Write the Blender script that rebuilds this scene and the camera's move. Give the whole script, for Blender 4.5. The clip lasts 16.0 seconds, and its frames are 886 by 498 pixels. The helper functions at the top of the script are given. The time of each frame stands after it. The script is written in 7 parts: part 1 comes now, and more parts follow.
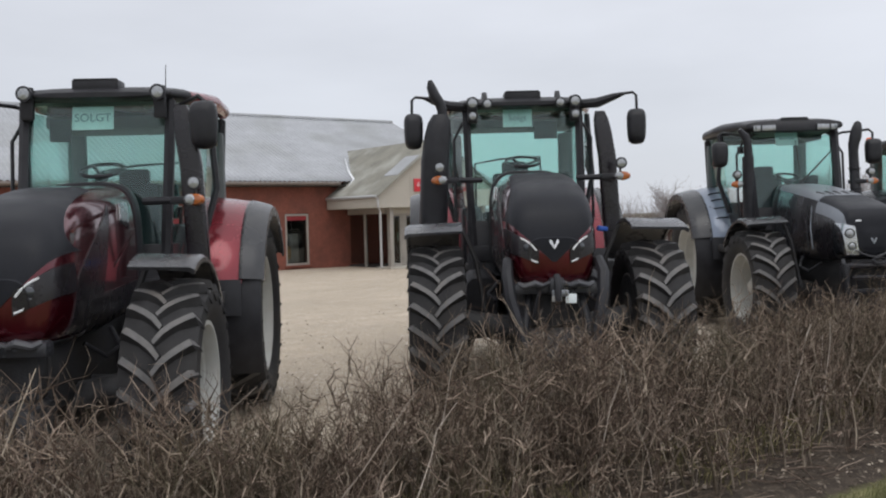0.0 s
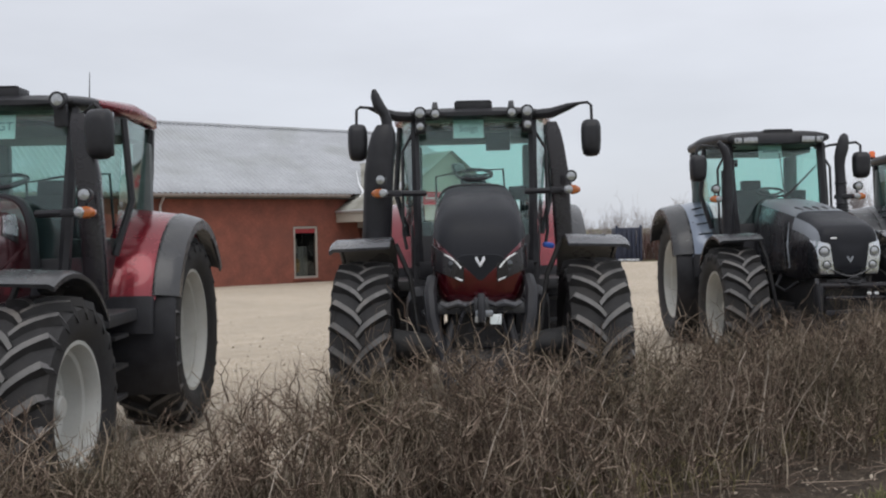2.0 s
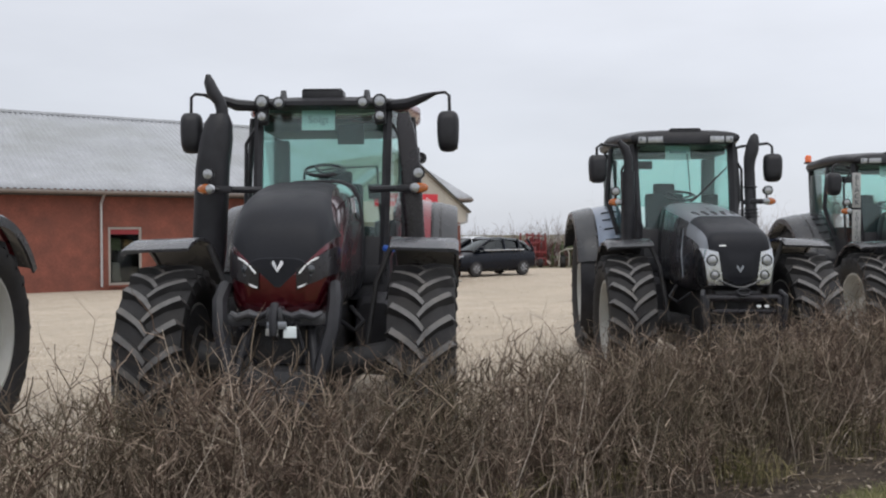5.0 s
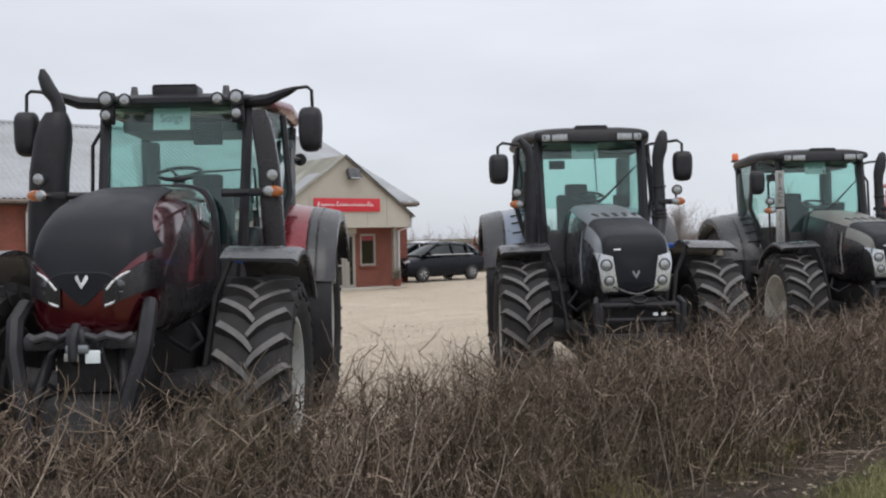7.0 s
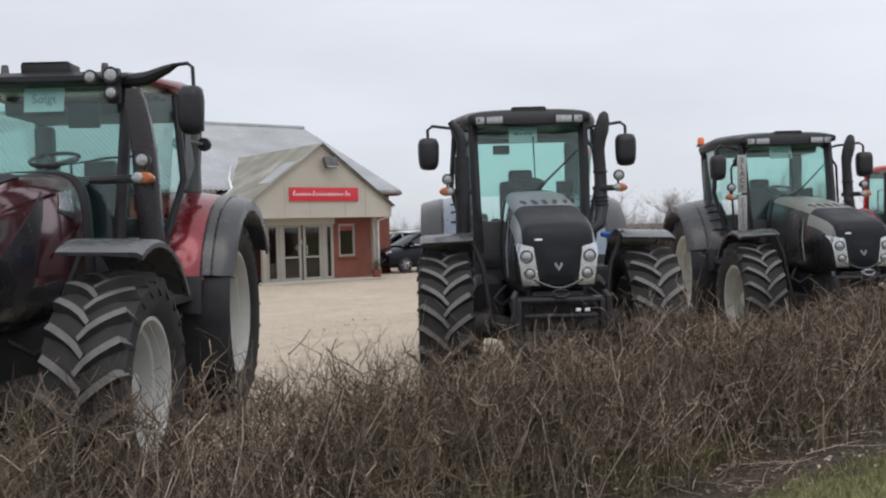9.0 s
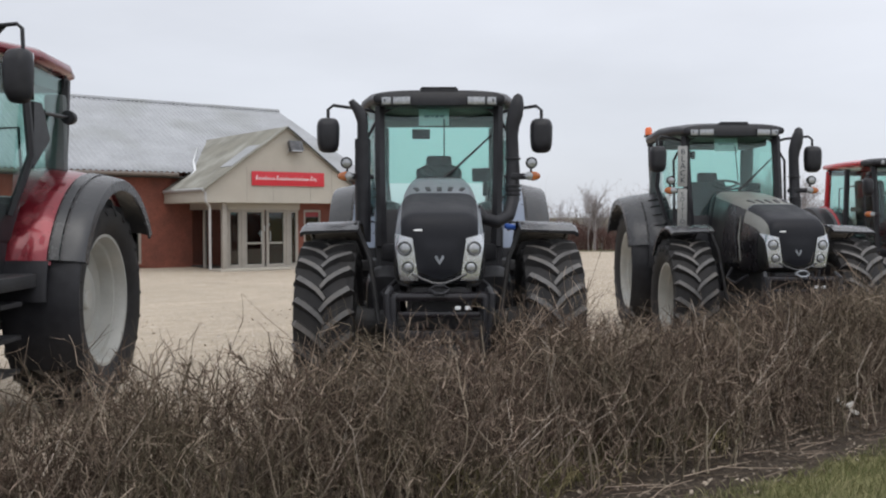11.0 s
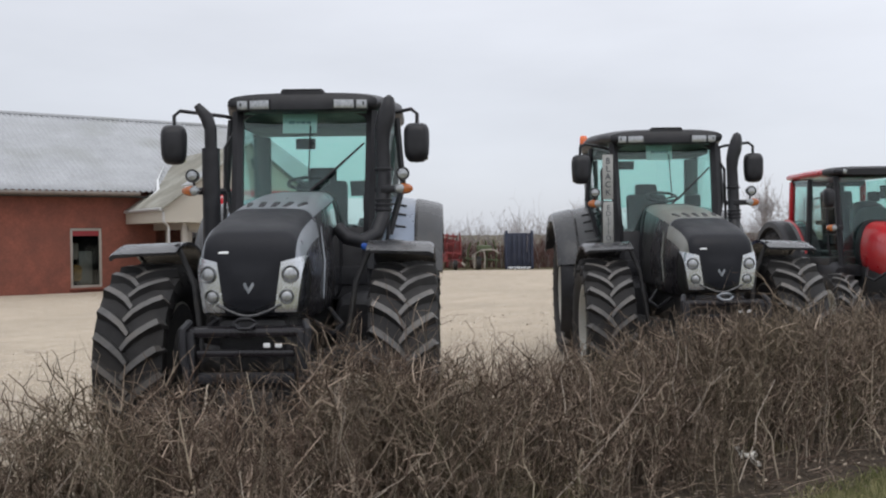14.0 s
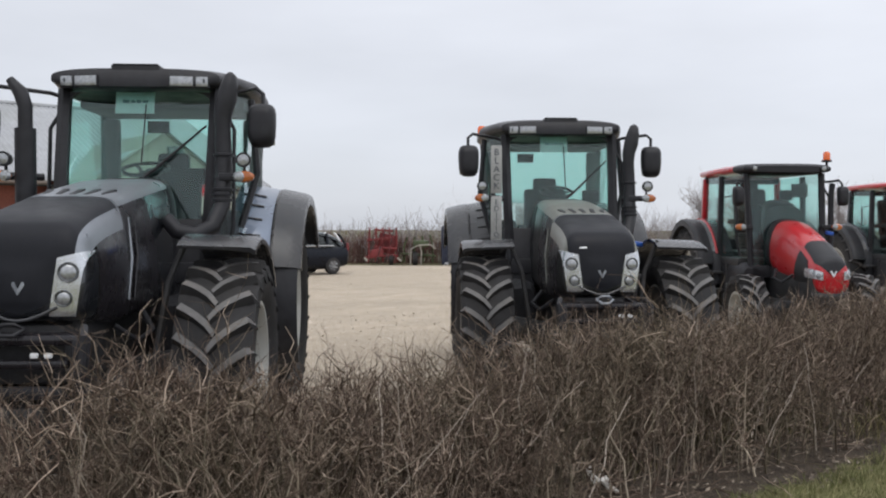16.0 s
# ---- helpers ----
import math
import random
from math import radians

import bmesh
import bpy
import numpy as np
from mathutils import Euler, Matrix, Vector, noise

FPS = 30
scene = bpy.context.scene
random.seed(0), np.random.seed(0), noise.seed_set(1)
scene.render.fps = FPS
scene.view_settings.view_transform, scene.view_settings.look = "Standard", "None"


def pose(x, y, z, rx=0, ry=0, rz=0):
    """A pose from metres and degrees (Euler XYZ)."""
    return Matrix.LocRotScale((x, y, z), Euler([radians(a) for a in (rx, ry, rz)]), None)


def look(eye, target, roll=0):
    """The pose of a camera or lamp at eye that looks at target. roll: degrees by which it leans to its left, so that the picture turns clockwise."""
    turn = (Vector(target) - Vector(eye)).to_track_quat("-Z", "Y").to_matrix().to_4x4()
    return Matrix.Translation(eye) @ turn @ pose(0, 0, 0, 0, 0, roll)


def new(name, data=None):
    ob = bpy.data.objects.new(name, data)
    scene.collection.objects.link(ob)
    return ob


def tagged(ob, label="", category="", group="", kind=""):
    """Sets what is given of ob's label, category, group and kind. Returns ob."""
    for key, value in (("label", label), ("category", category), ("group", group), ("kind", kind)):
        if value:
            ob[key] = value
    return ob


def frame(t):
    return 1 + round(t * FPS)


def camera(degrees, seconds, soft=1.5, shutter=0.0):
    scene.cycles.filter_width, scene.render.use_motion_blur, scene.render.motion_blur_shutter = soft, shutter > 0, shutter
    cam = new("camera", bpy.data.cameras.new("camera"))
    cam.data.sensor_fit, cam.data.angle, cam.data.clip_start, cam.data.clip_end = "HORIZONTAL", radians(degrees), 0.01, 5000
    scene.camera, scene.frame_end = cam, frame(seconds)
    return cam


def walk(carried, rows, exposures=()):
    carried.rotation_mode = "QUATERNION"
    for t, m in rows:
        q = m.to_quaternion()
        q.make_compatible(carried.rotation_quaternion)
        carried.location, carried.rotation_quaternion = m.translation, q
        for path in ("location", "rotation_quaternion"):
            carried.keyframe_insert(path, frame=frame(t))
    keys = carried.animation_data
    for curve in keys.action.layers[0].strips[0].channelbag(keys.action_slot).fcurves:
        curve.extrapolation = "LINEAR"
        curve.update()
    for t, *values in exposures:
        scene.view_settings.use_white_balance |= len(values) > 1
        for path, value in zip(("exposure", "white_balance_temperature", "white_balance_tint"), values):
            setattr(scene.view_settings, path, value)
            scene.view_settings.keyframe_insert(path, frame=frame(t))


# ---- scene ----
from mathutils.bvhtree import BVHTree
cam = camera(51.4, 16.0, 2.1)
METRES, EYE, TILT, LEAN, TURN = 8.6, 1.65, -2.0, 1.5, -36.87
ROWS = [
    (0.0, 0.0, 0.0, 0.0, 0.0, 0.0, -0.0),
    (0.5, 0.0268, 0.0047, 0.0015, -0.49, 0.03, 0.35),
    (1.0, 0.0505, 0.0197, 0.0005, 0.28, 0.8, -0.06),
    (1.5, 0.0736, 0.0358, 0.004, 0.1, 0.37, 0.32),
    (2.0, 0.1015, 0.0465, 0.0039, 2.19, 0.8, -0.43),
    (2.5, 0.1265, 0.0582, 0.0033, 2.15, 0.36, 0.04),
    (3.0, 0.1485, 0.0789, 0.0049, 2.45, 1.17, -0.64),
    (3.5, 0.1697, 0.095, 0.0063, 1.45, 1.2, 0.67),
    (4.0, 0.2014, 0.1082, 0.0068, 1.92, 0.96, -1.19),
    (6.5, 0.3251, 0.2039, 0.0113, 1.39, 1.17, -0.88),
    (7.0, 0.3483, 0.2258, 0.0143, -0.09, 1.29, -0.35),
    (7.5, 0.377, 0.2422, 0.0151, 1.08, 0.92, -1.13),
    (8.0, 0.3996, 0.2573, 0.0154, 1.34, 0.87, -1.03),
    (8.5, 0.4211, 0.2821, 0.0167, 1.49, 0.58, -1.37),
    (9.0, 0.4423, 0.3, 0.0177, 0.24, 0.63, -0.05),
    (9.5, 0.4727, 0.3157, 0.0186, -0.08, 0.74, -1.48),
    (12.0, 0.5964, 0.4234, 0.023, -0.09, -0.25, -1.14),
    (12.5, 0.6178, 0.4479, 0.0259, -1.65, 0.03, -0.51),
    (13.0, 0.6464, 0.4635, 0.0268, 0.29, 0.27, -0.32),
    (13.5, 0.6732, 0.479, 0.0281, 0.83, 0.38, -0.45),
    (14.0, 0.6988, 0.5057, 0.0291, 0.9, 1.05, -0.89),
    (14.5, 0.724, 0.5281, 0.0306, 0.29, 1.08, -0.6),
    (15.0, 0.7537, 0.5455, 0.0325, 1.7, 1.13, -2.33),
    (15.5, 0.7726, 0.5677, 0.032, 0.71, 1.15, -1.88),
    (16.0, 0.7893, 0.5905, 0.0342, -2.13, 0.79, -1.51),
]
walk(cam, [(t, pose(0, 0, EYE, TILT, LEAN, TURN) @ pose(METRES * x, METRES * y, METRES * z, 90 + pitch, roll, yaw)) for t, x, y, z, yaw, pitch, roll in ROWS],
     ((0.0, -0.08), (2.5, -0.06), (3.2, 0.05), (3.5, 0.1), (4.0, 0.0), (16.0, 0.0)))

# ---------------------------------------------------------------- light
world = bpy.data.worlds.new("overcast")
scene.world = world
world.use_nodes = True
wt = world.node_tree
wt.nodes.clear()
SUN_EL, SUN_ROT = radians(38), radians(200)


def wnode(kind, **kw):
    nd = wt.nodes.new(kind)
    for k, v in kw.items():
        nd.inputs[k].default_value = v
    return nd


w_out = wnode("ShaderNodeOutputWorld")
w_bg = wnode("ShaderNodeBackground", Strength=1.2)
w_sky = wnode("ShaderNodeTexSky")
w_sky.sky_type, w_sky.sun_disc, w_sky.sun_elevation, w_sky.sun_rotation = "NISHITA", False, SUN_EL, SUN_ROT
w_dim = wnode("ShaderNodeMix")
w_dim.data_type, w_dim.blend_type = "RGBA", "MULTIPLY"
w_dim.inputs[0].default_value = 1.0
w_dim.inputs[7].default_value = (0.1, 0.1, 0.1, 1)
w_geo = wnode("ShaderNodeTexCoord")
w_sep = wnode("ShaderNodeSeparateXYZ")
w_ramp = wnode("ShaderNodeValToRGB")
w_ramp.color_ramp.elements[0].position, w_ramp.color_ramp.elements[0].color = 0.0, (0.575, 0.60, 0.66, 1)
w_ramp.color_ramp.elements[1].position, w_ramp.color_ramp.elements[1].color = 1.0, (1.15, 1.17, 1.22, 1)
el = w_ramp.color_ramp.elements.new(0.3)
el.color = (0.73, 0.75, 0.81, 1)
w_map = wnode("ShaderNodeMapping")
w_map.inputs["Scale"].default_value = (1.2, 1.2, 4.5)
w_noise = wnode("ShaderNodeTexNoise", Scale=1.6, Detail=5.0, Roughness=0.5)
w_cl = wnode("ShaderNodeMapRange")
w_cl.inputs["From Min"].default_value, w_cl.inputs["From Max"].default_value = 0.3, 0.7
w_cl.inputs["To Min"].default_value, w_cl.inputs["To Max"].default_value = 0.9, 1.08
# the cloud is a little thinner towards the hidden sun
w_side = wnode("ShaderNodeVectorMath")
w_side.operation, w_side.inputs[1].default_value = "DOT_PRODUCT", (0.15, -0.11, 0.0)
w_lit = wnode("ShaderNodeMath")
w_lit.operation = "ADD"
w_mul = wnode("ShaderNodeVectorMath")
w_mul.operation = "SCALE"
w_mix = wnode("ShaderNodeMix")
w_mix.data_type = "RGBA"
w_mix.inputs[0].default_value = 0.93
for a, b in ((w_geo.outputs["Generated"], w_sep.inputs[0]), (w_sep.outputs["Z"], w_ramp.inputs["Fac"]),
             (w_geo.outputs["Generated"], w_map.inputs["Vector"]), (w_map.outputs[0], w_noise.inputs["Vector"]),
             (w_noise.outputs["Fac"], w_cl.inputs["Value"]), (w_ramp.outputs["Color"], w_mul.inputs[0]),
             (w_geo.outputs["Generated"], w_side.inputs[0]), (w_cl.outputs[0], w_lit.inputs[0]), (w_side.outputs["Value"], w_lit.inputs[1]), (w_lit.outputs[0], w_mul.inputs["Scale"]), (w_sky.outputs[0], w_dim.inputs[6]), (w_dim.outputs[2], w_mix.inputs[6]),
             (w_mul.outputs[0], w_mix.inputs[7]), (w_mix.outputs[2], w_bg.inputs["Color"]), (w_bg.outputs[0], w_out.inputs[0])):
    wt.links.new(a, b)
sun = new("sun", bpy.data.lights.new("sun", "SUN"))
sun.data.energy, sun.data.angle, sun.data.color = 0.7, radians(35), (1.0, 0.97, 0.93)
sun.matrix_world = look((0, 0, 30), (8, 14, 5))

# ---------------------------------------------------------------- materials


def material(name, base, rough=0.5, metal=0.0, var=0.12, scale=12.0, fine=0.0, bump=0.0, bump_scale=60.0, coat=0.0, spec=0.5,
             stain=None, stain_scale=1.5, stain_amount=0.5, local=False):
    """A procedural surface: base colour varied at two scales, roughness varied with it, fine relief, and soft-edged stains."""
    m = bpy.data.materials.new(name)
    m.use_nodes = True
    nt = m.node_tree
    bs = nt.nodes["Principled BSDF"]
    bs.inputs["Metallic"].default_value = metal
    bs.inputs["Specular IOR Level"].default_value = spec
    bs.inputs["Coat Weight"].default_value = coat
    bs.inputs["Coat Roughness"].default_value = 0.06
    if local:
        co = nt.nodes.new("ShaderNodeTexCoord").outputs["Object"]
    else:
        co = nt.nodes.new("ShaderNodeNewGeometry").outputs["Position"]

    def noise_fac(sc, detail=4.0):
        nd = nt.nodes.new("ShaderNodeTexNoise")
        nd.inputs["Scale"].default_value, nd.inputs["Detail"].default_value = sc, detail
        nt.links.new(co, nd.inputs["Vector"])
        return nd.outputs["Fac"]

    def mapped(fac, a, b, lo=0.3, hi=0.7):
        nd = nt.nodes.new("ShaderNodeMapRange")
        for k, v in (("From Min", lo), ("From Max", hi), ("To Min", a), ("To Max", b)):
            nd.inputs[k].default_value = v
        nt.links.new(fac, nd.inputs["Value"])
        return nd.outputs[0]

    def mixed(fac, c1, c2, blend="MIX"):
        nd = nt.nodes.new("ShaderNodeMix")
        nd.data_type, nd.blend_type = "RGBA", blend
        for socket, value in ((nd.inputs[0], fac), (nd.inputs[6], c1), (nd.inputs[7], c2)):
            if isinstance(value, (int, float)):
                socket.default_value = value
            elif isinstance(value, tuple):
                socket.default_value = (*value[:3], 1)
            else:
                nt.links.new(value, socket)
        return nd.outputs[2]

    dark = tuple(max(0, c * (1 - var)) for c in base)
    light = tuple(min(1, c * (1 + var)) for c in base)
    f1 = noise_fac(scale)
    col = mixed(mapped(f1, 0, 1), dark, light)
    f2 = noise_fac(scale * 9, 3.0)
    v = 1 - (fine or var * 0.6)
    col = mixed(mapped(f2, 0, 1), col, mixed(1.0, col, (v, v, v), "MULTIPLY"))
    if stain:
        col = mixed(mapped(noise_fac(stain_scale, 6.0), 0, stain_amount, 0.48, 0.68), col, stain)
    nt.links.new(col, bs.inputs["Base Color"])
    nt.links.new(mapped(f1, max(0.03, rough - 0.08), min(1, rough + 0.08)), bs.inputs["Roughness"])
    if bump:
        bp = nt.nodes.new("ShaderNodeBump")
        bp.inputs["Strength"].default_value, bp.inputs["Distance"].default_value = bump, 0.01
        nt.links.new(noise_fac(bump_scale, 5.0), bp.inputs["Height"])
        nt.links.new(bp.outputs[0], bs.inputs["Normal"])
    return m


def glass(name, tint, rough=0.02, low=0.04):
    """A tinted pane: light passes straight through it, with a clear reflection on top."""
    m = bpy.data.materials.new(name)
    m.use_nodes = True
    nt = m.node_tree
    nt.nodes.clear()
    out = nt.nodes.new("ShaderNodeOutputMaterial")
    tr = nt.nodes.new("ShaderNodeBsdfTransparent")
    tr.inputs["Color"].default_value = (*tint, 1)
    gl = nt.nodes.new("ShaderNodeBsdfGlossy")
    gl.inputs["Roughness"].default_value = rough
    gl.inputs["Color"].default_value = (0.9, 0.95, 0.95, 1)
    lw = nt.nodes.new("ShaderNodeLayerWeight")
    lw.inputs["Blend"].default_value = 0.5
    pw = nt.nodes.new("ShaderNodeMath")
    pw.operation, pw.inputs[1].default_value = "POWER", 5.0
    nt.links.new(lw.outputs["Facing"], pw.inputs[0])
    fr = nt.nodes.new("ShaderNodeMapRange")
    fr.inputs["To Min"].default_value, fr.inputs["To Max"].default_value = low, 0.9
    nt.links.new(pw.outputs[0], fr.inputs["Value"])
    mx = nt.nodes.new("ShaderNodeMixShader")
    for a, b in ((fr.outputs[0], mx.inputs[0]), (tr.outputs[0], mx.inputs[1]), (gl.outputs[0], mx.inputs[2]), (mx.outputs[0], out.inputs[0])):
        nt.links.new(a, b)
    return m


M = {}
M["rubber"] = material("tyre_rubber", (0.037, 0.036, 0.037), 0.7, spec=0.2, var=0.25, scale=9, bump=0.25, bump_scale=120, stain=(0.05, 0.045, 0.04), stain_scale=3, stain_amount=0.35)
# Paler rubber paints skylight onto the lug tops; its stains are dust.
M["lug"] = material("skylit_tread_rubber", (0.115, 0.11, 0.108), 0.5, var=0.25, scale=14, bump=0.2, bump_scale=160, stain=(0.17, 0.15, 0.13), stain_scale=5, stain_amount=0.5)
M["rim"] = material("rim_paint", (0.47, 0.47, 0.44), 0.42, var=0.08, scale=6, stain=(0.42, 0.38, 0.31), stain_scale=4, stain_amount=0.4)
M["black"] = material("black_plastic", (0.029, 0.029, 0.033), 0.40, spec=0.26, var=0.2, scale=10, bump=0.12, bump_scale=300)
M["chassis"] = material("black_cast_iron", (0.046, 0.046, 0.049), 0.5, spec=0.3, var=0.3, scale=8, bump=0.35, bump_scale=80, stain=(0.05, 0.045, 0.04), stain_scale=5, stain_amount=0.5)
M["fender"] = material("grey_black_plastic", (0.068, 0.070, 0.078), 0.28, var=0.12, scale=5, bump=0.1, bump_scale=260, stain=(0.13, 0.125, 0.115), stain_scale=3, stain_amount=0.4)
M["red"] = material("dark_red_metallic", (0.105, 0.0045, 0.013), 0.2, metal=0.75, var=0.1, scale=4, coat=1.0)
# Lighter copy of the bonnet red, painted on sky-facing roofs and mudguards.
M["redskylit"] = material("red_paint", (0.185, 0.010, 0.020), 0.27, metal=0.5, var=0.08, scale=4, coat=0.6)
M["brightred"] = material("bright_red_paint", (0.5, 0.012, 0.02), 0.33, var=0.07, scale=4, coat=0.6)
M["hoodblack"] = material("matt_black_hood", (0.018, 0.019, 0.024), 0.46, spec=0.19, var=0.15, scale=5, coat=0.0, bump=0.05, bump_scale=300)
M["steel"] = material("steel_blue_metallic", (0.17, 0.205, 0.27), 0.33, metal=0.45, var=0.08, scale=4, coat=0.7)
M["graphite"] = material("graphite_metallic", (0.040, 0.044, 0.053), 0.25, metal=0.7, var=0.1, scale=4, coat=0.9)
# Skylit top tone and shaded flank tone of one dark metallic paint.
M["olive"] = material("black_edition_sky_sheen", (0.31, 0.31, 0.28), 0.40, metal=0.55, var=0.12, scale=4, coat=0.1, stain=(0.19, 0.185, 0.16), stain_scale=4, stain_amount=0.4)
M["flank"] = material("black_edition_shaded_flank", (0.036, 0.038, 0.037), 0.33, metal=0.5, var=0.1, scale=4, coat=0.35)
M["silver"] = material("silver_lamp_trim", (0.55, 0.57, 0.6), 0.28, metal=0.7, var=0.08, scale=10)
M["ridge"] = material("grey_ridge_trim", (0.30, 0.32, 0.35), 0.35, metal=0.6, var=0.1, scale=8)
M["chrome"] = material("chrome", (0.8, 0.8, 0.82), 0.12, metal=1.0, var=0.03, scale=10)
M["white"] = material("white_plastic", (0.78, 0.79, 0.8), 0.35, var=0.05, scale=10)
M["paper"] = material("printed_sheet", (0.85, 0.92, 0.93), 0.6, var=0.03, scale=10)
M["ink"] = material("dark_print", (0.05, 0.06, 0.08), 0.6, var=0.1, scale=10)
M["greyink"] = material("grey_print", (0.3, 0.38, 0.42), 0.6, var=0.1, scale=10)
M["orange"] = material("amber_lens", (0.42, 0.12, 0.03), 0.18, var=0.1, scale=40, coat=0.6)
M["beacon"] = material("orange_beacon_lens", (0.85, 0.16, 0.03), 0.2, var=0.1, scale=40, coat=0.6)
M["lens"] = material("lamp_lens", (0.40, 0.415, 0.43), 0.16, metal=0.5, var=0.25, scale=60, coat=0.8)
M["darklens"] = material("dark_lamp_lens", (0.06, 0.065, 0.075), 0.15, metal=0.3, var=0.3, scale=60, coat=0.8)
M["headlens"] = material("headlamp_glass", (0.10, 0.105, 0.11), 0.12, metal=0.7, var=0.3, scale=70, coat=1.0)
M["reflector"] = material("bright_reflector", (0.66, 0.68, 0.71), 0.23, metal=0.8, var=0.05, scale=12)
M["mudguard"] = material("satin_black_mudguard", (0.040, 0.041, 0.046), 0.24, var=0.12, scale=5, bump=0.08, bump_scale=260, stain=(0.09, 0.085, 0.08), stain_scale=3, stain_amount=0.35)
M["lining"] = material("grey_cab_lining", (0.15, 0.165, 0.165), 0.8, var=0.12, scale=10, bump=0.15, bump_scale=200)
M["gloss"] = material("gloss_black_panel", (0.017, 0.015, 0.018), 0.27, spec=0.45, var=0.2, scale=6, coat=0.15)
M["board_grey"] = material("grey_pillar_board", (0.38, 0.38, 0.365), 0.4, metal=0.2, var=0.12, scale=10)
M["seat"] = material("seat_fabric", (0.03, 0.032, 0.038), 0.85, var=0.2, scale=20, bump=0.3, bump_scale=200)
M["blue"] = material("blue_coupling", (0.02, 0.09, 0.4), 0.4, var=0.1, scale=20)
M["cabglass"] = glass("tinted_cab_glass", (0.79, 0.92, 0.895))
M["doorglass"] = glass("door_glass", (0.92, 0.965, 0.955))
M["mirror"] = material("mirror_glass", (0.8, 0.82, 0.84), 0.04, metal=1.0, var=0.02, scale=5)

# ---------------------------------------------------------------- mesh helpers


def mesh_of(bm, name, mats, smooth=40):
    me = bpy.data.meshes.new(name)
    bm.normal_update()
    bm.to_mesh(me)
    bm.free()
    for m in mats if isinstance(mats, (list, tuple)) else [mats]:
        me.materials.append(m)
    if smooth:
        me.shade_smooth()
        me.set_sharp_from_angle(angle=radians(smooth))
    return me


def part(name, bm, mat, parent, label="", smooth=40, at=None):
    """Links a bmesh (or a finished mesh) as one object under a thing or a part."""
    me = bm if isinstance(bm, bpy.types.Mesh) else mesh_of(bm, name, mat, smooth)
    ob = new(name, me)
    ob.parent = parent
    if at is not None:
        ob.matrix_local = at
    if label:
        ob["label"] = label
    return ob


def thing(name, m, label, category, group="", kind=""):
    ob = new(name)
    ob.empty_display_size = 0.2
    ob.matrix_world = m
    return tagged(ob, label, category, group, kind)


def box(bm, c, size, rot=(0, 0, 0), bevel=0.0):
    m = Matrix.LocRotScale(c, Euler([radians(a) for a in rot]), None)
    r = bmesh.ops.create_cube(bm, size=1.0)
    bmesh.ops.scale(bm, vec=size, verts=r["verts"])
    if bevel:
        es = list({e for v in r["verts"] for e in v.link_edges})
        b = bmesh.ops.bevel(bm, geom=es, offset=min(bevel, 0.45 * min(size)), segments=2, profile=0.6, affect="EDGES", clamp_overlap=True)
        vs = list({v for f in b["faces"] for v in f.verts} | {v for v in r["verts"] if v.is_valid})
    else:
        vs = r["verts"]
    bmesh.ops.transform(bm, matrix=m, verts=vs)
    return bm


def abox(c, size, rot=(0, 0, 0), bevel=0.01):
    return box(bmesh.new(), c, size, rot, bevel)


def rings(bm, loops, close=True, cap=True):
    """Skins a list of point loops of equal length."""
    vs = [[bm.verts.new(p) for p in lp] for lp in loops]
    n = len(vs[0])
    for a, b in zip(vs, vs[1:]):
        for i in range(n if close else n - 1):
            j = (i + 1) % n
            bm.faces.new((a[i], a[j], b[j], b[i]))
    if cap and close:
        bm.faces.new(list(reversed(vs[0])))
        bm.faces.new(vs[-1])
    return bm


def tube(bm, pts, r, seg=8, cap=True):
    pts = [Vector(p) for p in pts]
    rr = r if isinstance(r, (list, tuple)) else [r] * len(pts)
    up = Vector((0, 0, 1))
    loops = []
    prev = None
    for i, p in enumerate(pts):
        d = (pts[min(i + 1, len(pts) - 1)] - pts[max(i - 1, 0)]).normalized()
        if prev is None:
            a = d.cross(up if abs(d.z) < 0.9 else Vector((1, 0, 0))).normalized()
        else:
            a = (prev - d * prev.dot(d)).normalized()
        prev = a
        b = d.cross(a)
        loops.append([p + (a * math.cos(t) + b * math.sin(t)) * rr[i] for t in (2 * math.pi * k / seg for k in range(seg))])
    return rings(bm, loops, True, cap)


def atube(pts, r, seg=8):
    return tube(bmesh.new(), pts, r, seg)


def lathe_x(bm, prof, seg=40, c=(0, 0, 0), cap=True):
    """Turns a profile of (x, radius) about the x axis."""
    loops = [[(c[0] + x, c[1] - r * math.cos(t), c[2] + r * math.sin(t)) for t in (2 * math.pi * k / seg for k in range(seg))] for x, r in prof]
    return rings(bm, loops, True, cap)


def lathe_z(bm, prof, seg=20, c=(0, 0, 0)):
    loops = [[(c[0] + r * math.cos(t), c[1] + r * math.sin(t), c[2] + z) for t in (2 * math.pi * k / seg for k in range(seg))] for z, r in prof]
    return rings(bm, loops, True, True)


def lathe_y(bm, prof, seg=20, c=(0, 0, 0)):
    loops = [[(c[0] + r * math.cos(t), c[1] + y, c[2] - r * math.sin(t)) for t in (2 * math.pi * k / seg for k in range(seg))] for y, r in prof]
    return rings(bm, loops, True, True)


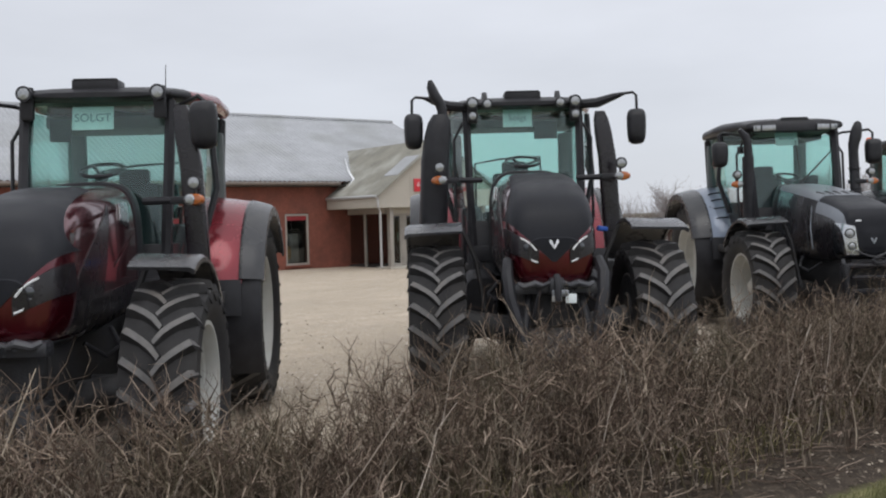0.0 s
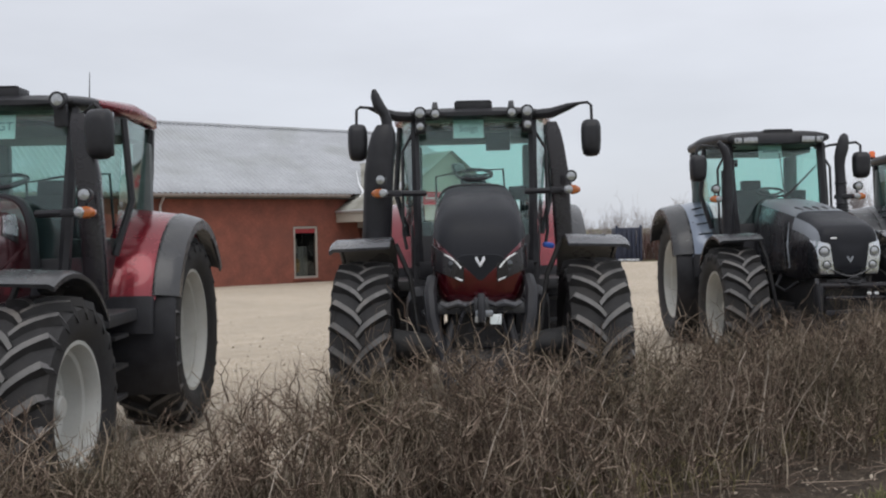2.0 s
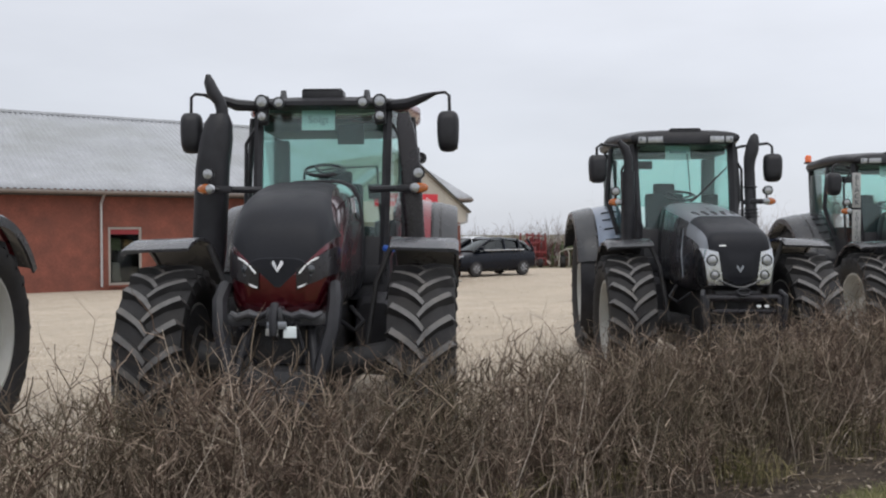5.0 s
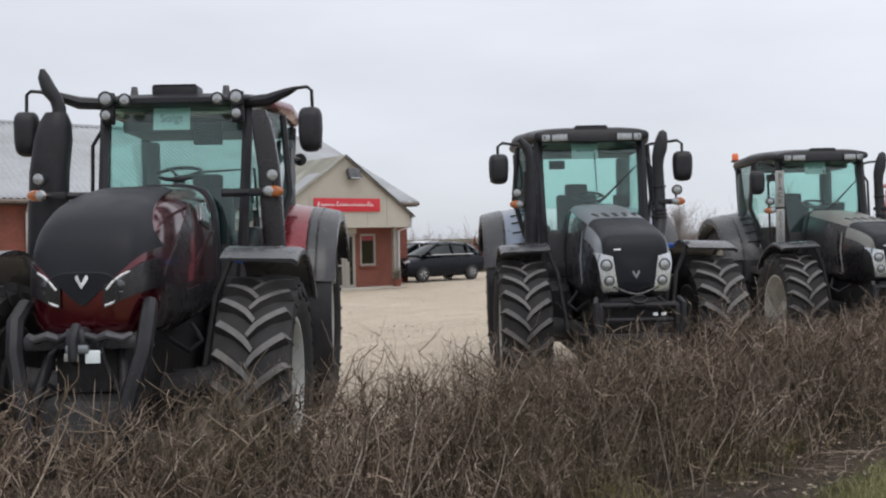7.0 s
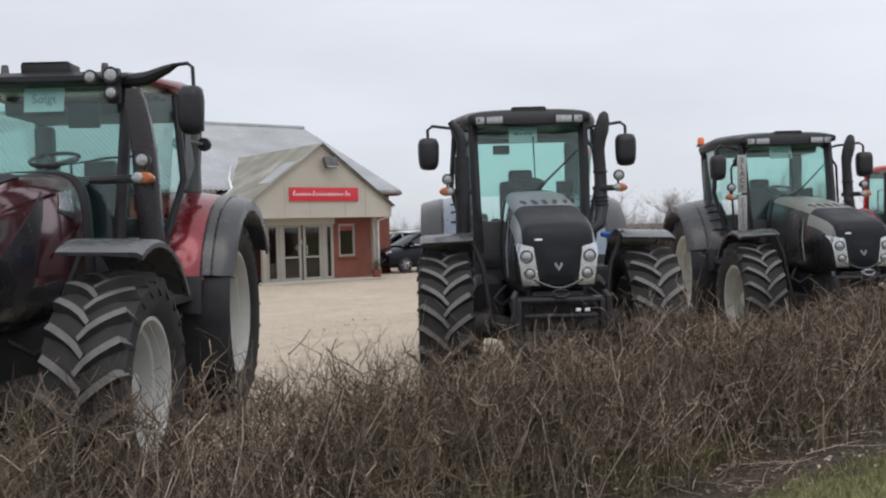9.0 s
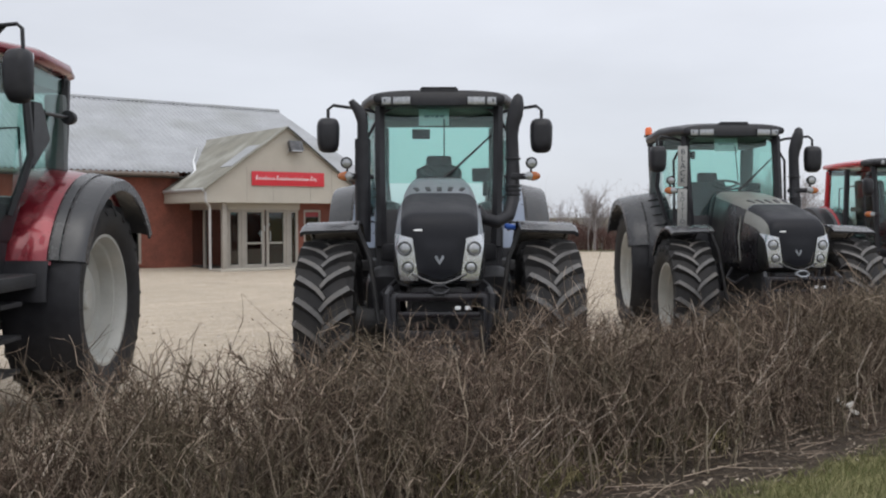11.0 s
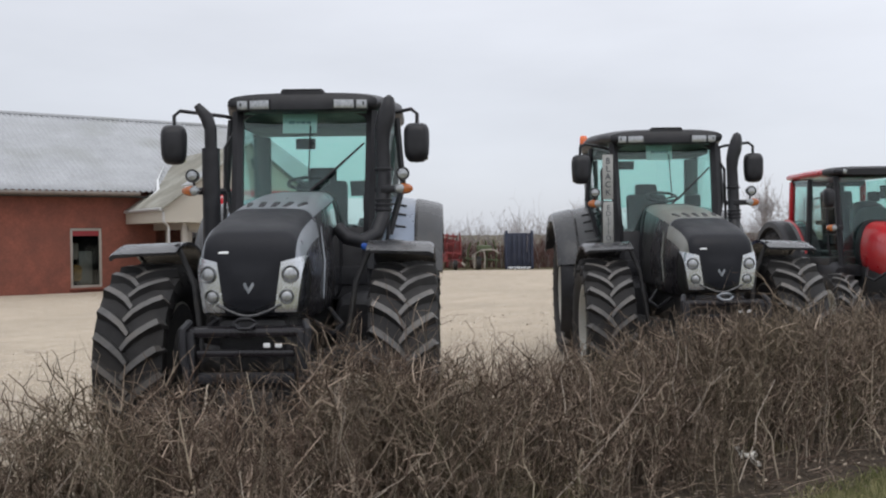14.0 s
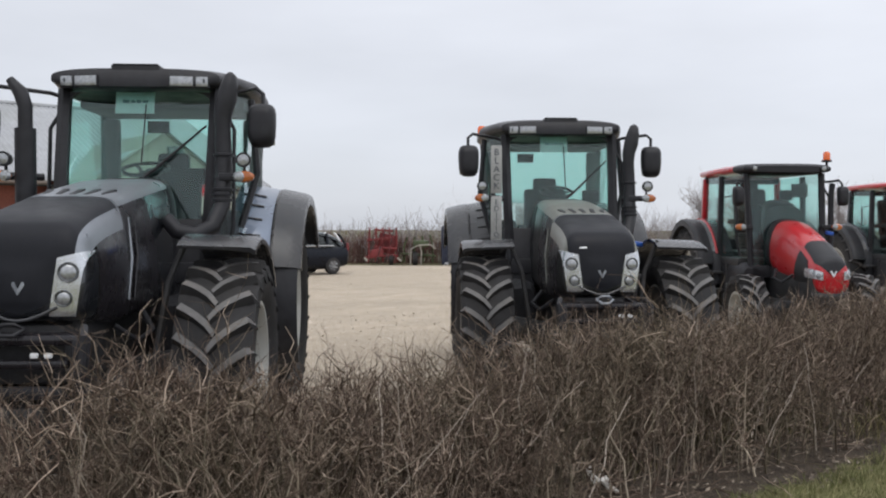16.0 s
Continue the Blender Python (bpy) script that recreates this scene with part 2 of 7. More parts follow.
def prism(bm, poly, axis, lo, hi):
    """Extrudes a polygon: its points lie in the two other axes."""
    def p3(a, b, h):
        return {"x": (h, a, b), "y": (a, h, b), "z": (a, b, h)}[axis]
    lo_v, hi_v = [bm.verts.new(p3(a, b, lo)) for a, b in poly], [bm.verts.new(p3(a, b, hi)) for a, b in poly]
    n = len(poly)
    for i in range(n):
        j = (i + 1) % n
        bm.faces.new((lo_v[i], lo_v[j], hi_v[j], hi_v[i]))
    bm.faces.new(list(reversed(lo_v)))
    bm.faces.new(hi_v)
    bmesh.ops.recalc_face_normals(bm, faces=bm.faces)
    return bm


def quad_slab(bm, corners, t):
    """A flat pane with thickness from four corners."""
    c = [Vector(p) for p in corners]
    nrm = (c[1] - c[0]).cross(c[3] - c[0]).normalized() * t / 2
    rings(bm, [[p - nrm for p in c], [p + nrm for p in c]])
    bmesh.ops.recalc_face_normals(bm, faces=bm.faces)
    return bm


def lettering(text, size, mat, parent, m, name="lettering", align="CENTER"):
    cu = bpy.data.curves.new(name, "FONT")
    cu.body, cu.size, cu.extrude, cu.align_x, cu.align_y = text, size, 0.001, align, "CENTER"
    tmp = new(name + "_tmp", cu)
    bpy.context.view_layer.update()
    me = bpy.data.meshes.new_from_object(tmp.evaluated_get(bpy.context.evaluated_depsgraph_get()))
    bpy.data.objects.remove(tmp)
    me.materials.clear()
    me.materials.append(mat)
    return part(name, me, mat, parent, at=m)


# ---------------------------------------------------------------- ground


def ground_material():
    """One sheet: lawn, bare soil under the hedge, gravel yard, and rough field beyond; the edges wander."""
    m = bpy.data.materials.new("ground_cover")
    m.use_nodes = True
    nt = m.node_tree
    bs = nt.nodes["Principled BSDF"]
    bs.inputs["Roughness"].default_value = 0.95
    bs.inputs["Specular IOR Level"].default_value = 0.2
    pos = nt.nodes.new("ShaderNodeNewGeometry").outputs["Position"]
    sep = nt.nodes.new("ShaderNodeSeparateXYZ")
    nt.links.new(pos, sep.inputs[0])

    def tex(scale, detail=5.0, rough=0.55, stretch=None):
        nd = nt.nodes.new("ShaderNodeTexNoise")
        nd.inputs["Scale"].default_value, nd.inputs["Detail"].default_value, nd.inputs["Roughness"].default_value = scale, detail, rough
        if stretch:
            mp = nt.nodes.new("ShaderNodeMapping")
            mp.inputs["Scale"].default_value = stretch
            nt.links.new(pos, mp.inputs["Vector"])
            nt.links.new(mp.outputs[0], nd.inputs["Vector"])
        else:
            nt.links.new(pos, nd.inputs["Vector"])
        return nd.outputs["Fac"]

    def rng(fac, lo, hi, a=0.0, b=1.0):
        nd = nt.nodes.new("ShaderNodeMapRange")
        for k, v in (("From Min", lo), ("From Max", hi), ("To Min", a), ("To Max", b)):
            nd.inputs[k].default_value = v
        nt.links.new(fac, nd.inputs["Value"])
        return nd.outputs[0]

    def mix(fac, a, b):
        nd = nt.nodes.new("ShaderNodeMix")
        nd.data_type = "RGBA"
        for socket, value in ((nd.inputs[0], fac), (nd.inputs[6], a), (nd.inputs[7], b)):
            if isinstance(value, (int, float)):
                socket.default_value = value
            elif isinstance(value, tuple):
                socket.default_value = (*value, 1)
            else:
                nt.links.new(value, socket)
        return nd.outputs[2]

    def add(a, b, k):
        nd = nt.nodes.new("ShaderNodeMath")
        nd.operation = "MULTIPLY_ADD"
        nt.links.new(b, nd.inputs[0])
        nd.inputs[1].default_value = k
        nt.links.new(a, nd.inputs[2])
        return nd.outputs[0]

    edge = add(sep.outputs["Y"], tex(1.3), 0.9)
    lawn = mix(rng(tex(7), 0.3, 0.7), (0.115, 0.120, 0.046), (0.20, 0.190, 0.085))
    lawn = mix(rng(tex(40), 0.45, 0.75, 0, 0.5), lawn, (0.17, 0.14, 0.09))
    soil = mix(rng(tex(9), 0.3, 0.7), (0.034, 0.026, 0.020), (0.080, 0.062, 0.047))
    soil = mix(rng(tex(60), 0.57, 0.70, 0, 0.6), soil, (0.22, 0.185, 0.145))
    gravel = mix(rng(tex(0.35, 6), 0.35, 0.65), (0.475, 0.394, 0.290), (0.665, 0.565, 0.432))
    gravel = mix(rng(tex(1.1, 6, 0.6, (0.45, 1.5, 1)), 0.42, 0.64, 0, 0.7), gravel, (0.40, 0.33, 0.25))
    gravel = mix(rng(tex(2.6, 6, 0.65, (0.6, 1.3, 1)), 0.49, 0.62, 0, 0.7), gravel, (0.38, 0.315, 0.245))
    gravel = mix(rng(tex(9, 5, 0.7), 0.42, 0.60, 0, 0.65), gravel, (0.39, 0.32, 0.24))
    gravel = mix(rng(tex(45, 3), 0.40, 0.62, 0, 0.75), gravel, (0.34, 0.29, 0.235))
    gravel = mix(rng(tex(70, 2), 0.56, 0.66, 0, 0.8), gravel, (0.80, 0.74, 0.66))
    gravel = mix(rng(tex(0.6, 6, 0.6, (0.6, 1.0, 1)), 0.60, 0.72, 0, 0.5), gravel, (0.29, 0.25, 0.21))
    field = mix(rng(tex(0.4), 0.35, 0.65), (0.10, 0.085, 0.05), (0.14, 0.13, 0.07))
    c = mix(rng(add(edge, sep.outputs["X"], -0.03), 3.00, 3.14), lawn, soil)
    c = mix(rng(add(edge, tex(5.0), 0.8), 5.9, 6.9), c, gravel)
    far = add(add(sep.outputs["Y"], sep.outputs["X"], 0.75), tex(0.3), 3.0)
    c = mix(rng(far, 65.0, 66.5), c, field)
    nt.links.new(c, bs.inputs["Base Color"])
    bp = nt.nodes.new("ShaderNodeBump")
    bp.inputs["Strength"].default_value, bp.inputs["Distance"].default_value = 0.6, 0.03
    nt.links.new(tex(35, 6, 0.7), bp.inputs["Height"])
    nt.links.new(bp.outputs[0], bs.inputs["Normal"])
    return m


M["ground"] = ground_material()
gx = np.concatenate([[-900, -300, -80, -30], np.linspace(-10, 40, 101), [43, 46, 50, 58, 70, 110, 300, 900]])
gy = np.concatenate([[-900, -300, -60, -15], np.linspace(-4, 46, 101), [52, 65, 110, 300, 900]])


def ground_height(x, y):
    near = max(0.0, 1 - max(abs(x - 14) / 45, abs(y - 16) / 45))
    return near * (0.022 * noise.noise((x * 0.5, y * 0.5, 3.1)) + 0.012 * noise.noise((x * 1.7, y * 1.7, 9.4))) - 0.012 - 0.25 * min(1.0, max(0.0, (0.75 * x + y - 54.0) / 9.0))


gm = bpy.data.meshes.new("ground")
gm.from_pydata([(x, y, ground_height(x, y)) for y in gy for x in gx], [],
               [(j * len(gx) + i, j * len(gx) + i + 1, (j + 1) * len(gx) + i + 1, (j + 1) * len(gx) + i) for j in range(len(gy) - 1) for i in range(len(gx) - 1)])
gm.materials.append(M["ground"])
gm.shade_smooth()
tagged(new("ground", gm), "beige gravel yard with a soil strip and lawn edge", "ground", kind="structure")


# ---------------------------------------------------------------- hedge and other bare growth


def strands(P, R):
    """Vertices and quads of many three-sided tapering strands. P: (n, k, 3) centre lines, R: (n, k) radii."""
    n, k, _ = P.shape
    D = np.gradient(P, axis=1)
    D /= np.linalg.norm(D, axis=2, keepdims=True) + 1e-9
    ref = np.where(np.abs(D[..., 2:3]) < 0.9, np.array([0, 0, 1.0]), np.array([1.0, 0, 0]))
    A = np.cross(D, ref)
    A /= np.linalg.norm(A, axis=2, keepdims=True) + 1e-9
    B = np.cross(D, A)
    ang = np.arange(3) * 2 * np.pi / 3
    V = P[:, :, None] + R[:, :, None, None] * (A[:, :, None] * np.cos(ang)[None, None, :, None] + B[:, :, None] * np.sin(ang)[None, None, :, None])
    idx = np.arange(n * k * 3).reshape(n, k, 3)
    nxt = np.roll(idx, -1, axis=2)
    F = np.stack([idx[:, :-1], nxt[:, :-1], nxt[:, 1:], idx[:, 1:]], -1).reshape(-1, 4)
    return V.reshape(-1, 3), F


def quads_object(name, groups, mats):
    """One mesh out of (vertices, quads, material slot) groups."""
    me = bpy.data.meshes.new(name)
    V = np.concatenate([g[0] for g in groups])
    off = np.cumsum([0] + [len(g[0]) for g in groups[:-1]])
    F = np.concatenate([g[1] + o for g, o in zip(groups, off)])
    slot = np.concatenate([np.full(len(g[1]), g[2]) for g in groups])
    me.vertices.add(len(V))
    me.vertices.foreach_set("co", V.astype(np.float32).ravel())
    me.loops.add(F.size)
    me.loops.foreach_set("vertex_index", F.astype(np.int32).ravel())
    me.polygons.add(len(F))
    me.polygons.foreach_set("loop_start", np.arange(0, F.size, 4, dtype=np.int32))
    me.polygons.foreach_set("material_index", slot.astype(np.int32))
    for m in mats:
        me.materials.append(m)
    me.update(calc_edges=True)
    me.validate()
    return new(name, me)


def bark(name, low, high, moss=0.0):
    """Bare twigs: each strand takes its own tone between two colours."""
    m = bpy.data.materials.new(name)
    m.use_nodes = True
    nt = m.node_tree
    bs = nt.nodes["Principled BSDF"]
    bs.inputs["Roughness"].default_value = 0.75
    bs.inputs["Specular IOR Level"].default_value = 0.3
    geo = nt.nodes.new("ShaderNodeNewGeometry")
    mx = nt.nodes.new("ShaderNodeMix")
    mx.data_type = "RGBA"
    mx.inputs[6].default_value, mx.inputs[7].default_value = (*low, 1), (*high, 1)
    pw = nt.nodes.new("ShaderNodeMath")
    pw.operation, pw.inputs[1].default_value = "POWER", 3.2
    nt.links.new(geo.outputs["Random Per Island"], pw.inputs[0])
    nt.links.new(pw.outputs[0], mx.inputs[0])
    ns = nt.nodes.new("ShaderNodeTexNoise")
    ns.inputs["Scale"].default_value = 3.0
    nt.links.new(geo.outputs["Position"], ns.inputs["Vector"])
    mr = nt.nodes.new("ShaderNodeMapRange")
    mr.inputs["To Min"].default_value, mr.inputs["To Max"].default_value = 0.7, 1.35
    nt.links.new(ns.outputs["Fac"], mr.inputs["Value"])
    n2 = nt.nodes.new("ShaderNodeTexNoise")
    n2.inputs["Scale"].default_value = 1.1
    nt.links.new(geo.outputs["Position"], n2.inputs["Vector"])
    m2 = nt.nodes.new("ShaderNodeMapRange")
    m2.inputs["From Min"].default_value, m2.inputs["From Max"].default_value, m2.inputs["To Max"].default_value = 0.45, 0.7, moss
    nt.links.new(n2.outputs["Fac"], m2.inputs["Value"])
    gm2 = nt.nodes.new("ShaderNodeMix")
    gm2.data_type = "RGBA"
    gm2.inputs[7].default_value = (0.10, 0.095, 0.05, 1)
    nt.links.new(m2.outputs[0], gm2.inputs[0])
    nt.links.new(mx.outputs[2], gm2.inputs[6])
    sc = nt.nodes.new("ShaderNodeVectorMath")
    sc.operation = "SCALE"
    nt.links.new(gm2.outputs[2], sc.inputs[0])
    nt.links.new(mr.outputs[0], sc.inputs["Scale"])
    nt.links.new(sc.outputs[0], bs.inputs["Base Color"])
    return m


M["stem"] = bark("hedge_stem_bark", (0.074, 0.053, 0.037), (0.50, 0.42, 0.325), 0.6)
M["twig"] = bark("hedge_twig_bark", (0.086, 0.056, 0.041), (0.50, 0.395, 0.31), 0.35)
M["farwood"] = bark("far_bare_twigs", (0.125, 0.066, 0.057), (0.20, 0.125, 0.108))
# Distance haze is put into this pale twig colour.
M["hazetwig"] = bark("haze_pale_twigs", (0.30, 0.27, 0.265), (0.44, 0.41, 0.40))


def bush_strands(rng, base, height, stems_r, twigs, twig_len, spread=0.22, kink=0.05, up=0.8, low=0.25, curl=0.11):
    """Main stems from the base points, and side twigs that leave them on the way up."""
    n, k = len(base), 6
    f = np.linspace(0, 1, k)
    lean = rng.normal(0, spread, (n, 2))
    P = np.zeros((n, k, 3))
    P[:, :, :2] = base[:, None, :2] + lean[:, None, :] * (f[None, :, None] ** 1.4) * height[:, None, None]
    P[:, :, 2] = base[:, None, 2] + height[:, None] * f
    wob = rng.normal(0, kink, (n, k, 3)) * height[:, None, None] * f[None, :, None]
    wob[:, :, 2] *= 0.4
    P += wob
    R = stems_r[:, None] * (1 - 0.72 * f[None, :]) 
    groups = [(P, R)]
    idx = np.repeat(np.arange(n), twigs)
    u = rng.uniform(low, 0.98, len(idx))
    pos = u * (k - 1)
    i0 = np.clip(pos.astype(int), 0, k - 2)
    fr = (pos - i0)[:, None]
    start = P[idx, i0] * (1 - fr) + P[idx, i0 + 1] * fr
    az = rng.uniform(0, 2 * np.pi, len(idx))
    tilt = rng.normal(up, 0.42, len(idx))
    d = np.stack([np.cos(az) * np.cos(tilt), np.sin(az) * np.cos(tilt), np.sin(tilt)], -1)
    L = rng.uniform(0.35, 1.0, len(idx)) * twig_len * np.repeat(height, twigs) / height.mean()
    kk = 4
    g = np.linspace(0, 1, kk)
    T = start[:, None] + d[:, None] * (g[None, :, None] * L[:, None, None])
    T += rng.normal(0, curl, T.shape) * L[:, None, None] * g[None, :, None]
    T[:, :, 2] += 0.10 * L[:, None] * g[None, :] ** 2
    Rt = (np.repeat(stems_r, twigs) * rng.uniform(0.35, 0.72, len(idx)))[:, None] * (1 - 0.55 * g[None, :])
    groups.append((T, Rt))
    # short spurs on the side twigs
    j = rng.integers(0, len(idx), int(len(idx) * 1.2))
    q = rng.integers(1, kk, len(j))
    az = rng.uniform(0, 2 * np.pi, len(j))
    tilt = rng.normal(0.7, 0.4, len(j))
    d = np.stack([np.cos(az) * np.cos(tilt), np.sin(az) * np.cos(tilt), np.sin(tilt)], -1)
    S = T[j, q][:, None] + d[:, None] * (np.linspace(0, 1, 2)[None, :, None] * (rng.uniform(0.25, 0.6, len(j)) * L[j])[:, None, None])
    groups.append((S, (Rt[j, q] * 0.75)[:, None] * np.array([1.0, 0.5])[None]))
    return groups


rng = np.random.default_rng(11)
n_stem = 9500
bx = rng.uniform(-2.5, 21.5, n_stem)
bx = bx[rng.uniform(0, 1, n_stem) < (np.clip(0.50 + 0.05 * (bx - 5.0), 0.50, 0.76) + 0.28 / (1 + np.exp((bx - 2.4) * 3.0))) * (0.85 + 0.25 * np.sin(bx * 2.7 + 1.0) * np.sin(bx * 1.13))]
n_stem = len(bx)
by = 4.22 + 0.78 * np.clip(rng.normal(0, 0.58, n_stem), -1.15, 1.0)
wave = 0.06 * np.sin(bx * 1.9 + 0.6) + 0.05 * np.sin(bx * 4.3 + 2.0) + 0.03 * np.sin(bx * 9.1)
thin = 0.07 / (1 + np.exp((bx - 4.5) * 2.0)) + 0.12 * np.exp(-((bx - 11.3) / 0.7) ** 2) + 0.06 * np.exp(-((bx - 2.6) / 0.8) ** 2) + 0.17 * np.exp(-((bx - 7.05) / 0.75) ** 2)
hh = (0.80 + wave - thin + rng.normal(0, 0.10, n_stem)) * (1 - 0.22 * np.abs((by - 4.22) / 0.85) ** 2)
hh = np.where(by < 3.75, hh * rng.uniform(0.45, 1.05, n_stem), hh)
hh = np.clip(hh, 0.25, 1.12)
sr = 0.0035 + 0.0065 * rng.uniform(0, 1, n_stem) ** 1.6
hedge_groups = bush_strands(rng, np.stack([bx, by, np.full(n_stem, -0.02)], -1), hh, sr, 11, 0.22, 0.20, 0.075, 0.66, 0.12, 0.13)
made = [strands(P, R) for P, R in hedge_groups]
tagged(quads_object("hedge", [(v, f, 0 if i == 0 else 1) for i, (v, f) in enumerate(made)], [M["stem"], M["twig"]]), "leafless brown clipped hedge of dense bare twigs", "hedge", kind="stuff")

# a few long stray canes that lean out of the hedge on the lawn side
M["cane"] = bark("pale_canes", (0.16, 0.125, 0.095), (0.62, 0.54, 0.46))
nc = 330
cx, cy = rng.uniform(-1, 20, nc), rng.uniform(3.35, 4.35, nc)
Pc = np.zeros((nc, 6, 3))
fc = np.linspace(0, 1, 6)
dirx, diry = rng.normal(0.28, 0.32, nc), rng.normal(0.02, 0.16, nc)
Pc[:, :, 0] = cx[:, None] + dirx[:, None] * fc
Pc[:, :, 1] = cy[:, None] + diry[:, None] * fc
Pc[:, :, 2] = rng.uniform(0.35, 0.95, nc)[:, None] * (fc[None] ** 0.85) - 0.02
Pc += rng.normal(0, 0.026, Pc.shape) * fc[None, :, None]
vc, fq = strands(Pc, rng.uniform(0.003, 0.0068, nc)[:, None] * (1 - 0.6 * fc[None]))
tagged(quads_object("stray_canes", [(vc, fq, 0)], [M["cane"]]), "pale stray canes leaning out of the hedge", "canes", kind="stuff")

# fallen leaves and crumbs on the soil strip, grass blades along its edge


def flakes(rng, x, y, z, size, ratio=0.6):
    n = len(x)
    a = rng.uniform(0, 2 * np.pi, n)
    t = rng.normal(0, 0.5, (n, 2))
    e1 = np.stack([np.cos(a), np.sin(a), t[:, 0] * 0.6], -1) * size[:, None]
    e2 = np.stack([-np.sin(a), np.cos(a), t[:, 1] * 0.6], -1) * size[:, None] * ratio
    c = np.stack([x, y, z], -1)
    V = np.stack([c - e1, c - e2 * 0.8, c + e1, c + e2], 1).reshape(-1, 3)
    return V, np.arange(n * 4).reshape(n, 4)


M["leaf"] = bark("dead_leaves", (0.07, 0.050, 0.034), (0.46, 0.39, 0.31))
nl = 26000
lx, ly = rng.uniform(-2, 21, nl), rng.uniform(2.85, 6.0, nl)
v, f = flakes(rng, lx, ly, rng.uniform(0.0, 0.02, nl), rng.uniform(0.005, 0.024, nl))
tagged(quads_object("leaf_litter", [(v, f, 0)], [M["leaf"]]), "brown dead leaves strewn on the soil", "leaf litter", kind="stuff")
M["grass"] = bark("winter_grass", (0.115, 0.125, 0.045), (0.40, 0.36, 0.20))
ng = 17000
gxx = rng.uniform(2.5, 18, ng)
gyy = 2.84 + 0.03 * (gxx - 6) - np.abs(rng.normal(0, 0.75, ng)) + 0.06 * np.sin(gxx * 2.1)
Pg = np.zeros((ng, 3, 3))
ln = rng.uniform(0.03, 0.085, ng)
tilt = rng.normal(0, 0.5, (ng, 2)) * ln[:, None]
Pg[:, :, 0] = gxx[:, None] + tilt[:, :1] * np.array([0, 0.4, 1.0])
Pg[:, :, 1] = gyy[:, None] + tilt[:, 1:] * np.array([0, 0.4, 1.0])
Pg[:, :, 2] = ln[:, None] * np.array([-0.1, 0.6, 0.95])
v, f = strands(Pg, np.full((ng, 1), 0.0025) * np.array([[1, 0.8, 0.25]]))
tagged(quads_object("grass", [(v, f, 0)], [M["grass"]]), "short green winter grass beside the soil strip", "grass", kind="stuff")
# small stones along the yard edge and between the tractors
M["stone"] = bark("gravel_stones", (0.38, 0.32, 0.26), (0.72, 0.65, 0.56))
ns = 7000
sx_, sy_ = rng.uniform(-2, 24, ns), rng.uniform(5.0, 14.0, ns)
v, f = flakes(rng, sx_, sy_, rng.uniform(0.0, 0.012, ns), rng.uniform(0.010, 0.03, ns), 0.8)
M["clod"] = bark("dark_clods", (0.16, 0.135, 0.11), (0.40, 0.34, 0.27))
nk = 6500
kx, ky = rng.uniform(-2, 42, nk), 5.4 + 24 * rng.uniform(0, 1, nk) ** 0.8
vk, fk = flakes(rng, kx, ky, rng.uniform(0.004, 0.02, nk), rng.uniform(0.006, 0.020, nk), 0.7)
tagged(quads_object("dirt_clods", [(vk, fk, 0)], [M["clod"]]), "dark crumbs of dirt scattered over the gravel", "dirt", kind="stuff")
tagged(quads_object("loose_stones", [(v, f, 0)], [M["stone"]]), "loose pale stones on the gravel", "gravel", kind="stuff")

# withered grass and weeds in tufts among the stems, and fallen twigs on the soil
M["straw"] = bark("withered_grass", (0.11, 0.10, 0.04), (0.44, 0.37, 0.20))
nt_ = 120
tx, ty = rng.uniform(-1.5, 20, nt_), np.clip(rng.normal(4.0, 0.38, nt_), 3.45, 4.9)
per = 48
hx, hy = np.repeat(tx, per) + rng.normal(0, 0.13, nt_ * per), np.repeat(ty, per) + rng.normal(0, 0.10, nt_ * per)
ln = np.repeat(rng.uniform(0.06, 0.24, nt_), per) * rng.uniform(0.5, 1.1, nt_ * per)
tl = rng.normal(0, 0.55, (nt_ * per, 2)) * ln[:, None]
Pt = np.zeros((nt_ * per, 4, 3))
Pt[:, :, 0] = hx[:, None] + tl[:, :1] * np.array([0, 0.2, 0.6, 1.1])
Pt[:, :, 1] = hy[:, None] + tl[:, 1:] * np.array([0, 0.2, 0.6, 1.1])
Pt[:, :, 2] = ln[:, None] * np.array([-0.05, 0.45, 0.8, 0.95])
v, f = strands(Pt, np.full((nt_ * per, 1), 0.0028) * np.array([[1, 0.9, 0.6, 0.2]]))
tagged(quads_object("weed_tufts", [(v, f, 0)], [M["straw"]]), "withered grass tufts among the hedge stems", "weeds", kind="stuff")
nf = 900
fx_, fy_ = rng.uniform(-1.5, 20, nf), rng.uniform(3.0, 3.9, nf)
fa, fl = rng.normal(0.0, 0.7, nf), rng.uniform(0.08, 0.5, nf)
Pf = np.zeros((nf, 4, 3))
gf = np.linspace(-0.5, 0.5, 4)
Pf[:, :, 0] = fx_[:, None] + (np.cos(fa) * fl)[:, None] * gf
Pf[:, :, 1] = fy_[:, None] + (np.sin(fa) * fl)[:, None] * gf
Pf[:, :, 2] = 0.012 + np.abs(rng.normal(0, 0.02, (nf, 1))) * (1 + gf)
Pf += rng.normal(0, 0.012, Pf.shape) * np.array([1, 1, 0.2])
v, f = strands(Pf, rng.uniform(0.002, 0.005, nf)[:, None] * np.array([[1, 0.9, 0.7, 0.4]]))
tagged(quads_object("fallen_twigs", [(v, f, 0)], [M["twig"]]), "fallen hedge twigs lying on the soil", "twigs", kind="stuff")

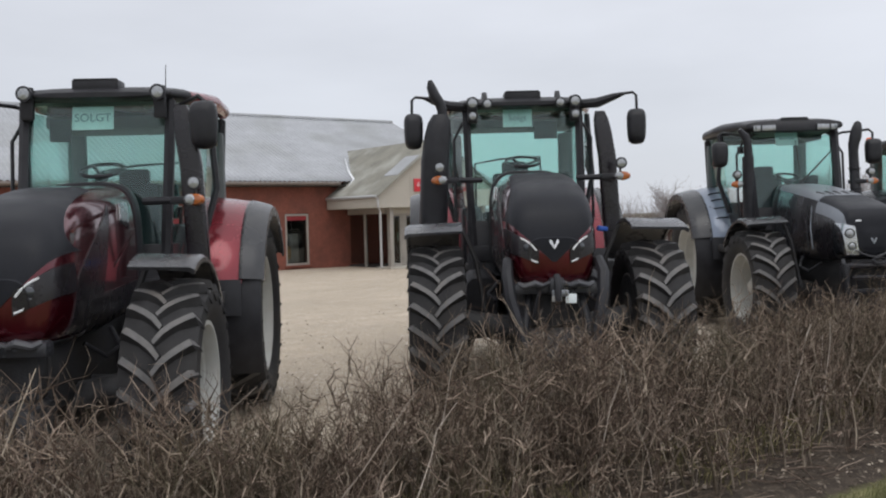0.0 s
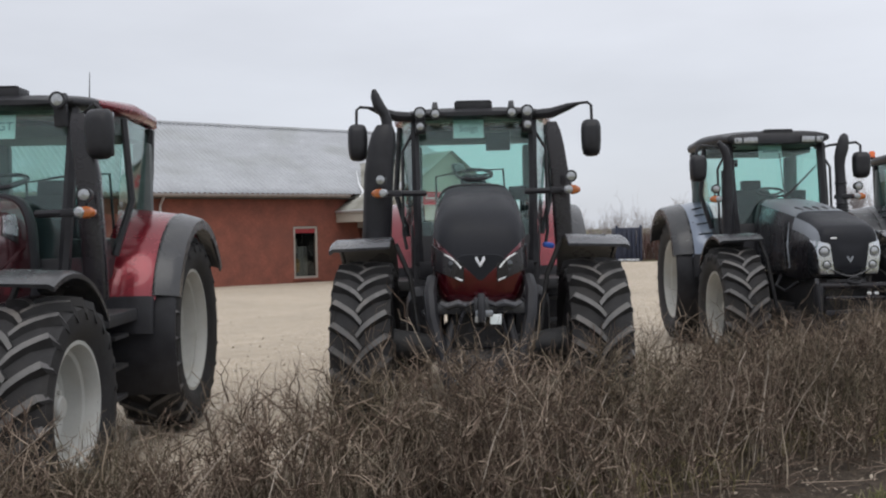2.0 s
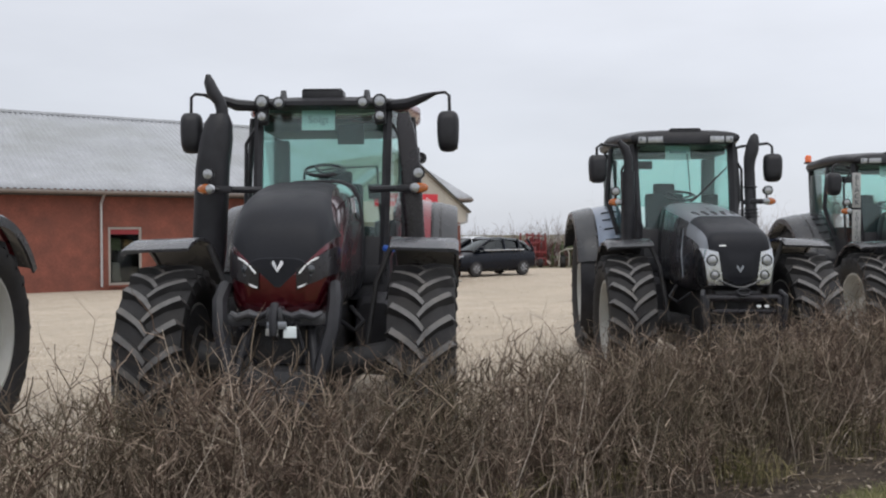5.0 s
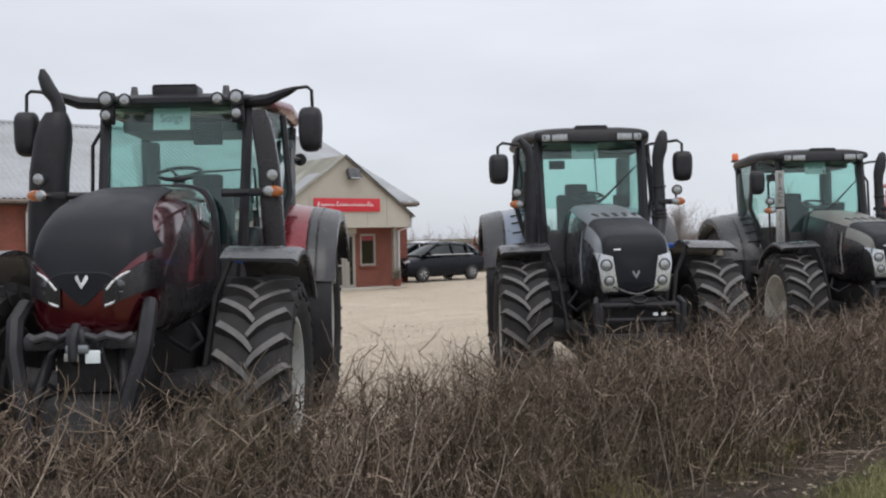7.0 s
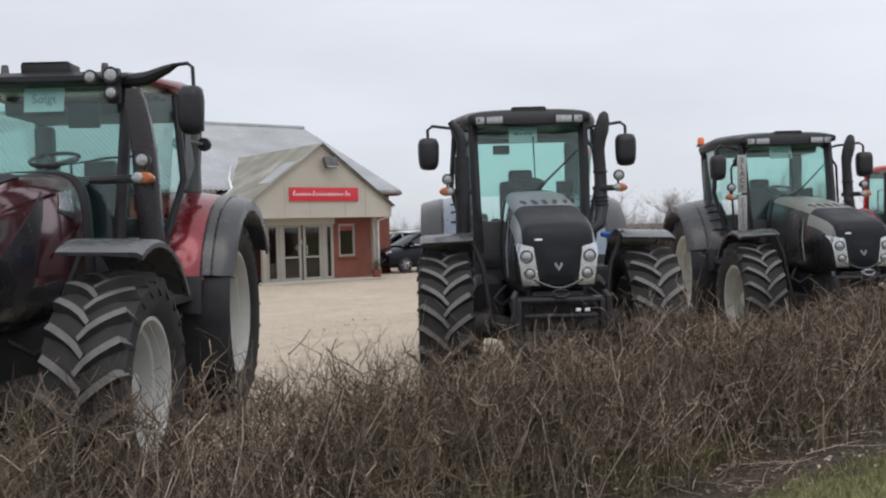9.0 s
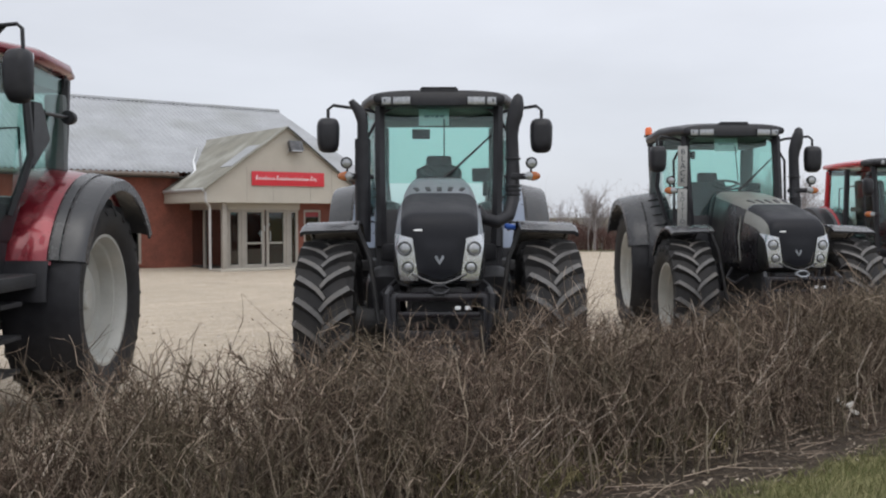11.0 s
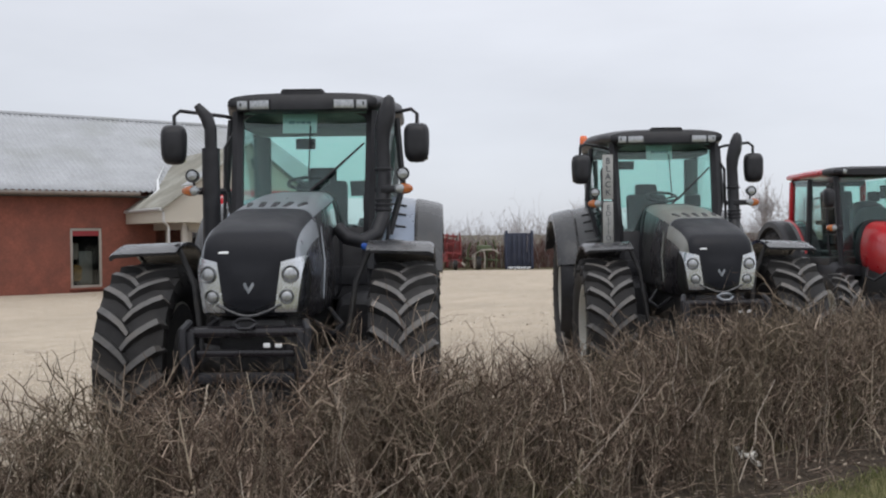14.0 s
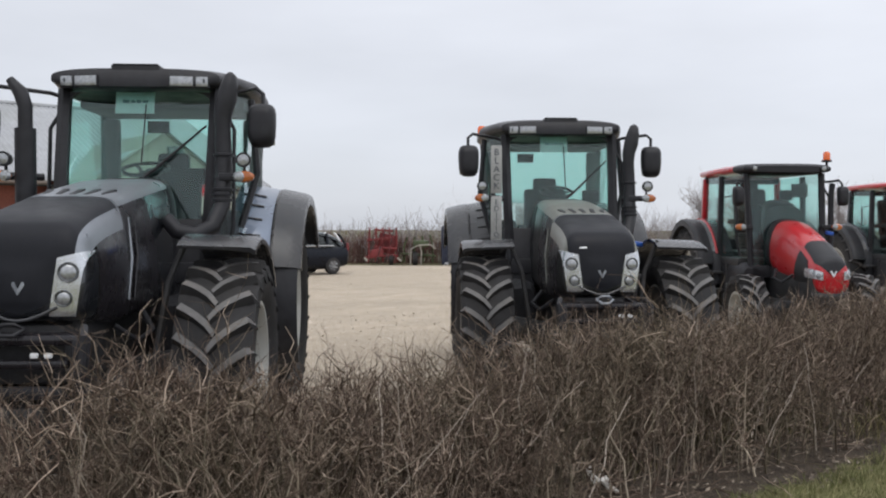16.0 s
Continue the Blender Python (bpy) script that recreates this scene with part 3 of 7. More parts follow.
# torn pale wrapping caught at the foot of the hedge
M["wrap"] = material("torn_pale_wrapping", (0.85, 0.83, 0.78), 0.5, var=0.1, scale=30, stain=(0.3, 0.25, 0.2), stain_scale=18, stain_amount=0.35)
bm = bmesh.new()
tube(bm, [(-0.10, 0, 0.135), (-0.08, 0.01, 0.10), (-0.05, 0.0, 0.055)], [0.006, 0.012, 0.009], 7)
tube(bm, [(-0.08, 0.01, 0.145), (-0.065, 0, 0.105), (-0.03, -0.01, 0.075), (0.02, 0, 0.08)], [0.007, 0.008, 0.012, 0.015], 7)
box(bm, (0.015, 0, 0.075), (0.065, 0.03, 0.035), (0, -15, 10), bevel=0.008)
tube(bm, [(0.01, 0, 0.06), (0.03, 0.01, 0.03), (0.06, 0, 0.012), (0.095, 0, 0.0)], [0.016, 0.010, 0.018, 0.004], 7)
bmesh.ops.subdivide_edges(bm, edges=list(bm.edges), cuts=1)
for vtx in bm.verts:
    vtx.co += Vector((noise.noise(vtx.co * 30), noise.noise(vtx.co * 30 + Vector((7, 0, 0))), noise.noise(vtx.co * 30 + Vector((0, 9, 0))))) * 0.008
scrap = new("wrapping_scrap", mesh_of(bm, "wrapping_scrap", M["wrap"], 20))
scrap.matrix_world = pose(12.66, 3.64, 0.02, 0, 0, -35)
tagged(scrap, "torn pale wrapping scrap at the hedge foot", "litter")


# ---------------------------------------------------------------- the building behind the yard
M["brick"] = material("red_brick", (0.225, 0.076, 0.052), 0.85, var=0.22, scale=2.2, fine=0.25, bump=0.5, bump_scale=45, stain=(0.165, 0.06, 0.042), stain_scale=0.8, stain_amount=0.5)
M["fibre"] = material("fibre_cement_roof", (0.40, 0.41, 0.43), 0.8, var=0.10, scale=1.2, fine=0.15, bump=0.2, bump_scale=30, stain=(0.27, 0.28, 0.27), stain_scale=0.5, stain_amount=0.6)
M["oldfelt"] = material("weathered_porch_roof", (0.25, 0.24, 0.20), 0.85, var=0.2, scale=1.5, fine=0.2, bump=0.3, bump_scale=30, stain=(0.42, 0.42, 0.38), stain_scale=0.9, stain_amount=0.7)
M["board"] = material("painted_gable_boards", (0.44, 0.41, 0.355), 0.65, var=0.06, scale=1.5, stain=(0.40, 0.36, 0.31), stain_scale=1.1, stain_amount=0.4)
# Darker red puts the dimming by the window glass into the film colour.
M["filmred"] = material("glass_dimmed_red_film", (0.26, 0.022, 0.028), 0.4, var=0.1, scale=3)
M["signred"] = material("red_sign_panel", (0.55, 0.025, 0.04), 0.4, var=0.05, scale=3)
M["frame"] = material("grey_window_frame", (0.33, 0.305, 0.27), 0.5, var=0.08, scale=5)
M["gutter"] = material("brown_gutter", (0.16, 0.13, 0.11), 0.5, var=0.15, scale=3)
M["zinc"] = material("zinc_downpipe", (0.50, 0.50, 0.50), 0.4, metal=0.5, var=0.1, scale=4)
# Near-black tone that puts indoor and eave shade into the colour.
M["shadedark"] = material("shade_dark_tone", (0.05, 0.048, 0.045), 0.9, var=0.3, scale=1.5)
M["goods"] = material("amber_goods", (0.45, 0.27, 0.08), 0.5, var=0.5, scale=5)
M["machgoods"] = material("green_goods", (0.14, 0.20, 0.09), 0.5, var=0.5, scale=5)
M["pane"] = glass("window_pane", (0.72, 0.74, 0.74))
M["flash"] = material("lead_flashing", (0.72, 0.73, 0.74), 0.35, metal=0.3, var=0.08, scale=3)

WY, X0, X1, EAVE_Z = 28.1, -3.0, 23.2, 2.98
EAVE_Y, RIDGE_Y = 27.65, 35.0
RIDGE_Z = 6.0
SLOPE = (RIDGE_Z - EAVE_Z) / (RIDGE_Y - EAVE_Y)
house = thing("dealer_building", pose(0, 0, 0), "long red brick building with grey corrugated roof", "building")
WINDOWS = [(6.0, 7.0), (10.12, 11.12), (14.4, 15.3)]


def pierced_wall(x0, x1, z0, z1, y0, y1, holes):
    """A wall slab along x as one closed mesh with rectangular openings through it. holes: (xa, xb, za, zb)."""
    xs = sorted({x0, x1, *(h[0] for h in holes), *(h[1] for h in holes)})
    zs = sorted({z0, z1, *(h[2] for h in holes), *(h[3] for h in holes)})
    bm = bmesh.new()
    V = {}

    def v(i, j, y):
        if (i, j, y) not in V:
            V[i, j, y] = bm.verts.new((xs[i], y, zs[j]))
        return V[i, j, y]

    def solid(i, j):
        if not (0 <= i < len(xs) - 1 and 0 <= j < len(zs) - 1):
            return False
        cx, cz = (xs[i] + xs[i + 1]) / 2, (zs[j] + zs[j + 1]) / 2
        return not any(h[0] < cx < h[1] and h[2] < cz < h[3] for h in holes)
    for i in range(len(xs) - 1):
        for j in range(len(zs) - 1):
            if not solid(i, j):
                continue
            for y in (y0, y1):
                bm.faces.new((v(i, j, y), v(i + 1, j, y), v(i + 1, j + 1, y), v(i, j + 1, y)))
            for (di, dj), (p, q) in (((-1, 0), ((i, j), (i, j + 1))), ((1, 0), ((i + 1, j), (i + 1, j + 1))), ((0, -1), ((i, j), (i + 1, j))), ((0, 1), ((i, j + 1), (i + 1, j + 1)))):
                if not solid(i + di, j + dj):
                    bm.faces.new((v(*p, y0), v(*q, y0), v(*q, y1), v(*p, y1)))
    bmesh.ops.recalc_face_normals(bm, faces=bm.faces)
    return bm


part("front_wall", pierced_wall(X0, 16.9, -0.1, 3.1, WY, WY + 0.3, [(a, b, 0.12, 1.89) for a, b in WINDOWS]), M["brick"], house, "red brick front wall", smooth=0)
bm = bmesh.new()
prism(bm, [(WY, -0.1), (2 * RIDGE_Y - WY, -0.1), (2 * RIDGE_Y - WY, EAVE_Z), (RIDGE_Y, RIDGE_Z - 0.18), (WY, EAVE_Z)], "x", X1 - 0.3, X1)
part("gable_wall", bm, M["brick"], house, smooth=0)
part("front_wall", abox((19.9, WY + 0.15, 1.49), (5.99, 0.30, 3.2), bevel=0), M["brick"], house, smooth=0)
part("end_wall", abox((X0, RIDGE_Y, 1.5), (0.3, 2 * (RIDGE_Y - WY), 3.2), bevel=0), M["brick"], house, smooth=0)
part("back_wall", abox(((X0 + X1) / 2, 2 * RIDGE_Y - WY, 1.5), (X1 - X0, 0.3, 3.2), bevel=0), M["brick"], house, smooth=0)
part("inner_wall", abox(((X0 + X1) / 2, WY + 3.2, 1.5), (X1 - X0 - 0.8, 0.1, 3.0), bevel=0), M["shadedark"], house, smooth=0)
part("inner_floor", abox(((X0 + X1) / 2, WY + 1.8, 0.03), (X1 - X0 - 0.8, 2.9, 0.05), bevel=0), M["shadedark"], house, smooth=0)


def corrugated(x0, x1, y0, z0, y1, z1, pitch=0.177, depth=0.022, name="roof"):
    """A corrugated sheet that rises from (y0, z0) to (y1, z1); the waves run up the slope."""
    n = int((x1 - x0) / pitch * 6)
    rows = 12
    nrm = Vector((0, -(z1 - z0), y1 - y0)).normalized()
    verts, faces = [], []
    for r in range(rows + 1):
        f = r / rows
        for i in range(n + 1):
            x = x0 + (x1 - x0) * i / n
            o = depth * math.sin(2 * math.pi * x / pitch) - 0.008 * (r % 2)
            verts.append((x, y0 + (y1 - y0) * f + nrm.y * o, z0 + (z1 - z0) * f + nrm.z * o))
    for r in range(rows):
        for i in range(n):
            p = r * (n + 1) + i
            faces.append((p, p + 1, p + n + 2, p + n + 1))
    me = bpy.data.meshes.new(name)
    me.from_pydata(verts, [], faces)
    me.shade_smooth()
    return me


def add_sheet(me, mat, label=""):
    me.materials.append(mat)
    ob = part("roof", me, None, house, label)
    md = ob.modifiers.new("thick", "SOLIDIFY")
    md.thickness, md.offset = 0.012, -1
    return ob


add_sheet(corrugated(X0 - 0.3, X1 + 0.25, EAVE_Y, EAVE_Z, RIDGE_Y, RIDGE_Z), M["fibre"], "grey corrugated fibre-cement roof")
add_sheet(corrugated(X0 - 0.3, X1 + 0.25, 2 * RIDGE_Y - EAVE_Y, EAVE_Z, RIDGE_Y, RIDGE_Z), M["fibre"])
part("ridge_cap", atube([(X0 - 0.3, RIDGE_Y, RIDGE_Z + 0.0), (X1 + 0.27, RIDGE_Y, RIDGE_Z + 0.0)], 0.09, 8), M["fibre"], house)
part("barge_board", quad_slab(bmesh.new(), [(X1 + 0.24, EAVE_Y, EAVE_Z - 0.14), (X1 + 0.24, RIDGE_Y, RIDGE_Z - 0.14), (X1 + 0.24, RIDGE_Y, RIDGE_Z - 0.02), (X1 + 0.24, EAVE_Y, EAVE_Z - 0.02)], 0.03), M["board"], house)
# The shade under the eave is painted on as a near-black sheet.
part("soffit", abox(((X0 + X1) / 2, (EAVE_Y + WY) / 2 + 0.03, EAVE_Z - 0.16), (X1 - X0 + 0.4, WY - EAVE_Y - 0.02, 0.04), bevel=0), M["shadedark"], house, smooth=0)
bm = atube([(X0 - 0.3, EAVE_Y - 0.06, EAVE_Z - 0.09), (16.3, EAVE_Y - 0.06, EAVE_Z - 0.09)], 0.065, 10)
part("gutter", bm, M["gutter"], house)
part("gutter", atube([(21.3, EAVE_Y - 0.06, EAVE_Z - 0.09), (X1 + 0.2, EAVE_Y - 0.06, EAVE_Z - 0.09)], 0.065, 10), M["gutter"], house)
part("downpipe", atube([(9.9, EAVE_Y - 0.06, EAVE_Z - 0.12), (9.9, WY - 0.10, EAVE_Z - 0.4), (9.9, WY - 0.08, 0.1)], 0.04, 10), M["zinc"], house)


def window(x0, x1, y, z0, z1, parent, strip=True, mullions=(), frame=0.07):
    """A framed window set in the wall: frame members, pane, sill, and the red film along its top."""
    w = part("window", abox(((x0 + x1) / 2, y + 0.04, z1 - frame / 2), (x1 - x0, 0.08, frame), bevel=0.006), M["frame"], parent, "grey framed window")
    part("frame_bottom", abox(((x0 + x1) / 2, y + 0.04, z0 + frame / 2), (x1 - x0, 0.08, frame), bevel=0.006), M["frame"], w)
    for x in (x0 + frame / 2, x1 - frame / 2, *mullions):
        part("frame_side", abox((x, y + 0.04, (z0 + z1) / 2), (frame, 0.08, z1 - z0 - 2 * frame), bevel=0.006), M["frame"], w)
    pane = part("pane", abox(((x0 + x1) / 2, y + 0.05, (z0 + z1) / 2), (x1 - x0 - 2 * frame, 0.012, z1 - z0 - 2 * frame), bevel=0), M["pane"], w)
    pane.visible_shadow = False
    part("sill", abox(((x0 + x1) / 2, y - 0.03, z0 - 0.03), (x1 - x0 + 0.1, 0.16, 0.05), bevel=0.01), M["brick"], w)
    if strip:
        part("film_strip", abox(((x0 + x1) / 2, y + 0.035, z1 - frame - 0.075), (x1 - x0 - 2 * frame, 0.006, 0.15), bevel=0), M["filmred"], w, "red printed film strip")
    return w


for a, b in WINDOWS:
    window(a, b, WY + 0.02, 0.13, 1.88, house)
# pale posters and goods dimly seen inside
for x, z, w, h, mt in ((6.4, 0.8, 0.4, 0.9, "greyink"), (10.75, 0.75, 0.45, 0.9, "seat"), (10.5, 0.5, 0.3, 0.6, "olive"), (14.95, 0.7, 0.4, 1.0, "olive"), (14.65, 1.2, 0.22, 0.5, "board"), (6.7, 1.3, 0.35, 0.45, "goods"), (10.85, 1.25, 0.3, 0.5, "goods"), (10.45, 1.35, 0.35, 0.4, "machgoods"), (14.75, 0.55, 0.3, 0.5, "goods"), (6.3, 0.35, 0.5, 0.35, "machgoods")):
    part("shop_display", abox((x, WY + 0.62, z), (w, 0.3, h), bevel=0.06), M[mt], house)

# porch: gabled canopy in front of a recessed entrance
PY, PX0, PX1, PXM = 24.9, 16.05, 21.15, 18.62
porch = thing("porch", pose(0, 0, 0), "gabled porch with beige boards and red sign", "porch")
bm = bmesh.new()
prism(bm, [(PX0, 2.0), (PX1, 2.0), (PX1, 2.36), (PXM, 4.24), (PX0, 2.36)], "y", PY, PY + 0.08)
part("gable_panel", bm, M["board"], porch, "beige painted gable boards", smooth=0)
for x in (17.35, 18.2, 19.45, 20.2):
    part("board_joint", abox((x, PY - 0.003, 2.55), (0.012, 0.006, 1.0), bevel=0), M["frame"], porch, smooth=0)
for s, xa in ((-1, PX0), (1, PX1)):
    # roof slope and its dark verge
    back_low, back_top = 28.3, 30.9
    c = [(xa + s * 0.06, PY - 0.1, 2.36), (xa + s * 0.06, back_low, 2.36), (PXM, back_top, 4.28), (PXM, PY - 0.1, 4.28)]
    part("porch_roof", quad_slab(bmesh.new(), c, 0.05), M["oldfelt"], porch, "weathered grey-green felt roof", smooth=0)
    part("verge", quad_slab(bmesh.new(), [(xa + s * 0.07, PY - 0.13, 2.38), (PXM, PY - 0.13, 4.31), (PXM, PY - 0.13, 4.275), (xa + s * 0.07, PY - 0.13, 2.345)], 0.04), M["chassis"] if s > 0 else M["oldfelt"], porch)
    part("side_fascia", abox((xa, (PY + 28.1) / 2, 2.18), (0.05, 28.1 - PY, 0.36), bevel=0.005), M["board"], porch)
    part("porch_gutter", atube([(xa + s * 0.07, PY - 0.08, 2.36), (xa + s * 0.07, 28.0, 2.36)], 0.05, 8), M["zinc"], porch)
    # column with a downpipe beside it
    part("column", abox((20.68 if s > 0 else 16.75, PY + 0.30, 1.0), (0.14, 0.14, 2.0), bevel=0.01), M["frame"], porch)
    px = PX1 - 0.40 if s > 0 else 16.26
    part("downpipe", atube([(xa, PY - 0.02, 2.30), (xa - s * 0.02, PY - 0.02, 2.02), (px, PY + 0.16, 1.88), (px, PY + 0.16, 0.05)], 0.04, 8), M["zinc"], porch)
part("canopy_soffit", abox(((PX0 + PX1) / 2, PY + 1.6, 2.02), (PX1 - PX0 - 0.1, 3.1, 0.04), bevel=0), M["board"], porch, smooth=0)
bm = bmesh.new()
for (xa, ya, za, wa), (xb, yb_, zb_, wb_) in zip(((16.25, 27.35, 2.50, 0.20), (16.58, 27.50, 2.76, 0.14), (16.86, 27.66, 3.02, 0.09), (17.10, 28.4, 3.36, 0.06)), ((16.58, 27.50, 2.76, 0.14), (16.86, 27.66, 3.02, 0.09), (17.10, 28.4, 3.36, 0.06), (17.75, 29.7, 3.90, 0.02))):
    quad_slab(bm, [(xa - wa / 2, ya - 0.04, za), (xa + wa / 2, ya - 0.04, za + 0.03), (xb + wb_ / 2, yb_ - 0.04, zb_ + 0.03), (xb - wb_ / 2, yb_ - 0.04, zb_)], 0.02)
part("flashing", bm, M["flash"], porch, "bright lead valley flashing", smooth=0)
part("roof_patch", quad_slab(bmesh.new(), [(16.90, 24.95, 3.055), (16.90, 25.75, 3.055), (17.80, 25.75, 3.712), (17.80, 24.95, 3.712)], 0.03), M["fibre"], porch, "lighter replaced roof sheet")
sign = part("sign_panel", abox((18.70, PY - 0.03, 2.72), (2.42, 0.04, 0.42), bevel=0.006), M["signred"], porch, "red sign panel with white script bars")
srng = random.Random(5)
x = 17.64
for word in (9, 16, 3):
    for k in range(word):
        tall = 0.15 if k == 0 else srng.choice((0.07, 0.07, 0.075, 0.11))
        part("script_bar", abox((x, PY - 0.055, 2.68 + tall / 2), (0.016 if k else 0.026, 0.008, tall), (0, 20, 0), bevel=0), M["white"], sign, smooth=0)
        part("script_stroke", abox((x + 0.03, PY - 0.055, 2.70 + 0.02 * (k % 2)), (0.052, 0.008, 0.013), (0, -32, 0), bevel=0), M["white"], sign, smooth=0)
        x += 0.066 if k else 0.085
    x += 0.06
# floodlight
fl = part("floodlight", abox((18.86, PY - 0.18, 3.70), (0.44, 0.16, 0.34), (-25, 0, 0), bevel=0.03), M["fender"], porch, "dark grey floodlight under the gable")
part("floodlight_glass", abox((18.86, PY - 0.265, 3.665), (0.36, 0.01, 0.26), (-25, 0, 0), bevel=0), M["lens"], fl)
part("floodlight_bracket", atube([(18.7, PY + 0.02, 3.55), (18.62, PY - 0.12, 3.50), (18.62, PY - 0.18, 3.62)], 0.02, 6), M["zinc"], fl)
# recessed front: glazed doors and side lights, then brick with a window
GY = 25.65
for x0, x1 in ((17.05, 17.48), (17.58, 18.25), (18.31, 18.98), (19.08, 19.40)):
    leaf = 17.5 < x0 < 18.9
    d = part("entrance_door" if leaf else "side_light", abox(((x0 + x1) / 2, GY, 1.76), (x1 - x0, 0.07, 0.09), bevel=0.006), M["frame"], porch, "glazed grey double door leaf" if leaf else "")
    part("rail", abox(((x0 + x1) / 2, GY, 0.07), (x1 - x0, 0.07, 0.14), bevel=0.006), M["frame"], d)
    if leaf:
        part("rail", abox(((x0 + x1) / 2, GY, 0.78), (x1 - x0 - 0.1, 0.06, 0.06), bevel=0.006), M["frame"], d)
        part("handle", atube([(x1 - 0.12 if x0 < 18 else x0 + 0.12, GY - 0.06, 0.85), (x1 - 0.12 if x0 < 18 else x0 + 0.12, GY - 0.06, 1.15)], 0.015, 6), M["zinc"], d)
    for x in (x0 + 0.045, x1 - 0.045):
        part("stile", abox((x, GY, 0.92), (0.09, 0.07, 1.60), bevel=0.006), M["frame"], d)
    pane = part("pane", abox(((x0 + x1) / 2, GY + 0.01, 0.92), (x1 - x0 - 0.16, 0.01, 1.62), bevel=0), M["pane"], d)
    pane.visible_shadow = False
part("post", abox((17.53, GY, 0.95), (0.10, 0.10, 1.9), bevel=0.008), M["frame"], porch)
part("post", abox((19.03, GY, 0.95), (0.10, 0.10, 1.9), bevel=0.008), M["frame"], porch)
part("post", abox((17.00, GY, 0.95), (0.12, 0.12, 1.9), bevel=0.008), M["frame"], porch)
part("door_head", abox((18.20, GY, 1.90), (2.5, 0.12, 0.20), bevel=0.008), M["board"], porch)
part("entrance_wall", pierced_wall(19.40, 21.05, 0, 2.0, GY + 0.01, GY + 0.27, [(19.62, 20.24, 0.72, 1.80)]), M["brick"], porch, "red brick wall beside the doors", smooth=0)
part("entrance_side_wall", abox((20.945, (GY + 28.1) / 2 + 0.14, 0.99), (0.2, 28.1 - GY - 0.3, 2.0), bevel=0), M["brick"], porch, smooth=0)
window(19.62, 20.24, GY + 0.03, 0.74, 1.80, porch, strip=True)
part("left_glazing", abox((16.90, 26.9, 1.9), (0.08, 2.4, 0.2), bevel=0), M["frame"], porch, smooth=0)
for yy in (27.0,):
    part("glazing_post", abox((16.90, yy, 0.95), (0.08, 0.09, 1.9), bevel=0), M["frame"], porch, smooth=0)
lp = part("side_pane", abox((16.90, 26.85, 0.95), (0.01, 2.3, 1.7), bevel=0), M["pane"], porch, smooth=0)
lp.visible_shadow = False
part("lobby_floor", abox((19.0, 26.8, 0.015), (4.2, 2.6, 0.05), bevel=0), M["shadedark"], porch, smooth=0)
part("lobby_poster", abox((18.55, GY + 0.6, 1.2), (0.5, 0.02, 0.12), (0, -45, 0), bevel=0), M["white"], porch, smooth=0)
part("lobby_poster", abox((17.75, GY + 0.5, 1.0), (0.22, 0.02, 0.3), bevel=0), M["board"], porch, smooth=0)
# stone slab and pots by the entrance
slab = new("entrance_slab", mesh_of(abox((18.7, 25.3, 0.02), (4.4, 0.9, 0.06), bevel=0.01), "entrance_slab", M["board"]))
tagged(slab, "pale concrete slab before the entrance doors", "slab", kind="structure")
pot = thing("plant_pot", pose(20.62, 25.0, 0), "terracotta pot with dry plant at the column", "plant pot")
bm = bmesh.new()
lathe_z(bm, [(0, 0.11), (0.02, 0.12), (0.26, 0.16), (0.30, 0.17), (0.30, 0.14), (0.25, 0.13)], 16)
part("pot", bm, M["brick"], pot)
prng = np.random.default_rng(3)
gr = bush_strands(prng, np.stack([prng.normal(0, 0.05, 40), prng.normal(0, 0.05, 40), np.full(40, 0.25)], -1), prng.uniform(0.2, 0.4, 40), np.full(40, 0.006), 4, 0.15, 0.3)
pl = quads_object("dry_plant", [(*strands(P, R), 0) for P, R in gr], [M["stem"]])
pl.parent = pot


# ---------------------------------------------------------------- tractors


def tyre_mesh(R, W, bead, name):
    """The carcass of a farm tyre, turned from its profile."""
    prof = [(-0.38 * W, bead), (-0.46 * W, bead + 0.06), (-0.50 * W, bead + 0.42 * (R - bead)), (-0.485 * W, bead + 0.68 * (R - bead)),
            (-0.42 * W, R - 0.085), (-0.25 * W, R - 0.055), (0, R - 0.047)]
    prof += [(-x, r) for x, r in reversed(prof[:-1])]
    bm = bmesh.new()
    lathe_x(bm, prof, 48, cap=False)
    bmesh.ops.recalc_face_normals(bm, faces=bm.faces)
    return mesh_of(bm, name, M["rubber"], 30)


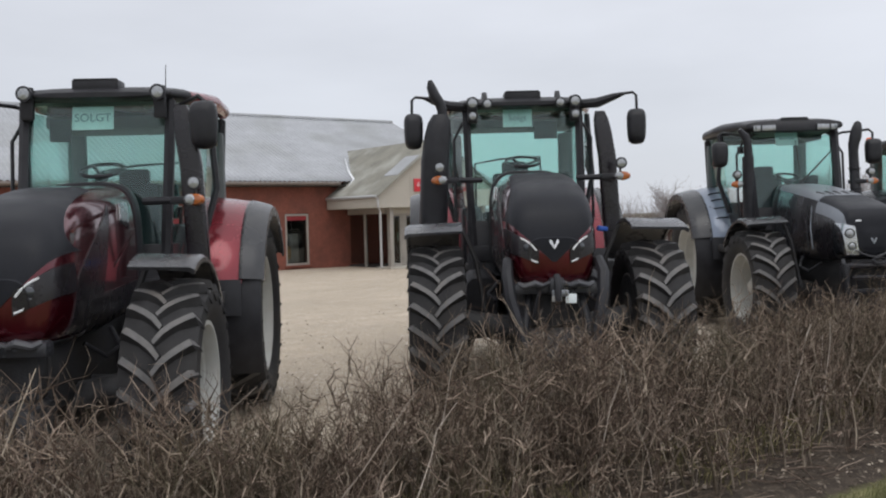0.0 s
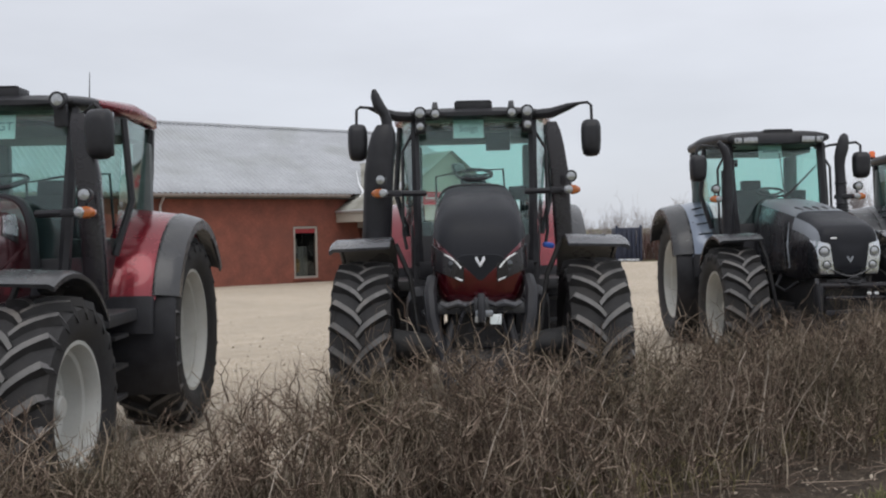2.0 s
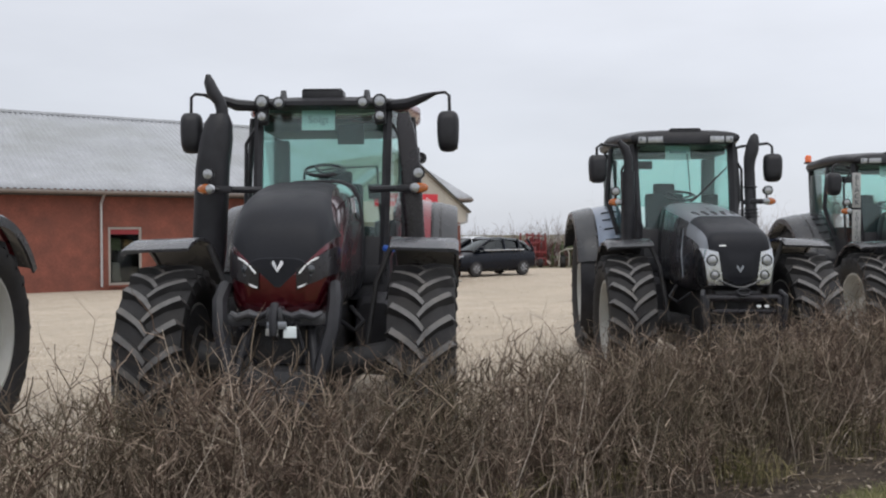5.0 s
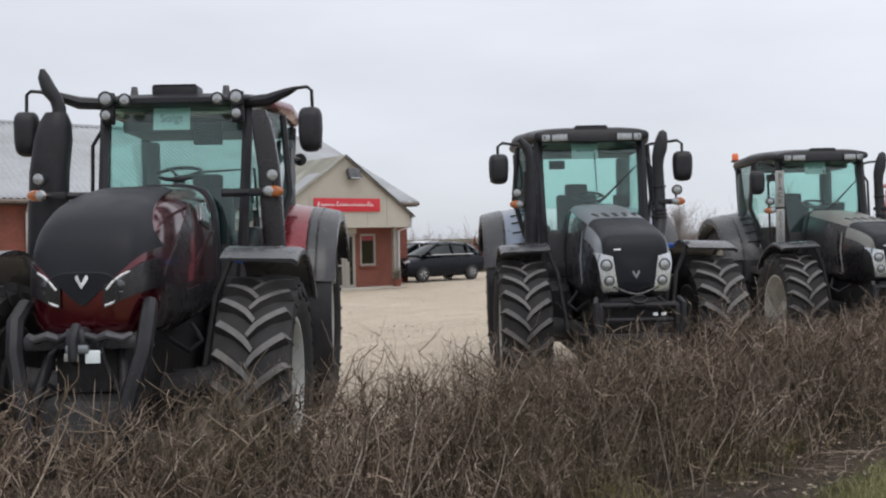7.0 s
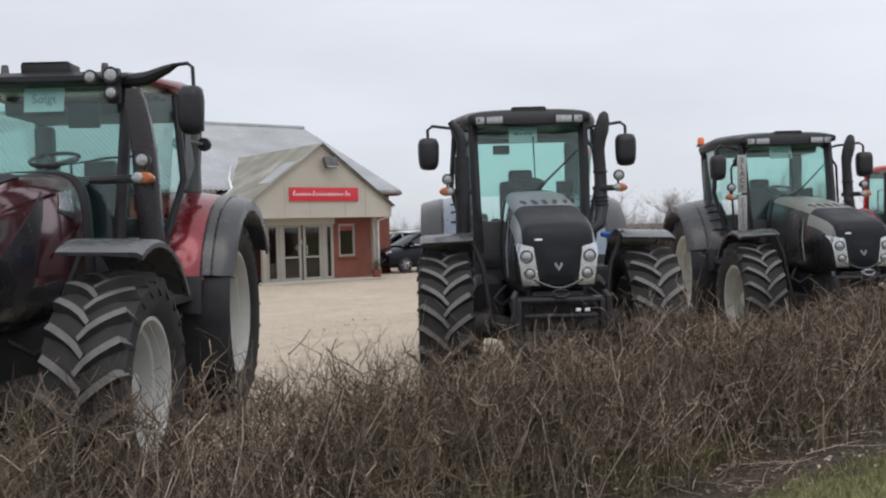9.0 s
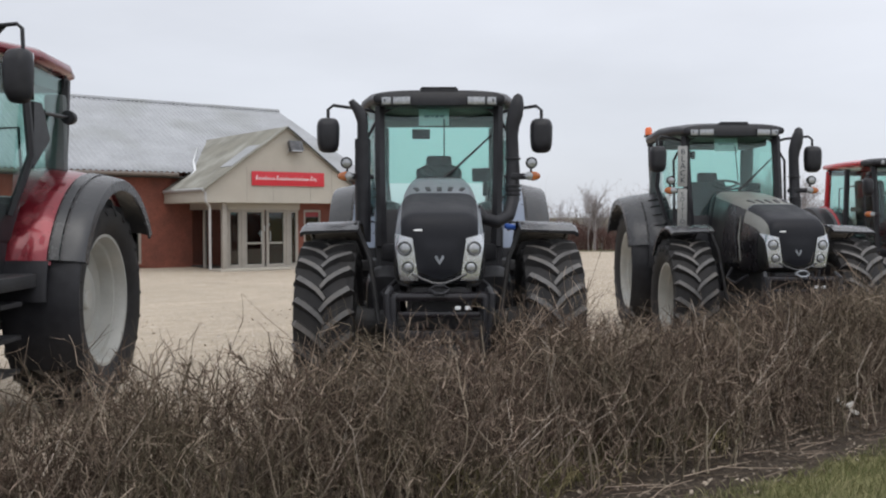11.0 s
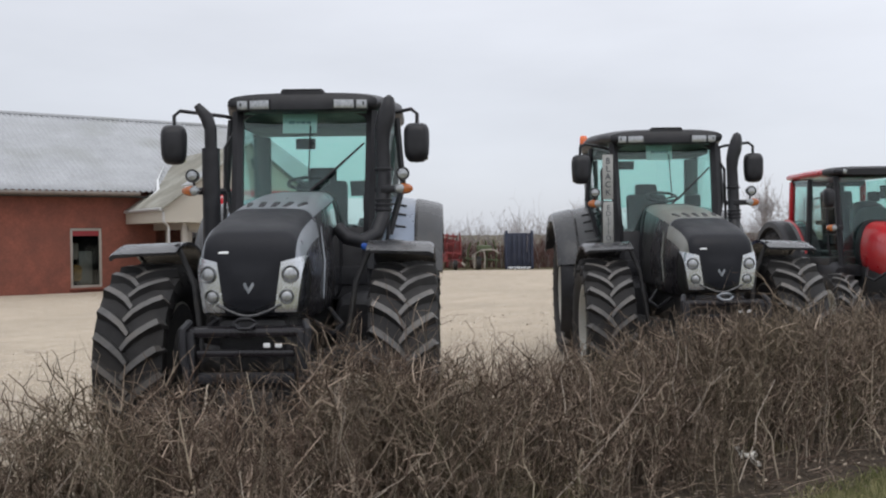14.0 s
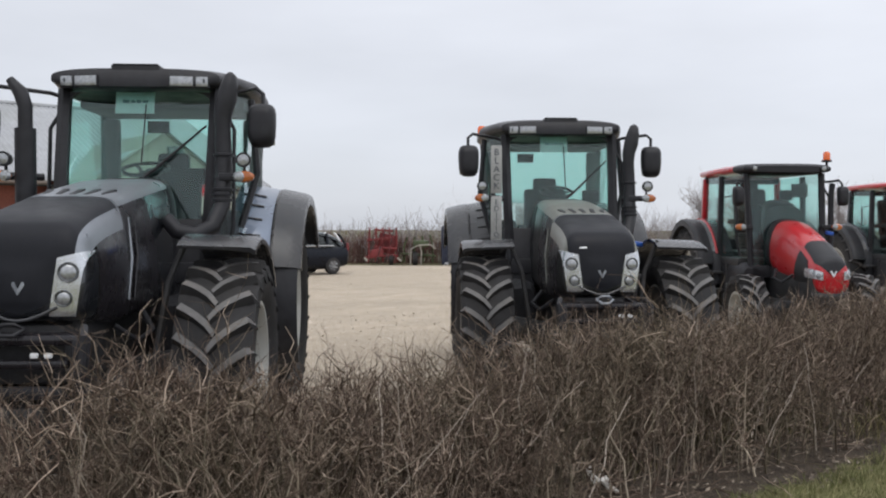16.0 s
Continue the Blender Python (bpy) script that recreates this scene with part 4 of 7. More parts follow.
def lug_mesh(R, W, side, name):
    """One chevron lug of the tread, standing on the crown at the wheel's front; its top is coloured paler for the
    skylight it catches.
    """
    h = W / 2

    def crown(x):
        a = abs(x) / h
        return R - 0.05 - 0.03 * a ** 2 - (0.10 * (a - 0.86) / 0.16 if a > 0.86 else 0)

    bm = bmesh.new()
    loops = []
    for k, u in enumerate((0.0, 0.2, 0.42, 0.66, 0.88, 1.0)):
        x = side * (-0.02 + u * (h * 0.98 + 0.02))
        ang = (0.225 / R) * (u ** 0.74)
        tall = (0.050, 0.055, 0.056, 0.056, 0.056, 0.046)[k]
        r0 = crown(x) - 0.012
        half = (0.013, 0.017, 0.018, 0.019, 0.020, 0.019)[k]
        loop = []
        for rr, w in ((r0, half * 1.9), (r0 + tall, half), (r0 + tall, -half), (r0, -half * 1.9)):
            t = ang + w / R
            loop.append((x - side * w * 0.55, -rr * math.cos(t), rr * math.sin(t)))
        loops.append(loop)
    rings(bm, loops)
    for q, f in enumerate(bm.faces):
        f.material_index = 1 if q % 4 == 1 and q < 20 else 0
    bmesh.ops.recalc_face_normals(bm, faces=bm.faces)
    return mesh_of(bm, name, [M["rubber"], M["lug"]], 30)


def rim_mesh(bead, W, name):
    o = 0.40 * W
    prof = [(-o, bead - 0.05), (-o, bead + 0.012), (-o + 0.03, bead + 0.005), (o - 0.03, bead + 0.005), (o, bead + 0.018), (o, bead - 0.01),
            (o - 0.035, bead - 0.03), (o - 0.09, bead - 0.04), (o - 0.10, bead - 0.065), (o - 0.21, bead - 0.08), (o - 0.25, bead * 0.68), (o - 0.19, bead * 0.52),
            (o - 0.18, bead * 0.42), (o - 0.18, 0.001)]
    prof = [(-o, 0.001)] + prof
    return mesh_of(lathe_x(bmesh.new(), prof, 48), name, M["rim"], 35)


def hub_mesh(r, name):
    bm = bmesh.new()
    lathe_x(bm, [(0, r), (0.05, r), (0.07, r * 0.9), (0.075, r * 0.55), (0.13, r * 0.5), (0.14, r * 0.42), (0.14, 0.001)], 24)
    for k in range(8):
        a = 2 * math.pi * k / 8
        lathe_x(bm, [(0.06, 0.016), (0.095, 0.016), (0.095, 0.001)], 6, (0, r * 0.76 * math.cos(a), r * 0.76 * math.sin(a)))
    return mesh_of(bm, name, M["rim"], 35)


WHEELS = {}
for kind, R, W, bead, lugs, hub in (("front", 0.705, 0.485, 0.40, 22, 0.15), ("rear", 0.885, 0.60, 0.545, 22, 0.16), ("slim", 0.50, 0.36, 0.26, 17, 0.12), ("slimrear", 0.80, 0.48, 0.45, 20, 0.17)):
    WHEELS[kind] = dict(R=R, W=W, lugs=lugs, tyre=tyre_mesh(R, W, bead, kind + "_tyre"), rim=rim_mesh(bead, W, kind + "_rim"), hub=hub_mesh(hub, kind + "_hub"), back=mesh_of(lathe_x(bmesh.new(), [(-0.40 * W - 0.03, 0.001), (-0.40 * W - 0.03, bead * 0.55), (-0.40 * W - 0.008, bead * 0.6), (-0.40 * W - 0.008, bead - 0.005), (-0.40 * W + 0.02, bead - 0.02)], 32), kind + "_wheel_back", M["chassis"], 30),
                        lug={side: lug_mesh(R, W, side, kind + "_lug") for side in (-1, 1)})


def add_wheel(root, kind, name, x, y, spin, steer=0):
    d = WHEELS[kind]
    flip = 180 if x < 0 else 0
    seat = pose(x - (0.04 if x > 0 else -0.04), y, d["R"], 0, 0, flip)
    w = part(name, d["hub"], None, root, at=pose(x, y, d["R"], 0, 0, steer) @ pose(x, y, d["R"]).inverted() @ seat)
    inv = seat.inverted()
    part("tyre", d["tyre"], None, w, "black rubber tyre carcass", at=inv @ pose(x, y, d["R"]))
    part("rim", d["rim"], None, w, "pale grey painted steel rim", at=inv @ pose(x, y, d["R"], 0, 0, flip))
    # Added dark disc that stands for the shade behind the rim.
    part("wheel_back", d["back"], None, w, "dark disc standing for shade inside the wheel", at=inv @ pose(x, y, d["R"], 0, 0, flip))
    for side in (-1, 1):
        for i in range(d["lugs"]):
            part("tread_lug", d["lug"][side], None, w, at=inv @ pose(x, y, d["R"], spin - 360 * (i + (0.5 if side > 0 else 0)) / d["lugs"]))
    return w


def ring_of(w, zb, zt, y, e=3.2, n=36, lean=0.0):
    """A rounded cross-section of the bonnet; the flanks lean in towards the top."""
    out = []
    zc, hh = (zb + zt) / 2, (zt - zb) / 2
    for k in range(n):
        t = 2 * math.pi * k / n - math.pi / 2
        c, s = math.cos(t), math.sin(t)
        x = w * math.copysign(abs(c) ** (2 / e), c)
        z = hh * math.copysign(abs(s) ** (2 / e), s)
        out.append((x * (1 - lean * max(0, z / hh)), y, zc + z))
    return out


def lerp_rows(rows, y):
    """Reads a row of sections at y, with smooth passages that never overshoot."""
    def slope(i, k):
        if i in (0, len(rows) - 1):
            j = 0 if i == 0 else i - 1
            return (rows[j + 1][k] - rows[j][k]) / (rows[j + 1][0] - rows[j][0])
        d0 = (rows[i][k] - rows[i - 1][k]) / (rows[i][0] - rows[i - 1][0])
        d1 = (rows[i + 1][k] - rows[i][k]) / (rows[i + 1][0] - rows[i][0])
        return 0.0 if d0 * d1 <= 0 else 2 * d0 * d1 / (d0 + d1)
    for i, (a, b) in enumerate(zip(rows, rows[1:])):
        if y <= b[0]:
            h = b[0] - a[0]
            f = (y - a[0]) / h
            g = [2 * f ** 3 - 3 * f ** 2 + 1, (f ** 3 - 2 * f ** 2 + f) * h, 3 * f ** 2 - 2 * f ** 3, (f ** 3 - f ** 2) * h]
            return [y] + [g[0] * a[k] + g[1] * slope(i, k) + g[2] * b[k] + g[3] * slope(i + 1, k) for k in range(1, len(a))]
    return list(rows[-1])


def bonnet(rows, e, lean, steps=26, grow=0.0):
    y0, y1 = rows[0][0], rows[-1][0]
    bm = bmesh.new()
    loops = []
    for k in range(steps + 1):
        f = k / steps
        y = y0 + (y1 - y0) * f ** 1.9
        _, w, zb, zt = lerp_rows(rows, y)
        loops.append(ring_of(w + grow, zb - grow, zt + grow, y - (grow if k == 0 else 0), e, 44, lean))
    rings(bm, loops)
    bmesh.ops.recalc_face_normals(bm, faces=bm.faces)
    return bm


def patch(bm, planes, thick=0.006):
    """Trims a closed skin to the region inside all the planes (a, b, c, d: ax + by + cz >= d) and gives it thickness."""
    for a, b, c, d in planes:
        nrm = Vector((a, b, c))
        k = d / nrm.length_squared
        bmesh.ops.bisect_plane(bm, geom=list(bm.verts) + list(bm.edges) + list(bm.faces), plane_co=nrm * k, plane_no=-nrm, clear_outer=True)
    bmesh.ops.solidify(bm, geom=list(bm.faces), thickness=thick)
    return bm


def arc_band(bm, cy, cz, r, x0, x1, a0, a1, thick=0.025, steps=16, lip=0.0, drop=0.0):
    """A mudguard: a band about the wheel from angle a0 (front is 0, top is 90 degrees) to a1, with a turned-down outer lip."""
    s = 1 if x1 > x0 else -1
    loops = []
    for k in range(steps + 1):
        a = radians(a0 + (a1 - a0) * k / steps)
        c, n = math.cos(a), math.sin(a)

        def at(x, rr):
            return (x, cy - rr * c, cz + rr * n)
        loops.append([at(x0, r + drop), at(x0 + (x1 - x0) * 0.55, r + drop * 0.4), at(x1 - s * 0.03, r), at(x1, r - 0.02), at(x1, r - 0.03 - lip),
                      at(x1 - s * 0.02, r - 0.03 - lip), at(x1 - s * 0.035, r - thick - 0.01), at(x0 + (x1 - x0) * 0.55, r + drop * 0.4 - thick), at(x0, r + drop - thick)])
    rings(bm, loops)
    bmesh.ops.recalc_face_normals(bm, faces=bm.faces)
    return bm


def round_lamp(root, c, r, name="work_lamp", tilt=0):
    bm = bmesh.new()
    lathe_y(bm, [(0.07, r * 0.45), (0.05, r * 0.8), (-0.01, r), (-0.03, r), (-0.03, r * 0.86), (-0.022, 0.001)], 18)
    ob = part(name, bm, M["black"], root, at=pose(*c, tilt, 0, 0))
    bm = bmesh.new()
    lathe_y(bm, [(-0.02, r * 0.84), (-0.034, r * 0.7), (-0.04, 0.001)], 18)
    part("lens", bm, M["lens"], ob)
    return ob


def indicator(root, x, y, z, reach, lamp=True):
    """The arm beside the cab with its turn signal and round lamp."""
    s = 1 if x > 0 else -1
    bm = atube([(x - s * reach, y + 0.16, z), (x - s * 0.1, y + 0.05, z), (x, y + 0.03, z)], 0.028, 8)
    box(bm, (x - s * 0.12, y + 0.05, z), (0.16, 0.05, 0.06), bevel=0.015)
    arm = part("indicator_arm", bm, M["black"], root)
    bm = bmesh.new()
    lathe_y(bm, [(0.05, 0.03), (0.03, 0.05), (-0.02, 0.055), (-0.04, 0.04), (-0.045, 0.001)], 16, (0, 0, 0))
    bmesh.ops.scale(bm, vec=(1.35, 1, 0.8), verts=bm.verts)
    sig = part("indicator", bm, M["orange"], arm, "amber and clear turn signal", at=pose(x, y, z, 0, 0, 0))
    bm = bmesh.new()
    lathe_y(bm, [(-0.03, 0.045), (-0.05, 0.03), (-0.053, 0.001)], 14)
    bmesh.ops.scale(bm, vec=(1.0, 1, 0.9), verts=bm.verts)
    part("clear_lens", bm, M["lens"], arm, at=pose(x - s * 0.035, y - 0.005, z))
    if lamp:
        round_lamp(root, (x - s * 0.01, y + 0.02, z + 0.125), 0.056, "marker_lamp")
        part("lamp_stem", atube([(x - s * 0.01, y + 0.05, z + 0.02), (x - s * 0.01, y + 0.05, z + 0.10)], 0.012, 6), M["black"], root)


def mirror(root, x, y, z, ax, ay, az, w=0.22, h=0.40, arm_top=0.18, thick_arm=False):
    """A wing mirror on its arm; the arm starts on the cab at (ax, ay, az)."""
    s = 1 if x > 0 else -1
    top = z + h / 2 + arm_top * 0.55
    if thick_arm:
        bm = bmesh.new()
        tube(bm, [(ax, ay, az + 0.03), (ax + (x - ax) * 0.40, ay + (y - ay) * 0.4, az + 0.035), (ax + (x - ax) * 0.66, ay + (y - ay) * 0.66, az + 0.085), (x - s * 0.10, y, top - 0.005)], [0.045, 0.052, 0.036, 0.013], 8)
        tube(bm, [(x - s * 0.15, y, top - 0.012), (x - s * 0.03, y, top), (x + s * 0.005, y, top - 0.03), (x + s * 0.01, y, z + h / 2 - 0.05)], 0.014, 8)
    else:
        bm = atube([(ax, ay, az), (ax + s * 0.1, ay, top), (x - s * 0.05, y, top + 0.01), (x, y, top - 0.03), (x, y, z)], 0.016, 8)
    arm = part("mirror_arm", bm, M["black"], root)
    bm = bmesh.new()
    sec = []
    for yy, k in ((0.0, 0.9), (-0.02, 1.0), (-0.06, 0.98), (-0.10, 0.82), (-0.115, 0.55)):
        loop = []
        for i in range(20):
            t = 2 * math.pi * i / 20
            c, n = math.cos(t), math.sin(t)
            zz = h / 2 * math.copysign(abs(n) ** 0.55, n)
            xx = w / 2 * math.copysign(abs(c) ** 0.55, c) * (1.0 + 0.10 * zz / h)
            loop.append((xx * k, yy, zz * k))
        sec.append(loop)
    rings(bm, sec)
    bmesh.ops.recalc_face_normals(bm, faces=bm.faces)
    head = part("mirror_housing", bm, M["black"], arm, at=pose(x, y, z, 0, 0, -8 * s))
    part("mirror_glass", abox((0, 0.004, 0), (w * 0.84, 0.006, h * 0.86), bevel=0.002), M["mirror"], arm, at=pose(x, y, z, 0, 0, -8 * s))


def seat_and_controls(root, base, wheel_y, hw, wheel_z):
    """What is seen through the panes: seat, column with steering wheel, side console, dash hood."""
    bm = abox((0, base + 0.25, 1.42), (0.52, 0.5, 0.16), bevel=0.05)
    box(bm, (0, base + 0.52, 1.80), (0.5, 0.13, 0.66), (-8, 0, 0), bevel=0.05)
    box(bm, (0, base + 0.57, 2.18), (0.28, 0.09, 0.16), (-8, 0, 0), bevel=0.04)
    for s in (-1, 1):
        box(bm, (s * 0.32, base + 0.3, 1.66), (0.09, 0.4, 0.07), bevel=0.03)
    part("driver_seat", bm, M["seat"], root, "dark fabric driver seat")
    bm = bmesh.new()
    n = 28
    c0, tilt = Vector((0.0, wheel_y, wheel_z)), radians(-20)
    pts = [c0 + Vector((0.175 * math.cos(t), 0.175 * math.sin(t) * math.cos(tilt), -0.175 * math.sin(t) * math.sin(tilt))) for t in (2 * math.pi * k / n for k in range(n + 1))]
    tube(bm, pts, 0.016, 7)
    for t in (0.2, 2.3, 4.4):
        tube(bm, [c0 - Vector((0, 0.02, 0.04)), c0 + Vector((0.165 * math.cos(t), 0.165 * math.sin(t) * math.cos(tilt), -0.165 * math.sin(t) * math.sin(tilt)))], 0.014, 6)
    tube(bm, [c0 - Vector((0, 0.02, 0.03)), (0, wheel_y - 0.16, 1.5)], [0.05, 0.08], 10)
    part("steering_wheel", bm, M["black"], root)
    bm = bmesh.new()
    rings(bm, [ring_of(0.30, 1.3, 1.86, wheel_y - 0.42, 3, 20), ring_of(0.27, 1.3, 1.93, wheel_y - 0.28, 3, 20), ring_of(0.22, 1.35, 1.95, wheel_y - 0.12, 3, 20)])
    bmesh.ops.recalc_face_normals(bm, faces=bm.faces)
    part("dashboard", bm, M["black"], root)
    bm = abox((hw * 0.62, base + 0.2, 1.55), (0.22, 0.75, 0.3), bevel=0.04)
    box(bm, (hw * 0.55, base - 0.02, 1.95), (0.05, 0.06, 0.30), (0, 0, 0), bevel=0.02)
    box(bm, (hw * 0.50, base - 0.06, 2.02), (0.19, 0.03, 0.14), (10, 0, -15), bevel=0.012)
    tube(bm, [(hw * 0.6, base, 1.6), (hw * 0.6, base - 0.05, 1.9)], 0.02, 6)
    part("control_console", bm, M["black"], root)
    part("cab_floor", abox((0, base + 0.15, 1.12), (hw * 2.0, 1.7, 0.10), bevel=0.02), M["chassis"], root)


def front_linkage(root, y, z, arms=True):
    """The lift arms and hitch hung on the front of the frame."""
    for s in (-1, 1) if arms else ():
        bm = atube([(s * 0.34, y + 0.22, z + 0.26), (s * 0.37, y + 0.10, z + 0.29), (s * 0.385, y + 0.0, z + 0.20), (s * 0.37, y - 0.06, z + 0.02), (s * 0.31, y - 0.12, z - 0.20), (s * 0.25, y - 0.16, z - 0.52)], [0.035, 0.045, 0.05, 0.05, 0.048, 0.04], 8)
        box(bm, (s * 0.26, y - 0.18, z - 0.58), (0.07, 0.12, 0.16), (12, 0, 0), bevel=0.02)
        part("lift_arm", bm, M["black"], root)
        part("hose", atube([(s * 0.10, y + 0.02, z + 0.10), (s * 0.15, y - 0.10, z + 0.02), (s * 0.19, y - 0.08, z - 0.14), (s * 0.15, y + 0.04, z - 0.22)], 0.013, 6), M["black"], root)
        part("arm_pin", atube([(s * 0.30, y - 0.02, z + 0.06), (s * 0.42, y - 0.02, z + 0.06)], 0.018, 8), M["fender"], root)
        part("check_chain", atube([(s * 0.26, y - 0.15, z - 0.42), (s * 0.17, y - 0.12, z - 0.47), (s * 0.10, y - 0.02, z - 0.40)], 0.012, 6), M["ridge"], root)
        part("lift_cylinder", atube([(s * 0.2, y + 0.1, z + 0.05), (s * 0.27, y - 0.08, z - 0.3)], 0.035, 10), M["black"], root)
    bm = abox((0, y + 0.02, z + 0.08), (0.66, 0.14, 0.09), bevel=0.025)
    box(bm, (0, y - 0.06, z + 0.10), (0.12, 0.12, 0.14), bevel=0.03)
    tube(bm, [(-0.16, y - 0.04, z + 0.08), (-0.05, y - 0.09, z + 0.13), (0.05, y - 0.09, z + 0.13), (0.16, y - 0.04, z + 0.08)], 0.02, 8)
    part("hitch_beam", bm, M["mudguard"], root)
    for s in (-1, 1):
        part("beam_lug", atube([(s * 0.10, y - 0.06, z + 0.10), (s * 0.17, y - 0.08, z + 0.125), (s * 0.25, y - 0.06, z + 0.10), (s * 0.30, y - 0.03, z + 0.12)], [0.02, 0.028, 0.024, 0.02], 8), M["fender"], root)
    part("quick_coupler", abox((0.02, y - 0.13, z + 0.05), (0.13, 0.04, 0.05), bevel=0.012), M["ridge"], root)
    part("top_link_hook", atube([(0, y - 0.08, z + 0.18), (0, y - 0.15, z + 0.10), (0, y - 0.15, z + 0.0), (0, y - 0.08, z - 0.03)], 0.03, 8), M["black"], root)


SHELL = {"bonnet", "bonnet_cover", "side_grille", "side_vent", "vent_trim", "flank_crease", "chin", "headlight", "front_grille", "bonnet_ridge", "grille_trim", "air_slot",
         "grille_lip", "bonnet_seal", "badge", "model_mark", "bonnet_saddle"}


def tractor(place, style, paint, roofmat, label, group="row of parked tractors", sign="", stacked=(), beacon=None, exhaust=True, fender_paint=None, mirror_x=1.125, ind_z=2.0, rear_track=0.80, front_track=0.94, steer=0, mirrors=(-1.06, 0.985), trim=None):
    """A farm tractor, nose towards -y, its origin on the ground under the front axle."""
    root = thing("tractor", place, label, "tractor", group)
    fw, rw = ("slim", "slimrear") if style == "small" else ("front", "rear")
    wb = {"small": 2.45, "mid": 3.02}.get(style, 2.92 if exhaust else 2.85)
    fd, rd = WHEELS[fw], WHEELS[rw]
    fx, rx = {"small": (0.80, 0.74), "new": (front_track, rear_track), "mid": (0.925, 0.78)}[style]
    fy = {"new": -0.04 if exhaust else -0.07, "mid": 0.27}.get(style, 0.25)
    for s in (-1, 1):
        add_wheel(root, fw, "front_wheel", s * fx, fy, 7 * s + 3, steer)
        add_wheel(root, rw, "rear_wheel", s * rx, wb, 5 * s)

    # frame, axles and engine
    bm = abox((0, 0.7, 0.86), (0.5, 2.5, 0.46), bevel=0.05)
    if style == "small":
        box(bm, (0, -0.36, 0.70), (0.34, 0.3, 0.16), bevel=0.04)
    else:
        box(bm, (0, -0.42, 0.90), (0.44, 0.5, 0.34), bevel=0.05)
    box(bm, (0, 2.3, 0.95), (0.6, 1.5, 0.6), bevel=0.08)
    part("frame", bm, M["chassis"], root)
    bm = atube([(-fx + 0.05, fy, fd["R"]), (-0.5, fy, fd["R"] - 0.02), (-0.2, fy, 0.62), (0.2, fy, 0.62), (0.5, fy, fd["R"] - 0.02), (fx - 0.05, fy, fd["R"])], [0.16, 0.11, 0.12, 0.12, 0.11, 0.16], 12)
    tube(bm, [(-fx + 0.2, 0.2, fd["R"] + 0.02), (fx - 0.2, 0.2, fd["R"] + 0.02)], 0.025, 8)
    part("front_axle", bm, M["chassis"], root)
    bm = abox((0, 1.1, 0.52), (0.70, 2.3, 0.30), bevel=0.06)
    box(bm, (0.16, 0.55, 0.40), (0.30, 0.8, 0.16), bevel=0.05)
    part("belly_guard", bm, M["chassis"], root)
    part("rear_axle", atube([(-rx + 0.1, wb, rd["R"]), (0, wb, rd["R"]), (rx - 0.1, wb, rd["R"])], [0.14, 0.24, 0.14], 14), M["chassis"], root)
    for s in (-1, 1):
        bm = bmesh.new()
        rings(bm, [ring_of(0.15, 0.55, 1.05, 0.75, 4, 20), ring_of(0.17, 0.5, 1.12, 0.85, 4, 20), ring_of(0.17, 0.5, 1.12, 1.75, 4, 20), ring_of(0.14, 0.58, 1.02, 1.85, 4, 20)])
        bmesh.ops.translate(bm, vec=(s * 0.50, 0, 0), verts=bm.verts)
        bmesh.ops.recalc_face_normals(bm, faces=bm.faces)
        part("fuel_tank", bm, M["black"], root)
        for k in range(3):
            part("step", abox((s * 0.74, 1.55 + 0.03 * k, 0.48 + 0.24 * k), (0.20, 0.34, 0.035), bevel=0.008), M["chassis"], root)
        part("step_bracket", abox((s * 0.66, 1.38, 0.75), (0.03, 0.04, 0.66), bevel=0.008), M["chassis"], root)
        part("hydraulic_hose", atube([(s * 0.30, -0.1, 1.0), (s * 0.42, -0.02, 0.9), (s * 0.48, 0.1, 0.95), (s * 0.36, 0.3, 1.05)], 0.018, 7), M["black"], root)

    # bonnet
    if style == "new":
        rows = [(-0.87, 0.20, 1.14, 1.45), (-0.85, 0.27, 1.10, 1.54), (-0.80, 0.318, 1.07, 1.66), (-0.66, 0.352, 1.04, 1.80), (-0.40, 0.368, 1.02, 1.915), (0.1, 0.375, 1.02, 2.01), (0.6, 0.378, 1.05, 2.05), (1.0, 0.375, 1.08, 2.07)]
        e, lean = 4.4, 0.05
        part("bonnet", bonnet(rows, e, lean), paint, root, "dark red metallic bonnet shell")
        top = patch(bonnet(rows, e, lean, 40, 0.010), [(0, -0.79, 1, 1.88), (-0.95, 0, 1, 1.255), (0.95, 0, 1, 1.255), (0, 0, 1, 1.27), (0, -1, 0, -0.16), (-1, 0, -0.28, -0.822), (1, 0, -0.28, -0.822)])
        part("bonnet_cover", top, M["hoodblack"], root, "matt black bonnet top")
        for s in (-1, 1):
            side = patch(bonnet(rows, e, lean, 40, 0.007), [(s, 0, 0, 0.1), (0, 1, -0.42, -1.06), (0, -1, 0.42, 0.52), (0, 0, 1, 1.10), (0, 0.62, -1, -1.735)])
            part("side_grille", side, M["gloss"], root, "black bonnet side grille")
            low = patch(bonnet(rows, e, lean, 40, 0.006), [(s, 0, 0, 0.1), (0, 1, -0.42, -0.66), (0, -1, -0.2, -1.15), (0, 0.05, -1, -1.30), (0, 0, 1, 1.04)])
            part("side_grille", low, M["gloss"], root, "black bonnet side grille")
            vent = patch(bonnet(rows, e, lean, 50, 0.008), [(s, 0, 0, 0.1), (0, 1, -0.5, -0.42), (0, -1, 0.1, -0.54), (0, 0.25, 1, 1.90), (0, 0.1, -1, -1.85)])
            part("side_vent", vent, M["gloss"], root, "black vent in the bonnet flank")
